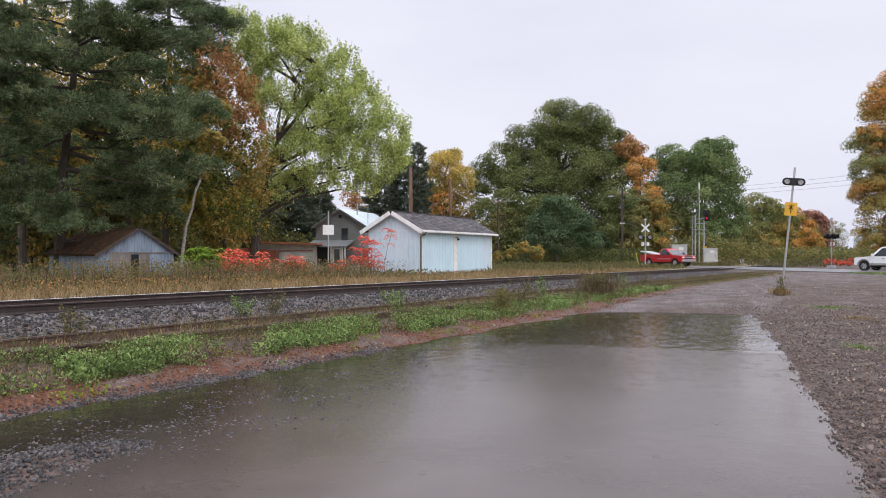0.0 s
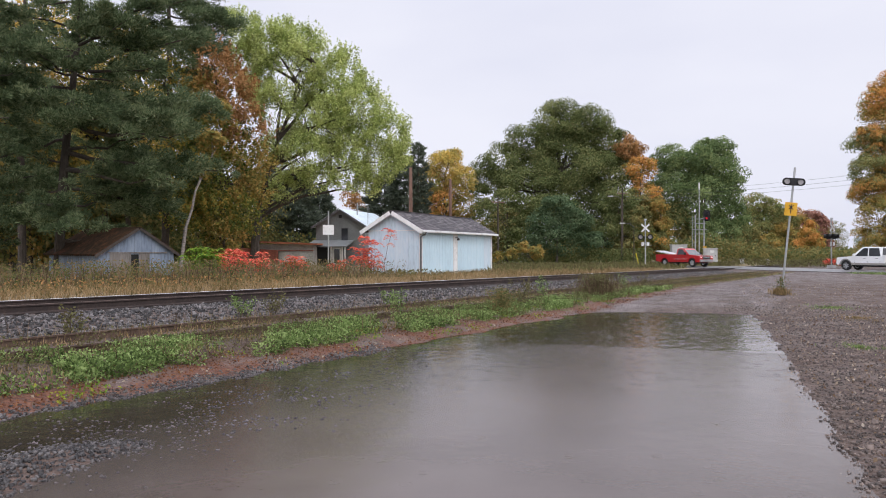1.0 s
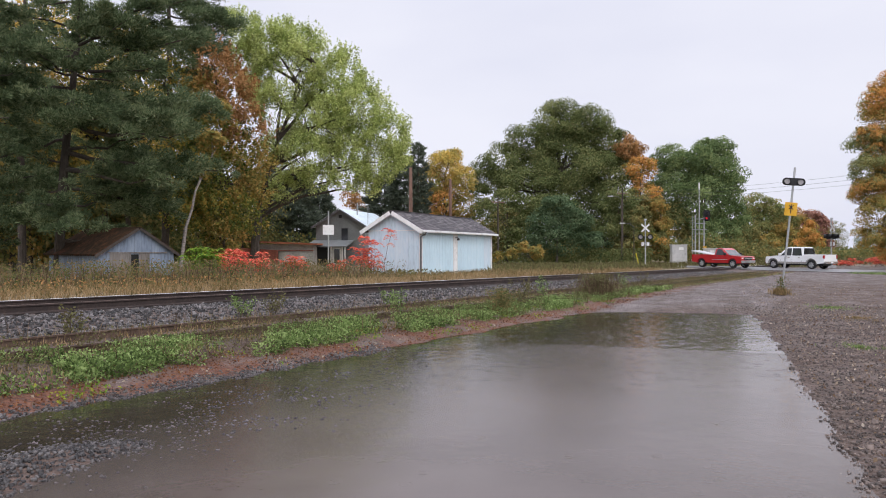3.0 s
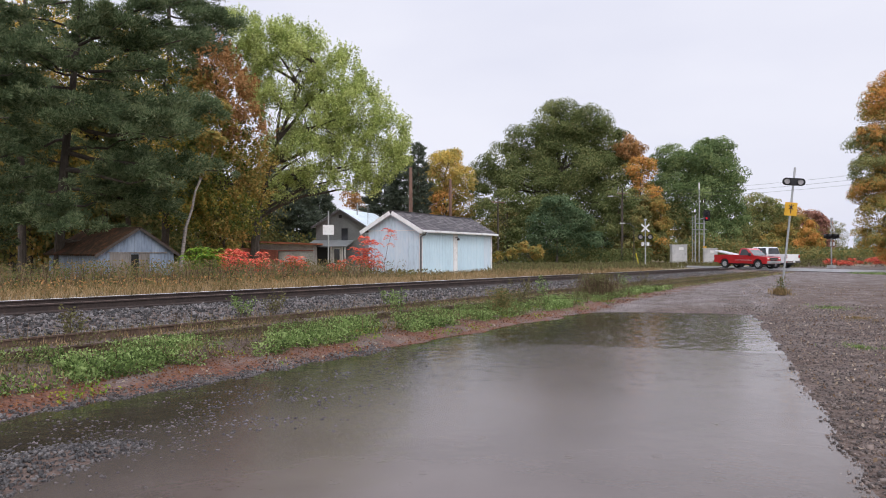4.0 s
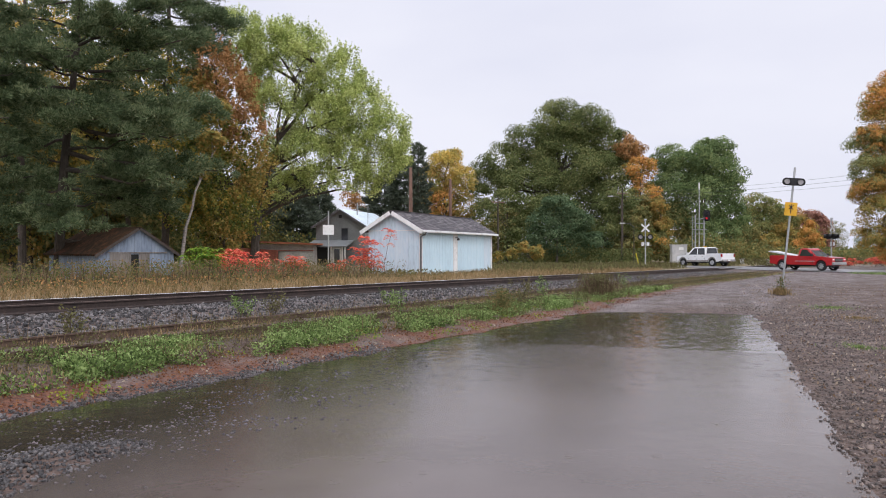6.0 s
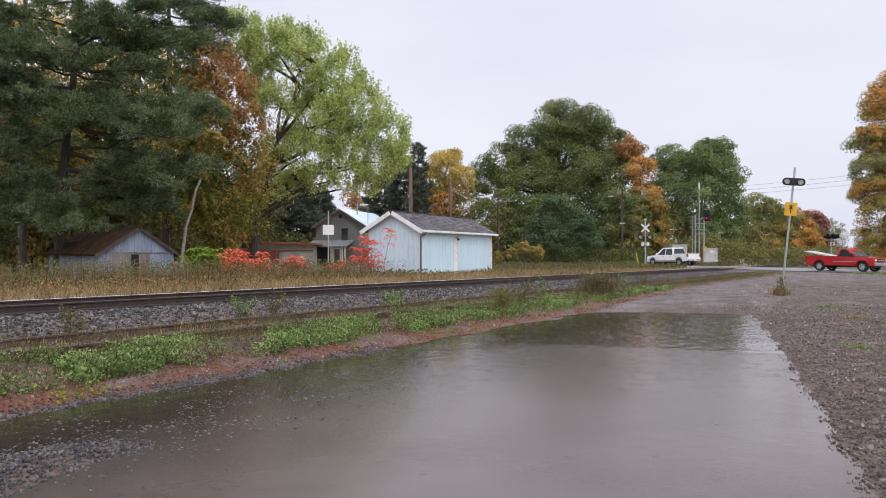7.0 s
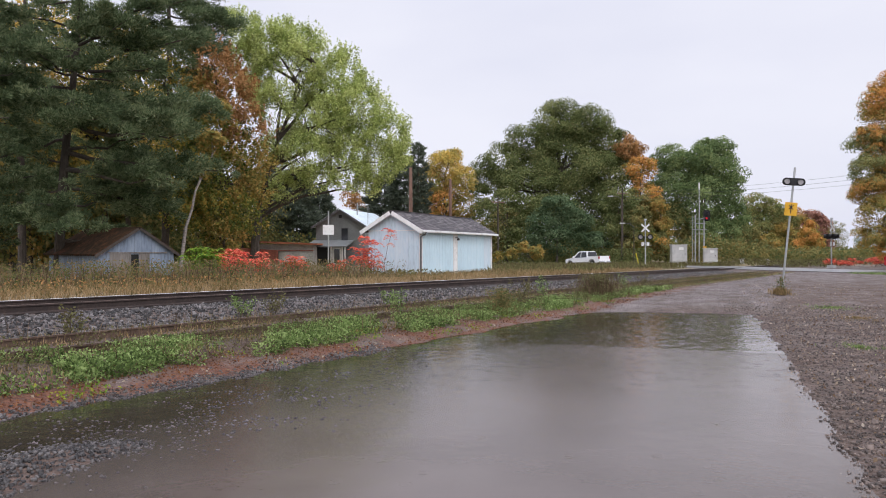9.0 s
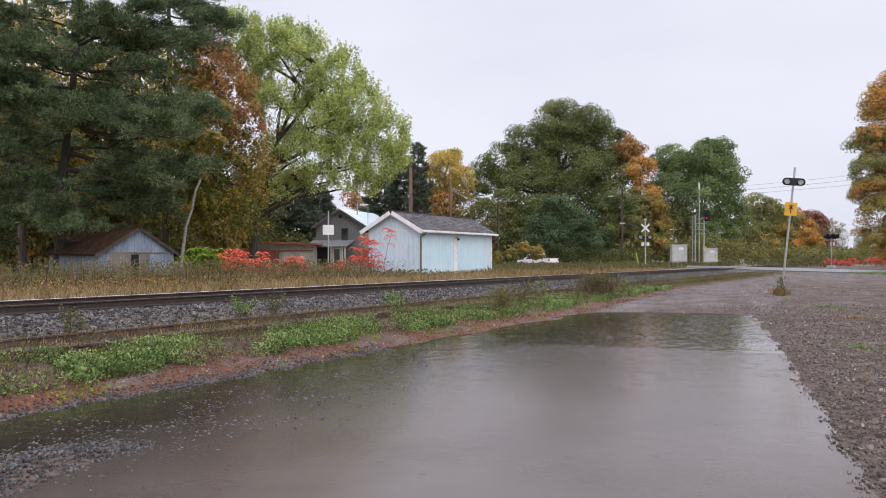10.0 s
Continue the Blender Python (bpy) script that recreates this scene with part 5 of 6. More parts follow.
leafy("seedling_weeds", 9000, lambda r, n: verge(r, n, 7.3, 8.3, -2, 22, 0.3, 29), M["sumac_green"], 0.024, 105, "small yellow-green weeds at the puddle's rim", tall=0.1)
leafy("roadside_brush", 14000, lambda r, n: (lambda x, y: np.stack([x, y, land(x, y)], -1))(r.uniform(38, 84, n), r.uniform(80, 98, n)), M["brush"], 0.13, 106, "dull brush beyond the road", "brush", tall=0.8)
leafy("roadside_scrub", 5000, lambda r, n: (lambda x, y: np.stack([x, y, land(x, y)], -1))(r.uniform(8, 30, n), r.uniform(98, 104, n)), M["oak"], 0.16, 107, "dark green scrub at the foot of the oak", "brush", tall=2.2)

# ---- buildings ----
def boards(bm, x0, x1, z0, z1_of, y, width=0.2, lap=0.012, thick=0.03, seed=0):
    """Vertical boards along x at depth y, outer face towards -y; z1_of gives each one's top."""
    rng2 = random.Random(seed)
    n = max(1, round((x1 - x0) / width))
    for k in range(n):
        a, b = x0 + (x1 - x0) * k / n, x0 + (x1 - x0) * (k + 1) / n
        d = rng2.uniform(-0.004, 0.004)
        ta, tb = z1_of(a + lap / 2), z1_of(b - lap / 2)
        v = [bm.verts.new(c) for c in ((a + lap / 2, y - thick + d, z0), (b - lap / 2, y - thick + d, z0), (b - lap / 2, y - thick + d, tb), (a + lap / 2, y - thick + d, ta), (a + lap / 2, y, z0), (b - lap / 2, y, z0), (b - lap / 2, y, tb), (a + lap / 2, y, ta))]
        for f in ((0, 1, 2, 3), (5, 4, 7, 6), (1, 5, 6, 2), (4, 0, 3, 7), (3, 2, 6, 7)):
            bm.faces.new([v[i] for i in f])
    return bm


def board_row(name, material, parent, m, *args):
    """Vertical boards, each a part of its own; m places them in the thing."""
    x0, x1, z0, z1_of, y, width, lap, thick, seed = args
    n = max(1, round((x1 - x0) / width))
    for k in range(n):
        a, b = x0 + (x1 - x0) * k / n, x0 + (x1 - x0) * (k + 1) / n
        bm = boards(bmesh.new(), a, b, z0, z1_of, y, b - a, lap, thick, seed + k)
        bmesh.ops.transform(bm, matrix=m, verts=bm.verts[:])
        part(name, bm, material, parent)


HERE = Matrix.Identity(4)


def gable_core(bm, w, l, h, peak, inset=0.0):
    """A house-shaped block: gable ends at y=0 and y=l, x from 0 to w."""
    a = [(inset, inset, 0), (w - inset, inset, 0), (w - inset, inset, h), (w / 2, inset, peak), (inset, inset, h)]
    v0 = [bm.verts.new(c) for c in a]
    v1 = [bm.verts.new((c[0], l - inset, c[2])) for c in a]
    bm.faces.new(v0)
    bm.faces.new(v1[::-1])
    for i in range(5):
        bm.faces.new((v0[i], v1[i], v1[(i + 1) % 5], v0[(i + 1) % 5]))
    bmesh.ops.recalc_face_normals(bm, faces=bm.faces[:])
    return bm


def roof_slab(bm, x0, z0, x1, z1, y0, y1, thick):
    """A sloping slab from the eave (x0, z0) up to the ridge (x1, z1)."""
    d = Vector((x1 - x0, 0, z1 - z0)).normalized()
    n = Vector((-d.z, 0, d.x)) if x1 > x0 else Vector((d.z, 0, -d.x))
    if n.z < 0:
        n = -n
    q = [(x0, z0), (x1, z1), (x1 + n.x * thick, z1 + n.z * thick), (x0 + n.x * thick, z0 + n.z * thick)]
    a = [bm.verts.new((x, y0, z)) for x, z in q]
    b = [bm.verts.new((x, y1, z)) for x, z in q]
    for i in range(4):
        bm.faces.new((a[i], a[(i + 1) % 4], b[(i + 1) % 4], b[i]))
    bm.faces.new(a[::-1])
    bm.faces.new(b)
    bmesh.ops.recalc_face_normals(bm, faces=bm.faces[:])
    return bm


def shingles(bm, x0, z0, x1, z1, y0, y1, rows, wide, rng2):
    """Courses of overlapping shingle tabs on a slope."""
    d = Vector((x1 - x0, 0, z1 - z0))
    ln = d.length
    d /= ln
    n = Vector((-d.z, 0, d.x))
    if n.z < 0:
        n = -n
    for k in range(rows):
        t0, t1 = ln * k / rows, ln * (k + 1.12) / rows
        y = y0 - rng2.uniform(0, wide)
        while y < y1:
            a, b = max(y, y0), min(y + wide - 0.012, y1)
            y += wide
            if b - a < 0.02:
                continue
            up = 0.014 + rng2.uniform(0, 0.006)
            e, g = Vector((x0, 0, z0)) + d * t0 + n * up, Vector((x0, 0, z0)) + d * min(t1, ln) + n * 0.002
            bm.faces.new([bm.verts.new(c) for c in ((e.x, a, e.z), (e.x, b, e.z), (g.x, b, g.z), (g.x, a, g.z))])
            f = Vector((x0, 0, z0)) + d * t0
            bm.faces.new([bm.verts.new(c) for c in ((f.x, a, f.z), (f.x, b, f.z), (e.x, b, e.z), (e.x, a, e.z))])
    return bm


def pale_shed():
    """Long low shed: gable to the camera's left, double doors on the long side. Local x runs along the gable away, y along the long side."""
    # local frame: origin at the near corner; +y along the doors, -x along the gable
    w, l, h, pk = 3.3, 10.2, 2.62, 3.55
    z0 = 0.22
    th = thing("garage_shed", pose(-1.32, 38.4, z0, 0, 0, -26.9) @ Matrix.Translation((-w, 0, 0)), "weathered pale blue wooden garage shed with dark roof", "shed")
    core = part("wall", gable_core(bmesh.new(), w, l, h, pk, 0.03), M["blue_siding"], th)
    board_row("board", M["blue_siding"], core, HERE, 0.0, w, 0.0, lambda x: h - 0.1, 0.0, 0.165, 0.012, 0.03, 2)
    board_row("board", M["blue_siding"], core, HERE, 0.0, w, h - 0.06, lambda x: h + (pk - h) * (1 - abs(x - w / 2) / (w / 2)), 0.0, 0.165, 0.012, 0.045, 3)
    part("belt_board", boxed(-0.02, w + 0.03, -0.06, 0.0, h - 0.1, h - 0.06), M["white_trim"], core, "thin grey belt board")
    side = Matrix.Translation((w, 0, 0)) @ pose(0, 0, 0, 0, 0, 90)
    for a, b in ((0.35, 4.2), (4.85, 8.85)):
        leaf = part("door", boxed(w + 0.002, w + 0.012, a, b, 0.06, h - 0.22), M["blue_door"], th, "pale blue boarded sliding door")
        board_row("door_board", M["blue_door"], leaf, side, a, b, 0.08, lambda x: h - 0.22, -0.012, 0.2, 0.012, 0.03, 4)
    for a, b in ((0.0, 0.32), (4.23, 4.82), (8.9, 10.2)):
        board_row("post_board", M["white_trim"] if b < 1 or 4 < a < 5 else M["blue_siding"], core, side, a, b, 0.0, lambda x: h, 0.0, 0.3, 0.008, 0.045, 5)
    part("corner_board", boxed(w + 0.046, w + 0.07, 10.0, 10.2, 0, h, 0.005), M["white_trim"], th)
    part("header_board", boxed(w + 0.002, w + 0.05, 0.32, 8.9, h - 0.21, h), M["blue_siding"], th)
    for z in (0.5, 1.2, 1.9):
        part("hinge", boxed(w - 0.02, w + 0.12, 10.16, 10.24, z, z + 0.14, 0.008), M["black"], th, "black iron hinge")
    sl = (pk - h) / (w / 2)
    oh = 0.32
    for sgn in (1, -1):
        xe, xr = (w + oh, w / 2) if sgn > 0 else (-oh, w / 2)
        ze = h - oh * sl + 0.02
        part("roof", roof_slab(bmesh.new(), xe, ze, xr, pk + 0.02, -0.3, l + 0.3, 0.07), M["shingle"], th)
        rng2 = random.Random(9)
        part("shingle_course", shingles(bmesh.new(), xe, ze + 0.083, xr, pk + 0.103, -0.28, l + 0.28, 11, 0.33, rng2), M["shingle"], th, "dark asphalt shingles")
        bm = roof_slab(bmesh.new(), xe, ze - 0.13, xr, pk - 0.11, -0.34, -0.302, 0.22)
        part("barge_board", bm, M["white_trim"], th)
    part("ridge_cap", boxed(w / 2 - 0.12, w / 2 + 0.12, -0.3, l + 0.3, pk + 0.09, pk + 0.13, 0.015), M["shingle"], th)
    part("gutter", boxed(w + oh, w + oh + 0.11, -0.3, l + 0.3, h - 0.2, h - 0.07, 0.02), M["white_trim"], th, "white eaves gutter")
    bm = tube(bmesh.new(), [(w + oh + 0.05, 0.12, h - 0.18), (w + oh + 0.03, 0.1, h - 0.3), (w + 0.1, 0.02, h - 0.42), (w + 0.1, 0.02, 0.1)], 0.055, 8)
    part("downspout", bm, M["plastic"], th, "dark downspout at the corner")
    part("yard_lamp", tube(bmesh.new(), [(w + 0.05, 4.5, h - 0.42), (w + 0.2, 4.5, h - 0.42), (w + 0.24, 4.5, h - 0.5), (w + 0.24, 4.5, h - 0.58)], [0.03, 0.03, 0.08, 0.11], 10), M["black"], th)


pale_shed()


def old_barn():
    w, l, h, pk = 4.8, 7.4, 1.95, 3.5
    th = thing("old_barn", pose(-20.8, 42.0, -0.45, 0, 0, 50), "sagging blue-grey shed with mossy rusty roof", "shed")
    core = part("wall", gable_core(bmesh.new(), w, l, h, pk, 0.04), M["barn_wall"], th)
    board_row("board", M["barn_wall"], core, HERE, 0, w, 0, lambda x: h + (pk - h) * (1 - abs(x - w / 2) / (w / 2)) - 0.02, 0.0, 0.22, 0.012, 0.03, 6)
    left = pose(0, 0, 0, 0, 0, -90)
    board_row("board", M["barn_wall"], core, left, -l, 0, 0, lambda x: h - 0.02, 0.0, 0.3, 0.014, 0.03, 30)
    board_row("door_board", M["barn_door"], core, HERE, 0.62, 1.95, 0.02, lambda x: h - 0.02, -0.035, 0.2, 0.015, 0.04, 7)
    board_row("door_board", M["barn_door"], core, HERE, 2.45, 3.15, 0.02, lambda x: h - 0.02, -0.035, 0.2, 0.015, 0.04, 8)
    # the wall behind is closed; this dark panel paints the gap's shade
    part("door_gap", boxed(1.95, 2.45, -0.034, 0.0, 0.0, h - 0.1), M["dark"], th, "dark panel painted as the shade between the doors")
    part("door_track", boxed(0.5, 4.3, -0.1, -0.031, h - 0.03, h + 0.05, 0.01), M["barn_door"], th)
    sl = (pk - h) / (w / 2)
    for xe in (w + 0.3, -0.3):
        part("roof", roof_slab(bmesh.new(), xe, h - 0.3 * sl + 0.02, w / 2, pk + 0.02, -0.25, l + 0.2, 0.1), M["mossy"], th)
        part("barge_board", roof_slab(bmesh.new(), xe, h - 0.3 * sl - 0.1, w / 2, pk - 0.1, -0.29, -0.252, 0.16), M["tie"], th, "dark weathered barge board")


old_barn()


def grey_house():
    w, l, h, pk = 6.0, 10.0, 4.75, 6.55
    z0 = -0.25
    th = thing("grey_house", pose(-14.5, 79.5, z0, 0, 0, -16), "grey clapboard house with pale metal roof", "house")
    bm = gable_core(bmesh.new(), w, l, h, pk, 0.03)
    core = part("wall", bm, M["grey_siding"], th)
    for k in range(36):
        bm = bmesh.new()
        z = k * 0.18
        half = w / 2 if z < h else (w / 2) * (1 - (z - h) / (pk - h))
        if half < 0.15:
            bm.free()
            continue
        v = [bm.verts.new(c) for c in ((w / 2 - half, -0.005, z + 0.18), (w / 2 + half, -0.005, z + 0.18), (w / 2 + half, -0.035, z), (w / 2 - half, -0.035, z))]
        bm.faces.new(v[::-1])
        u = [bm.verts.new(c) for c in ((w / 2 - half, -0.035, z), (w / 2 + half, -0.035, z), (w / 2 + half, 0.0, z), (w / 2 - half, 0.0, z))]
        bm.faces.new(u[::-1])
        part("clapboard", bm, M["grey_siding"], core)
    sl = (pk - h) / (w / 2)
    for xe in (w + 0.4, -0.4):
        part("roof", roof_slab(bmesh.new(), xe, h - 0.4 * sl + 0.02, w / 2, pk + 0.02, -0.4, l + 0.3, 0.1), M["tin"], th)
        part("fascia", roof_slab(bmesh.new(), xe, h - 0.4 * sl - 0.12, w / 2, pk - 0.12, -0.44, -0.402, 0.2), M["plastic"], th)
    win = part("window", boxed(3.1, 4.0, -0.06, -0.001, 3.0, 4.5, 0.02), M["plastic"], th)
    part("pane", boxed(3.18, 3.92, -0.064, -0.061, 3.08, 4.42), M["glass"], win)
    part("vent", boxed(2.8, 3.2, -0.06, -0.001, 5.6, 5.95, 0.02), M["black"], th)
    # porch on the front
    bm = bmesh.new()
    v = [bm.verts.new(c) for c in ((-0.3, -2.3, 2.3), (4.7, -2.3, 2.3), (4.7, 0.0, 3.0), (-0.3, 0.0, 3.0), (-0.3, -2.3, 2.42), (4.7, -2.3, 2.42), (4.7, 0.0, 3.12), (-0.3, 0.0, 3.12))]
    for f in ((3, 2, 1, 0), (4, 5, 6, 7), (0, 1, 5, 4), (1, 2, 6, 5), (2, 3, 7, 6), (3, 0, 4, 7)):
        bm.faces.new([v[i] for i in f])
    part("porch_roof", bm, M["grey_siding"], th, "grey sloping porch roof")
    # near-black block that paints the shade under the porch roof
    part("porch_infill", boxed(-0.2, 2.8, -2.0, -0.1, 0.0, 2.3), M["dark"], th)
    door = part("screen_door", boxed(2.95, 4.1, -2.06, -1.98, 0.0, 2.28, 0.02), M["off_white"], th, "white screen door")
    part("pane", boxed(3.2, 3.85, -2.075, -2.061, 0.55, 2.1), M["glass"], door)
    for x in (-0.2, 1.0, 2.85, 4.2, 4.5):
        part("porch_post", boxed(x - 0.06, x + 0.06, -2.2, -2.08, 0, 2.33, 0.01), M["off_white"], th)
    part("chimney_pipe", tube(bmesh.new(), [(w / 2 + 1.0, 2.5, pk - 0.7), (w / 2 + 1.0, 2.5, pk + 0.9)], 0.09, 8), M["galv"], th)
    mast = part("roof_mast", tube(bmesh.new(), [(w + 0.1, 0.6, 3.8), (w + 0.1, 0.6, 7.0)], 0.04, 6), M["galv"], th)


grey_house()


def low_annex():
    th = thing("low_shed", pose(-21.0, 76.0, -0.4, 0, 0, -4), "low red and off-white shed with rusty roof", "shed")
    part("wall", boxed(0, 6.9, 0, 4, 0.0, 2.75, 0.02), M["tan_wall"], th)
    board_row("red_board", M["red_wall"], th, HERE, -2.2, 3.2, 0.0, lambda x: 2.3 - 0.06 * x, -0.5, 0.27, 0.012, 0.04, 11)
    board_row("white_board", M["off_white"], th, HERE, 3.25, 7.0, 0.0, lambda x: 2.0 - 0.02 * x, -0.3, 0.34, 0.012, 0.04, 15)
    part("rail_board", boxed(-2.2, 7.1, -0.58, -0.545, 2.02, 2.12, 0.006), M["red_wall"], th, "dull red top rail")
    part("roof", roof_slab(bmesh.new(), -0.5, 2.96, 7.5, 2.66, -0.8, 4.3, 0.2), M["rust_roof"], th, "rust red sheet roof")


low_annex()


def far_cottage():
    th = thing("cottage", pose(8.2, 112, -0.6, 0, 0, -10), "small grey cottage half hidden behind brush", "house")
    part("wall", boxed(0, 5.5, 0, 5, 0, 2.6, 0.02), M["off_white"], th)
    part("roof", roof_slab(bmesh.new(), -0.3, 2.6, 5.8, 2.9, -0.4, 5.4, 0.15), M["shingle"], th)
    w1 = part("window", boxed(1.0, 2.2, -0.05, 0, 1.0, 2.0, 0.02), M["white_trim"], th)
    part("pane", boxed(1.1, 2.1, -0.062, -0.051, 1.1, 1.9), M["glass"], w1)


far_cottage()


# ---- poles and signs ----
def pole_sign():
    """White board on a thin mast before the house."""
    x, y = -9.4, 57.0
    z = ground_z(x, y)
    th = thing("notice_board", pose(x, y, z, 0, 0, 5), "blank white board on a thin grey pole", "sign")
    part("pole", tube(bmesh.new(), [(0, 0, -0.1), (0, 0, 4.9)], 0.06, 8), M["galv"], th)
    part("board", boxed(-0.45, 0.45, -0.1, -0.065, 2.95, 3.75, 0.01), M["white_trim"], th)


pole_sign()


def utility_pole(x, y, top, arm, rz, label, r=0.17, wood="pole_wood"):
    z = ground_z(x, y)
    th = thing("utility_pole", pose(x, y, z, 0, 0, rz), label, "utility pole", "utility poles")
    part("pole", tube(bmesh.new(), [(0, 0, -0.2), (0, 0, (top - z) * 0.5), (0, 0, top - z)], [r, r * 0.85, r * 0.7], 10), M[wood], th)
    if arm:
        bar = part("crossarm", boxed(-arm, arm, -0.06, 0.06, top - z - 0.9, top - z - 0.76, 0.01), M["pole_wood"], th)
        for k in (-0.9, -0.4, 0.4, 0.9):
            part("insulator", tube(bmesh.new(), [(arm * k, 0, top - z - 0.76), (arm * k, 0, top - z - 0.6)], [0.03, 0.05], 8), M["off_white"], bar)
    return th


utility_pole(-4.1, 88.0, 12.2, 0.0, 20, "tall reddish wooden utility pole behind the sheds", 0.3)
utility_pole(1.0, 94.0, 11.4, 0.0, 0, "reddish wooden utility pole before a yellow tree", 0.24)
utility_pole(7.6, 96.0, 9.2, 1.1, 30, "grey utility pole with a crossarm", 0.11, "bark")
utility_pole(26.6, 103.0, 11.0, 1.1, 30, "dark utility pole before the oak", 0.14, "bark")


def street_light(x, y, z, label):
    g = ground_z(x, y)
    th = thing("street_lamp", pose(x, y, g, 0, 0, 10), label, "street lamp")
    part("pole", tube(bmesh.new(), [(1.6, 0, -0.1), (1.6, 0, z - g - 0.5)], [0.07, 0.05], 8), M["bark"], th)
    arm = part("arm", tube(bmesh.new(), [(1.6, 0, z - g - 0.5), (1.0, 0, z - g), (0.2, 0, z - g + 0.05)], 0.035, 6), M["plastic"], th)
    part("lamp_head", boxed(-0.5, 0.3, -0.15, 0.15, z - g - 0.06, z - g + 0.1, 0.04), M["cabinet"], th)


street_light(24.2, 100.0, 9.5, "street lamp with pale head before dark trees")
street_light(24.6, 95.0, 5.4, "low street lamp with pale head beside the road")


def lane_signal():
    """Leaning old flasher post with a yellow sign."""
    x, y = 11.2, 23.0
    z = ground_z(x, y)
    th = thing("flasher_post", pose(x, y, z, 0, 5.6, -18), "leaning grey post with two black-framed lamps and yellow sign", "signal post")
    part("post", tube(bmesh.new(), [(0, 0, -0.3), (0, 0, 4.22)], 0.034, 10), M["galv"], th)
    bm = bmesh.new()
    prof = []
    for k in range(24):
        a = k * math.tau / 24
        prof.append(((0.22 if math.cos(a) > 0 else -0.22) + 0.125 * math.cos(a), 3.74 + 0.125 * math.sin(a)))
    prism(bm, prof, -0.075, -0.04)
    back = part("lamp_board", bm, M["black"], th, "black oblong backing board")
    for dx in (-0.2, 0.2):
        bm = tube(bmesh.new(), [(dx, -0.16, 3.74), (dx, -0.076, 3.74)], [0.1, 0.1], 16, False)
        part("hood", bm, M["black"], back)
        part("lens", tube(bmesh.new(), [(dx, -0.1, 3.74), (dx, -0.077, 3.74)], [0.085, 0.09], 16), M["lens_dull"], back, "pale unlit lens")
    sg = part("sign", boxed(-0.185, 0.185, -0.055, -0.036, 2.62, 3.06, 0.008), M["yellow_sign"], th, "yellow rectangular sign with black mark")
    for a in (45, -45, 90):
        part("mark", boxed(-0.1, 0.1, -0.062, -0.0555, -0.014, 0.014, 0, Matrix.Translation((0, 0, 2.9)) @ pose(0, 0, 0, 0, a, 0)), M["black"], sg)
    part("mark", boxed(-0.014, 0.014, -0.062, -0.0555, 2.7, 2.9), M["black"], sg)


lane_signal()


def crossing_signal(x, y, rz, label):
    z = ground_z(x, y)
    th = thing("crossing_signal", pose(x, y, z, 0, 0, rz), label, "crossing signal", "crossing signals")
    part("mast", tube(bmesh.new(), [(0, 0, -0.2), (0, 0, 4.6)], 0.065, 10), M["galv"], th)
    base = part("base", boxed(-0.3, 0.3, -0.3, 0.3, -0.15, 0.25, 0.03), M["cabinet"], th)
    for a in (45, -45):
        part("crossbuck_blade", boxed(-0.52, 0.52, -0.1 - 0.02 * (a > 0), -0.08 - 0.02 * (a > 0), -0.08, 0.08, 0.004, Matrix.Translation((0, 0, 3.85)) @ pose(0, 0, 0, 0, a, 0)), M["white_trim"], th, "white crossbuck blade")
    arm = part("lamp_arm", boxed(-0.75, 0.75, -0.05, 0.05, 2.92, 3.02, 0.01), M["black"], th)
    for dx in (-0.45, 0.45):
        for sgn in (-1, 1):
            d = part("target_disc", tube(bmesh.new(), [(dx, sgn * 0.1, 2.97), (dx, sgn * 0.12, 2.97)], [0.27, 0.27], 18), M["black"], th, "black lamp disc")
            part("hood", tube(bmesh.new(), [(dx, sgn * 0.12, 2.97), (dx, sgn * 0.38, 2.99)], [0.2, 0.2], 14, False), M["black"], d)
            part("lens", tube(bmesh.new(), [(dx, sgn * 0.121, 2.97), (dx, sgn * 0.15, 2.97)], [0.19, 0.18], 14), M["lens_dull"], d)
    for dx in (-0.24, 0.24):
        part("tracks_plate", boxed(dx - 0.13, dx + 0.13, -0.1, -0.08, 2.1, 2.45, 0.005), M["white_trim"], th, "small white plate")
    part("bell", tube(bmesh.new(), [(0, 0, 4.6), (0, 0, 4.75)], [0.16, 0.1], 12), M["galv"], th)


crossing_signal(19.8, 68.0, -14, "railway crossing signal with white crossbuck and black lamps")
crossing_signal(37.0, 66.2, 28, "railway crossing signal on the far roadside")


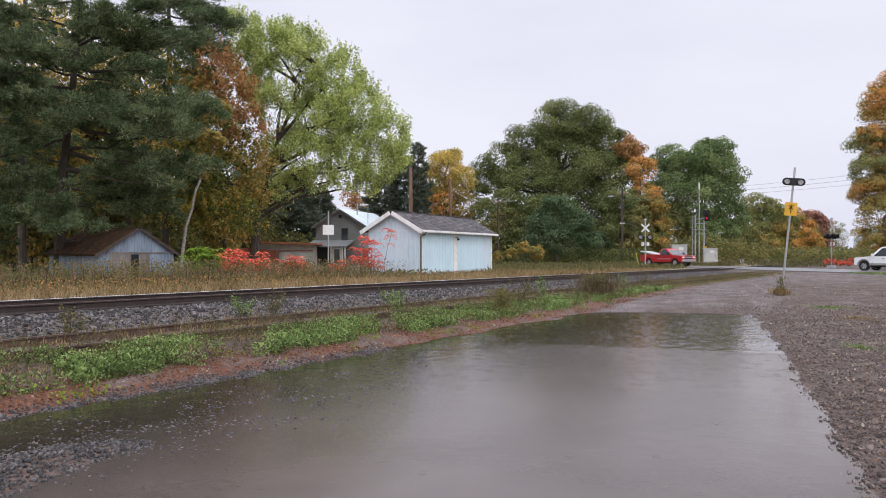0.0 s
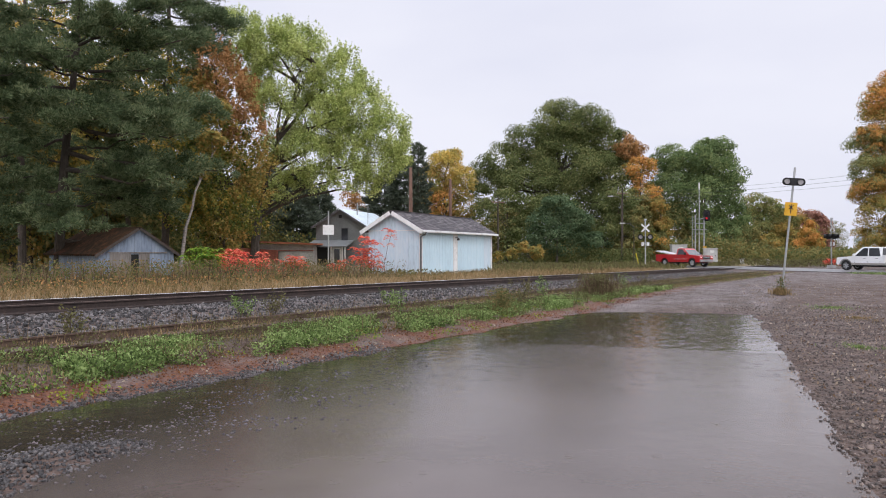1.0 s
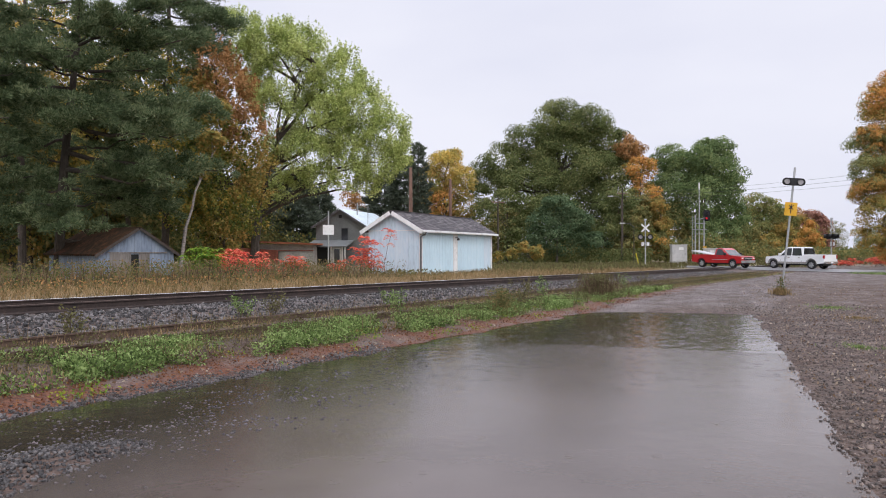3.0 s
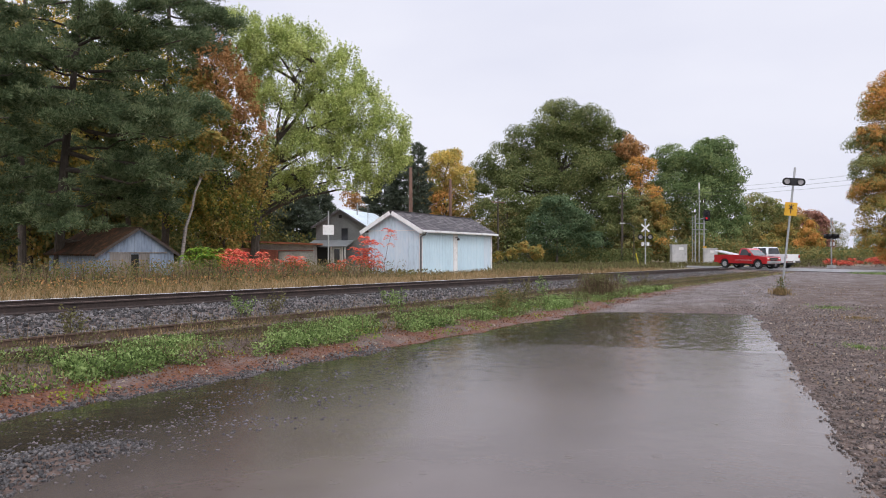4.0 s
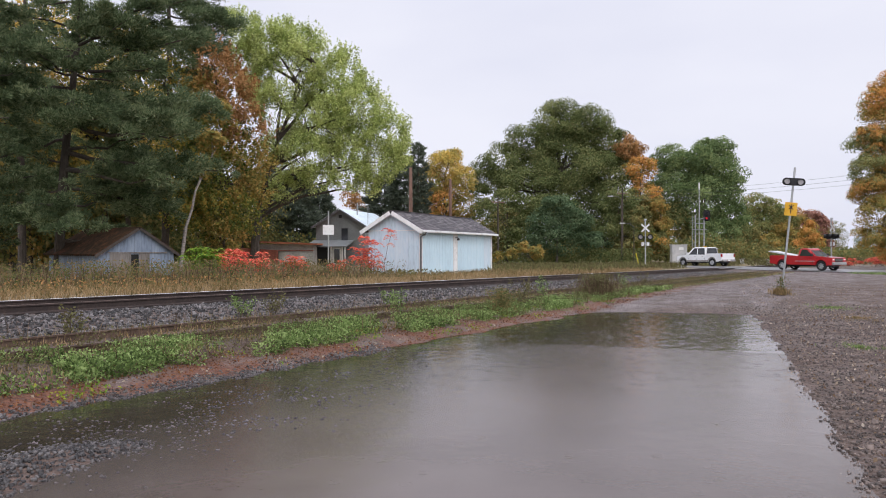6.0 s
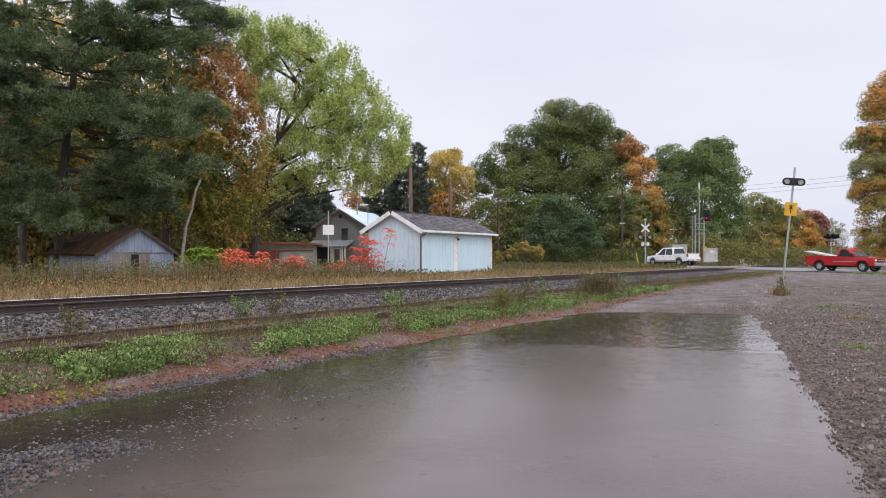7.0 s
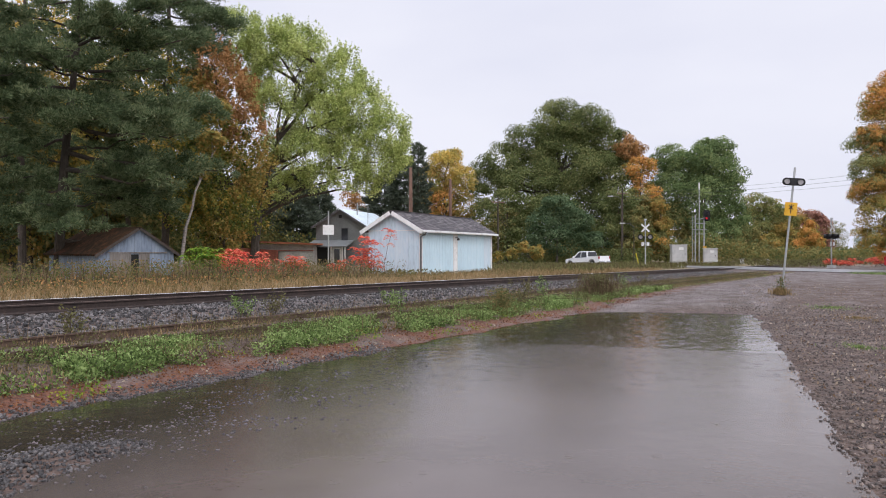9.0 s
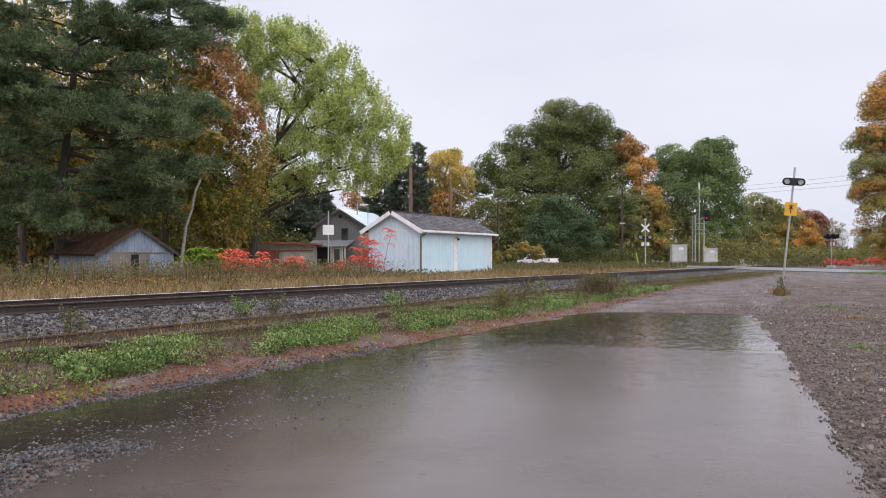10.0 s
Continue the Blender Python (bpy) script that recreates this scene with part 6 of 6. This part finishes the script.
def cabinet(x, y, w, d, h, rz, label):
    z = ground_z(x, y)
    th = thing("signal_cabinet", pose(x, y, z, 0, 0, rz), label, "equipment cabinet", "railway cabinets")
    part("plinth", boxed(-0.05, w + 0.05, -0.05, d + 0.05, -0.2, 0.12, 0.02), M["cabinet"], th)
    part("body", boxed(0, w, 0, d, 0.12, h, 0.03), M["cabinet"], th)
    part("roof", boxed(-0.1, w + 0.1, -0.1, d + 0.1, h, h + 0.1, 0.03), M["cabinet"], th)
    dr = part("door", boxed(0.12, w - 0.12, -0.035, -0.001, 0.25, h - 0.15, 0.012), M["cabinet"], th)
    part("handle", boxed(w - 0.32, w - 0.26, -0.075, -0.036, h * 0.5, h * 0.5 + 0.2, 0.01), M["black"], dr, "dark door handle")
    part("plate", boxed(w * 0.45, w * 0.75, -0.045, -0.036, h * 0.75, h * 0.9, 0.004), M["white_trim"], dr, "small white plate")
    for k in (0.1, w - 0.1):
        part("lifting_lug", boxed(k - 0.05, k + 0.05, d / 2 - 0.05, d / 2 + 0.05, h + 0.1, h + 0.2, 0.01), M["galv"], th)
    return th


cabinet(31.0, 94.0, 1.95, 2.2, 2.55, -10, "tall light grey railway equipment hut")
cabinet(34.2, 91.0, 1.65, 1.4, 2.0, -14, "smaller light grey railway equipment cabinet")
cabinet(39.8, 93.0, 0.45, 0.35, 0.6, -14, "small grey junction box beside the tracks")
cabinet(44.2, 95.0, 0.35, 0.3, 0.55, -14, "small pale marker box beside the tracks")


def signal_mast():
    x, y = 34.2, 92.6
    z = ground_z(x, y)
    th = thing("signal_mast", pose(x, y, z, 0, 0, -16), "galvanised railway signal mast with ladder and red light", "railway signal")
    part("mast", tube(bmesh.new(), [(0.55, 0, -0.1), (0.55, 0, 6.3)], 0.09, 10), M["galv"], th)
    part("mast", tube(bmesh.new(), [(-0.55, 0, -0.1), (-0.55, 0, 6.6)], 0.09, 10), M["galv"], th)
    aer = part("aerial_pole", tube(bmesh.new(), [(-0.05, 0.1, -0.1), (-0.05, 0.1, 7.0), (-0.05, 0.1, 10.4)], [0.09, 0.06, 0.045], 8), M["galv"], th)
    part("aerial", tube(bmesh.new(), [(-0.05, 0.1, 10.0), (-0.05, 0.1, 10.9)], 0.09, 8), M["white_trim"], aer)
    lad = part("ladder", boxed(-0.96, -0.9, -0.03, 0.03, 0, 6.6, 0.006), M["galv"], th)
    for k in range(20):
        part("rung", boxed(-0.9, -0.55, -0.015, 0.015, 0.3 + k * 0.31, 0.33 + k * 0.31), M["galv"], lad)
    for zz in (4.0, 5.4, 6.0):
        part("brace", boxed(-0.6, 0.75, -0.05, 0.05, zz, zz + 0.1, 0.01), M["galv"], th)
    part("platform", boxed(-0.9, 0.9, -0.35, 0.35, 4.6, 4.66, 0.01), M["galv"], th)
    part("lamp_box", boxed(0.42, 0.82, -0.3, 0.0, 1.9, 2.4, 0.03), M["yellow_sign"], th, "yellow number plate")
    head = part("signal_head", boxed(0.45, 1.3, -0.2, 0.1, 5.75, 7.2, 0.14), M["black"], th, "black signal head with hoods")
    for k, zz in enumerate((6.12, 6.8)):
        part("hood", tube(bmesh.new(), [(0.87, -0.2, zz), (0.87, -0.5, zz)], [0.2, 0.2], 14, False), M["black"], head)
        part("lens", tube(bmesh.new(), [(0.87, -0.24, zz), (0.87, -0.201, zz)], [0.13, 0.13], 14), M["lit"] if k == 0 else M["glass"], head, "lit red lens" if k == 0 else "")


signal_mast()

mk = thing("marker_post", pose(20.9, 74.0, ground_z(20.9, 74.0), 0, -14, 0), "leaning yellow marker post in the grass", "marker post")
part("post", tube(bmesh.new(), [(0, 0, -0.2), (0, 0, 1.55)], 0.05, 8), M["yellow_post"], mk)
part("cap", tube(bmesh.new(), [(0, 0, 1.55), (0, 0, 1.6)], [0.055, 0.03], 8), M["black"], mk)


def wire(p0, p1, sag, label):
    bm = bmesh.new()
    p0, p1 = Vector(p0), Vector(p1)
    pts = [p0.lerp(p1, k / 16) - Vector((0, 0, sag * 4 * (k / 16) * (1 - k / 16))) for k in range(17)]
    tube(bm, pts, 0.02, 4, False)
    tagged(part("overhead_wire", bm, M["cable"]), label, "overhead wire", "overhead wires")


for k in range(3):
    wire((26.6, 103, 10.2 - 0.5 * k), (75.5, 92.5, 14.6 - 0.75 * k), 0.8, "thin dark overhead wire above the road")
utility_pole(75.5, 92.5, 15.6, 1.2, 10, "roadside utility pole beyond the maple", 0.2)


# ---- loose stones, litter and low growth on the lane ----
def right_bank(r, n):
    y = 3.0 + 16 * r.uniform(0, 1, n) ** 1.9
    x = 2.2 + 0.385 * (y - 4.74) + np.abs(r.normal(0, 1.0, n)) * (1.0 + 0.25 * y)
    k = (puddle(x, y) < r.normal(0.0, 0.12, n)) & (x < 0.66 * y + 1.5)
    x, y = x[k], y[k]
    return np.stack([x, y, land(x, y) + 0.004], -1)


def left_shoal(r, n):
    s = r.uniform(-1, 9, n)
    p = np.where(r.uniform(0, 1, n) < 0.7, r.normal(5.4, 0.6, n), r.normal(7.15, 0.16, n))
    x, y = plan(p, s)
    z = land(x, y)
    k = z > -0.03
    return np.stack([x[k], y[k], z[k] + 0.004], -1)


def stray(r, n):
    s, p = r.triangular(0.5, 3.5, 8.5, n), r.normal(5.7, 0.55, n)
    x, y = plan(p, s)
    k = (wave(x, y, 0.9, 41) > -0.12) & (land(x, y) < 0.0)
    return np.stack([x[k], y[k], np.full(k.sum(), -0.006)], -1)


def lane_gravel(r, n):
    y = 17 + 26 * r.uniform(0, 1, n)
    x = y * r.uniform(0.1, 0.5, n)
    p, s = ps(x, y)
    k = (p < 7.6) & (puddle(x, y) < 0)
    x, y = x[k], y[k]
    return np.stack([x, y, land(x, y) + 0.004], -1)


stones("bank_gravel", 30000, right_bank, 0.019, M["pebble"], 91, "dark wet gravel beside the puddle")
stones("shoal_gravel", 21000, left_shoal, 0.021, M["shoal_stone"], 92, "grey gravel breaking the puddle's surface")
stones("stray_stones", 2600, stray, 0.02, M["shoal_stone"], 103, "single stones breaking the puddle's surface")
stones("bank_stones", 900, right_bank, 0.042, M["pebble"], 111, "larger loose stones on the bank")
stones("lane_gravel", 9000, lane_gravel, 0.02, M["lane_stone"], 93, "coarse grey gravel on the lane")


def litter_places(r, n):
    y = 4 + 26 * r.uniform(0, 1, n)
    x = 2.9 + 0.385 * (y - 4.74) + r.uniform(0, 1, n) * 0.4 * y
    k = puddle(x, y) < -0.1
    a = np.stack([x[k], y[k], land(x[k], y[k]) + 0.02], -1)
    s, p = r.uniform(0, 40, n // 2), r.uniform(7.3, 8.6, n // 2)
    return np.concatenate([a, lie(r, p, s, 0.02)])


leafy("fallen_leaves", 3400, litter_places, M["fallen"], 0.026, 94, "scattered fallen autumn leaves", "leaf litter", tall=0.01, up=0.0)


def patch(cx, cy, rad):
    def fn(r, n):
        a, d = r.uniform(0, math.tau, n), rad * np.abs(r.normal(0, 0.5, n))
        x, y = cx + d * np.cos(a), cy + d * np.sin(a) * 1.9
        return np.stack([x, y, land(x, y)], -1)
    return fn


tufts("post_weeds", 700, patch(11.1, 22.9, 0.24), M["straw"], 0.26, 0.012, 95, "dry weeds round the post's foot", "weeds")
leafy("post_weeds", 220, patch(11.15, 22.95, 0.2), M["field_weed"], 0.04, 96, "dry weeds round the post's foot", "weeds", tall=0.6)
tufts("grass_tuft", 260, patch(6.6, 11.0, 0.28), M["weed"], 0.06, 0.006, 97, "small green grass patch on the gravel", "grass")
tufts("grass_tuft", 500, patch(9.2, 15.4, 0.7), M["straw"], 0.05, 0.006, 112, "thin dry grass on the gravel", "grass")
tufts("grass_tuft", 400, patch(10.2, 18.3, 0.5), M["weed"], 0.07, 0.008, 98, "small green grass patch on the gravel", "grass")
leafy("brown_brush", 5200, patch(5.0, 22.4, 0.85), M["brush"], 0.03, 113, "brown leafless brush beside the lane", "brush", tall=0.75)
tufts("brown_brush", 900, patch(5.0, 22.4, 0.8), M["stalk"], 0.8, 0.006, 114, "brown leafless brush beside the lane", "brush", 0.3)
leafy("verge_brush", 2600, patch(1.4, 16.6, 0.5), M["field_weed"], 0.026, 115, "olive weeds standing over the siding", "weeds", tall=0.6)
tufts("road_verge_grass", 5000, lambda r, n: (lambda x, y: np.stack([x, y, land(x, y)], -1))(r.uniform(29.5, 38, n), r.uniform(45, 51, n)), M["weed"], 0.16, 0.02, 100, "green grass before the road", "grass")

# ---- pickup trucks ----
def arc(cx, cz, r, a0, a1, n=10):
    return [(cx + r * math.cos(radians(a0 + (a1 - a0) * k / n)), cz + r * math.sin(radians(a0 + (a1 - a0) * k / n))) for k in range(n + 1)]


def bevelled(bm, off, seg=2):
    es = [e for e in bm.edges if e.is_manifold and e.calc_face_angle(0) > 0.35]
    bmesh.ops.bevel(bm, geom=es, offset=off, segments=seg, affect="EDGES", clamp_overlap=True)
    return bm


def pickup(name, label, d, paint, trim):
    """A pickup in its own space: +x ahead, wheels on z = 0. d holds its lengths."""
    th = thing(name, pose(0, 0, 0), label, "pickup truck")
    W, f, r, nose, tail = d["half"], d["front"], d["rear"], d["nose"], d["tail"]
    wr, ar = 0.39, 0.45
    zb, belt, hood, bed = 0.45, 1.12, 1.13, d["bed"]
    ca, cb = d["cab_front"], d["cab_back"]
    prof = [(tail, zb + 0.1), (r - ar, zb)] + arc(r, 0.42, ar, 176, 4) + [(f - ar, zb)] + arc(f, 0.42, ar, 176, 4) + [(nose - 0.04, zb), (nose, 0.62), (nose, 0.98), (nose - 0.1, 1.06), (ca + 0.2, hood + 0.02), (ca, belt + 0.04), (cb, belt + 0.04), (cb - 0.02, 0.9), (tail, 0.9)]
    bm = prism(bmesh.new(), prof, -W, W, (0.75, 0.1))
    body = part("body", bevelled(bm, 0.05, 3), paint, th)
    # cab
    rz = d["roof"]
    prof = [(ca + 0.12, belt), (ca - 0.62, rz - 0.05), (ca - 0.85, rz), (cb + 0.35, rz), (cb + 0.08, rz - 0.06), (cb, belt)]
    bm = prism(bmesh.new(), prof, -W * 0.955, W * 0.955, (belt, 0.27))
    cab = part("cab", bevelled(bm, 0.05, 3), paint, th)
    slope = lambda z: W * 0.955 * (1 - 0.27 * (z - belt))
    zt, z0 = rz - 0.1, belt + 0.05
    spans = d["panes"]
    for sgn in (-1, 1):
        for a0, a1, b0, b1 in spans:
            bm = bmesh.new()
            o, y0, y1 = sgn * 0.008, sgn * slope(z0), sgn * slope(zt)
            v = [bm.verts.new(c) for c in ((a0, y0 + o, z0), (a1, y0 + o, z0), (b1, y1 + o, zt), (b0, y1 + o, zt))]
            u = [bm.verts.new((c.co.x, c.co.y - sgn * 0.03, c.co.z)) for c in v]
            bm.faces.new(v)
            bm.faces.new(u[::-1])
            for k in range(4):
                bm.faces.new((v[k], v[(k + 1) % 4], u[(k + 1) % 4], u[k]))
            bmesh.ops.recalc_face_normals(bm, faces=bm.faces[:])
            part("side_window", bm, M["glass"], cab, "dark side window")
        for x in d["door_lines"]:
            part("door_seam", boxed(x - 0.008, x + 0.008, sgn * W - 0.03, sgn * W + 0.002, 0.55, 0.8), M["black"], body)
        for x in d["handles"]:
            part("door_handle", boxed(x, x + 0.2, min(sgn * W * 0.985, sgn * W * 0.985 + sgn * 0.02), max(sgn * W * 0.985, sgn * W * 0.985 + sgn * 0.02), 0.98, 1.02, 0.006), M["chrome"] if d["fancy"] else M["plastic"], body)
        m = part("mirror", boxed(ca - 0.28, ca - 0.12, min(sgn * (W + 0.02), sgn * (W + 0.24)), max(sgn * (W + 0.02), sgn * (W + 0.24)), 1.14, 1.38, 0.03), paint if d["fancy"] else M["black"], cab)
        part("sill_trim", boxed(r + ar + 0.03, f - ar - 0.03, min(sgn * W, sgn * (W + 0.025)), max(sgn * W, sgn * (W + 0.025)), 0.46, 0.62, 0.01), trim, body)
        if not d["fancy"]:
            part("side_strip", boxed(cb - 0.2, f - ar - 0.06, min(sgn * W, sgn * (W + 0.012)), max(sgn * W, sgn * (W + 0.012)), 0.73, 0.775, 0.004), M["alloy"], body, "thin silver rubbing strip")
        # bed side
        bm = prism(bmesh.new(), [(tail, 0.88), (cb - 0.03, 0.88), (cb - 0.03, bed), (tail, bed)], sgn * (W - 0.09), sgn * (W - 0.005))
        part("bed_side", bevelled(bm, 0.02), paint, th)
        for cx_ in (f, r):
            bm = bmesh.new()
            ring = arc(cx_, 0.42, ar + 0.005, 180, 0, 14)
            outer = arc(cx_, 0.42, ar + 0.07, 180, 0, 14)
            for k in range(14):
                v = [bm.verts.new((q[0], sgn * (W + 0.012), q[1])) for q in (ring[k], ring[k + 1], outer[k + 1], outer[k])]
                bm.faces.new(v)
            part("arch_lip", bm, trim, body)
        part("tail_lamp", boxed(tail - 0.02, tail + 0.1, min(sgn * (W - 0.17), sgn * (W + 0.004)), max(sgn * (W - 0.17), sgn * (W + 0.004)), 0.92, bed - 0.05, 0.02), M["tail"], th, "red tail lamp")
        part("headlight", boxed(nose - 0.14, nose + 0.012, min(sgn * (W - 0.36), sgn * (W - 0.06)), max(sgn * (W - 0.36), sgn * (W - 0.06)), 0.83, 0.97, 0.03), M["beam"] if d["lights"] else M["clear_lens"], th, "lit headlight" if d["lights"] else "")
    part("tailgate", boxed(tail - 0.01, tail + 0.06, -W + 0.17, W - 0.17, 0.7, bed, 0.02), paint, th)
    part("bed_front", boxed(cb - 0.08, cb - 0.04, -W + 0.1, W - 0.1, 0.88, bed, 0.01), paint, th)
    part("bed_floor", boxed(tail + 0.06, cb - 0.08, -W + 0.1, W - 0.1, 0.89, 0.92), M["black"], th)
    part("rear_bumper", boxed(tail - 0.14, tail + 0.02, -W + 0.03, W - 0.03, 0.5, 0.68, 0.03), M["chrome"], th)
    part("front_bumper", boxed(nose - 0.1, nose + 0.1, -W + 0.02, W - 0.02, 0.48, 0.7, 0.04), M["chrome"] if d["fancy"] else M["galv"], th)
    g = part("grille", boxed(nose - 0.05, nose + 0.025, -W + 0.44, W - 0.44, 0.72, 1.0, 0.02), M["black"], th)
    part("grille_bar", boxed(nose + 0.02, nose + 0.045, -W + 0.44, W - 0.44, 0.84, 0.89, 0.01), M["chrome"], g)
    part("plate", boxed(tail - 0.155, tail - 0.142, -0.15, 0.15, 0.54, 0.66), M["white_trim"], th, "blank number plate")
    # screens
    for x0, x1, lab in ((ca + 0.1, ca - 0.58, "windscreen"), (cb + 0.012, cb + 0.07, "rear_window")):
        bm = bmesh.new()
        o = 0.012 if lab == "windscreen" else -0.012
        za, zc = belt + 0.05, rz - 0.1
        ya, yc = slope(za) - 0.08, slope(zc) - 0.1
        v = [bm.verts.new(c) for c in ((x0 + o, -ya, za), (x0 + o, ya, za), (x1 + o, yc, zc), (x1 + o, -yc, zc))]
        u = [bm.verts.new((c.co.x - 2 * o, c.co.y, c.co.z - 0.01)) for c in v]
        bm.faces.new(v)
        bm.faces.new(u[::-1])
        for k in range(4):
            bm.faces.new((v[k], v[(k + 1) % 4], u[(k + 1) % 4], u[k]))
        bmesh.ops.recalc_face_normals(bm, faces=bm.faces[:])
        part(lab, bm, M["screen"] if lab == "windscreen" else M["glass"], cab, "wet glass")
    part("underbody", boxed(tail + 0.3, nose - 0.3, -W + 0.3, W - 0.3, 0.32, 0.6, 0.05), M["black"], th)
    wheels = []
    for x in (f, r):
        for sgn in (-1, 1):
            wh = new("wheel")
            wh.parent = th
            wh.matrix_basis = pose(x, sgn * (W - 0.15), wr)
            bm = bmesh.new()
            prof = [(0.245, -0.12), (0.36, -0.13), (0.39, -0.1), (0.39, 0.1), (0.36, 0.13), (0.245, 0.12)]
            rings = [[bm.verts.new((q * math.cos(k * math.tau / 28), y, q * math.sin(k * math.tau / 28))) for q, y in prof] for k in range(28)]
            for k in range(28):
                a, b = rings[k], rings[(k + 1) % 28]
                for j in range(len(prof)):
                    bm.faces.new((a[j], a[(j + 1) % 6], b[(j + 1) % 6], b[j]))
            bmesh.ops.recalc_face_normals(bm, faces=bm.faces[:])
            part("tyre", bm, M["rubber"], wh, "black tyre")
            bm = bmesh.new()
            tube(bm, [(0, -0.06, 0), (0, 0.06, 0)], 0.11, 12)
            for k in range(6):
                box(bm, 0.08, 0.25, -0.03 + sgn * 0.06, 0.03 + sgn * 0.06, -0.045, 0.045, 0, pose(0, 0, 0, 0, k * 60, 0))
            tube(bm, [(0, -0.11, 0), (0, 0.11, 0)], 0.245, 24, False)
            part("rim", bm, M["alloy"], wh)
            part("brake_disc", tube(bmesh.new(), [(0, -0.02, 0), (0, 0.02, 0)], 0.2, 16), M["black"], wh)
            wheels.append((wh, pose(x, sgn * (W - 0.15), wr)))
    return th, wheels


RED = dict(half=0.97, front=1.72, rear=-1.66, nose=2.62, tail=-2.78, bed=1.2, cab_front=1.22, cab_back=-0.28, roof=1.8,
           panes=[(-0.12, 1.04, 0.02, 0.44)], door_lines=[1.05, -0.1], handles=[0.0], fancy=False, lights=True)
WHITE = dict(half=1.0, front=1.86, rear=-1.72, nose=2.62, tail=-2.84, bed=1.27, cab_front=1.32, cab_back=-0.98, roof=1.92,
             panes=[(0.13, 1.14, 0.16, 0.52), (-0.86, 0.05, -0.68, 0.08)], door_lines=[1.15, 0.13, -0.85], handles=[0.25, -0.7], fancy=True, lights=False)
red_truck, red_wheels = pickup("red_pickup_truck", "wet red single-cab pickup truck on the road", RED, M["red_paint"], M["red_paint"])
white_truck, white_wheels = pickup("white_pickup_truck", "wet white crew-cab pickup truck on the road", WHITE, M["white_paint"], M["tan_trim"])

# pale sheets carried in the red truck's bed
load = thing("sheet_stack", pose(0, 0, 0), "pale panels leaning in a pickup bed", "panels")
for k in range(2):
    part("panel", boxed(-1.15, 1.15, -0.6, 0.6, -0.012, 0.012, 0.004, pose(-1.95, 0.1 * k - 0.15, 1.33 + 0.05 * k, 0, 10, 0)), M["cabinet"], load)


def smooth_at(rows, t):
    """A smooth value between rows (time, value)."""
    ts, vs = [q[0] for q in rows], [q[1] for q in rows]
    i = max(0, min(len(ts) - 2, sum(1 for q in ts if q <= t) - 1))
    def slope_(k):
        a, b = max(0, k - 1), min(len(ts) - 1, k + 1)
        return (vs[b] - vs[a]) / (ts[b] - ts[a])
    h = ts[i + 1] - ts[i]
    u = (t - ts[i]) / h
    return (vs[i] * (1 + 2 * u) * (1 - u) ** 2 + vs[i + 1] * u * u * (3 - 2 * u)
            + h * slope_(i) * u * (1 - u) ** 2 - h * slope_(i + 1) * u * u * (1 - u))


# distance along the road from the crossing, by time
WHITE_RUN = [(0, -17.35), (0.5, -16.75), (1, -15.9), (1.5, -14.6), (2, -13.0), (2.5, -11.1), (4, -5.9), (4.5, -4.25), (5, -2.65), (5.5, -1.05), (7, 5.0), (7.5, 7.8), (8, 11.0), (8.5, 14.45), (9, 18.0), (9.5, 22.1), (10, 26.4)]
RED_RUN = [(0, 2.55), (0.5, 1.5), (1, 0.45), (1.5, -0.6), (2, -1.7), (2.5, -2.8), (4, -6.6), (4.5, -7.9), (5, -9.3), (5.5, -10.7), (7, -15.5), (7.5, -17.1), (8.5, -20.1), (9, -21.6), (10, -24.7)]


def drive(run, off, ahead, t):
    a = smooth_at(run, t)
    x, y, z, h = road_at(a, off)
    x1, y1, z1, _ = road_at(a + 1.7, off)
    x2, y2, z2, _ = road_at(a - 1.7, off)
    d = (Vector((x1 - x2, y1 - y2, z1 - z2)) * ahead).normalized()
    side = Vector((0, 0, 1)).cross(d).normalized()
    up = d.cross(side)
    m = Matrix((d, side, up)).transposed().to_4x4()
    return Matrix.Translation((x, y, (z1 + z2) / 2 + 0.03)) @ m


def motions():
    for truck, wheels, run, off, ahead in ((white_truck, white_wheels, WHITE_RUN, 0.0, 1), (red_truck, red_wheels, RED_RUN, 3.4, -1)):
        rows = [(k / 5, drive(run, off, ahead, k / 5)) for k in range(51)]
        walk(truck, rows)
        if truck == red_truck:
            walk(load, rows)
        start = smooth_at(run, 0)
        for wheel, rest in wheels:
            spin = []
            for k in range(151):
                gone = (smooth_at(run, k / 15) - start) * ahead
                spin.append((k / 15, rest @ Matrix.Rotation(gone / 0.39, 4, "Y")))
            walk(wheel, spin)


motions()
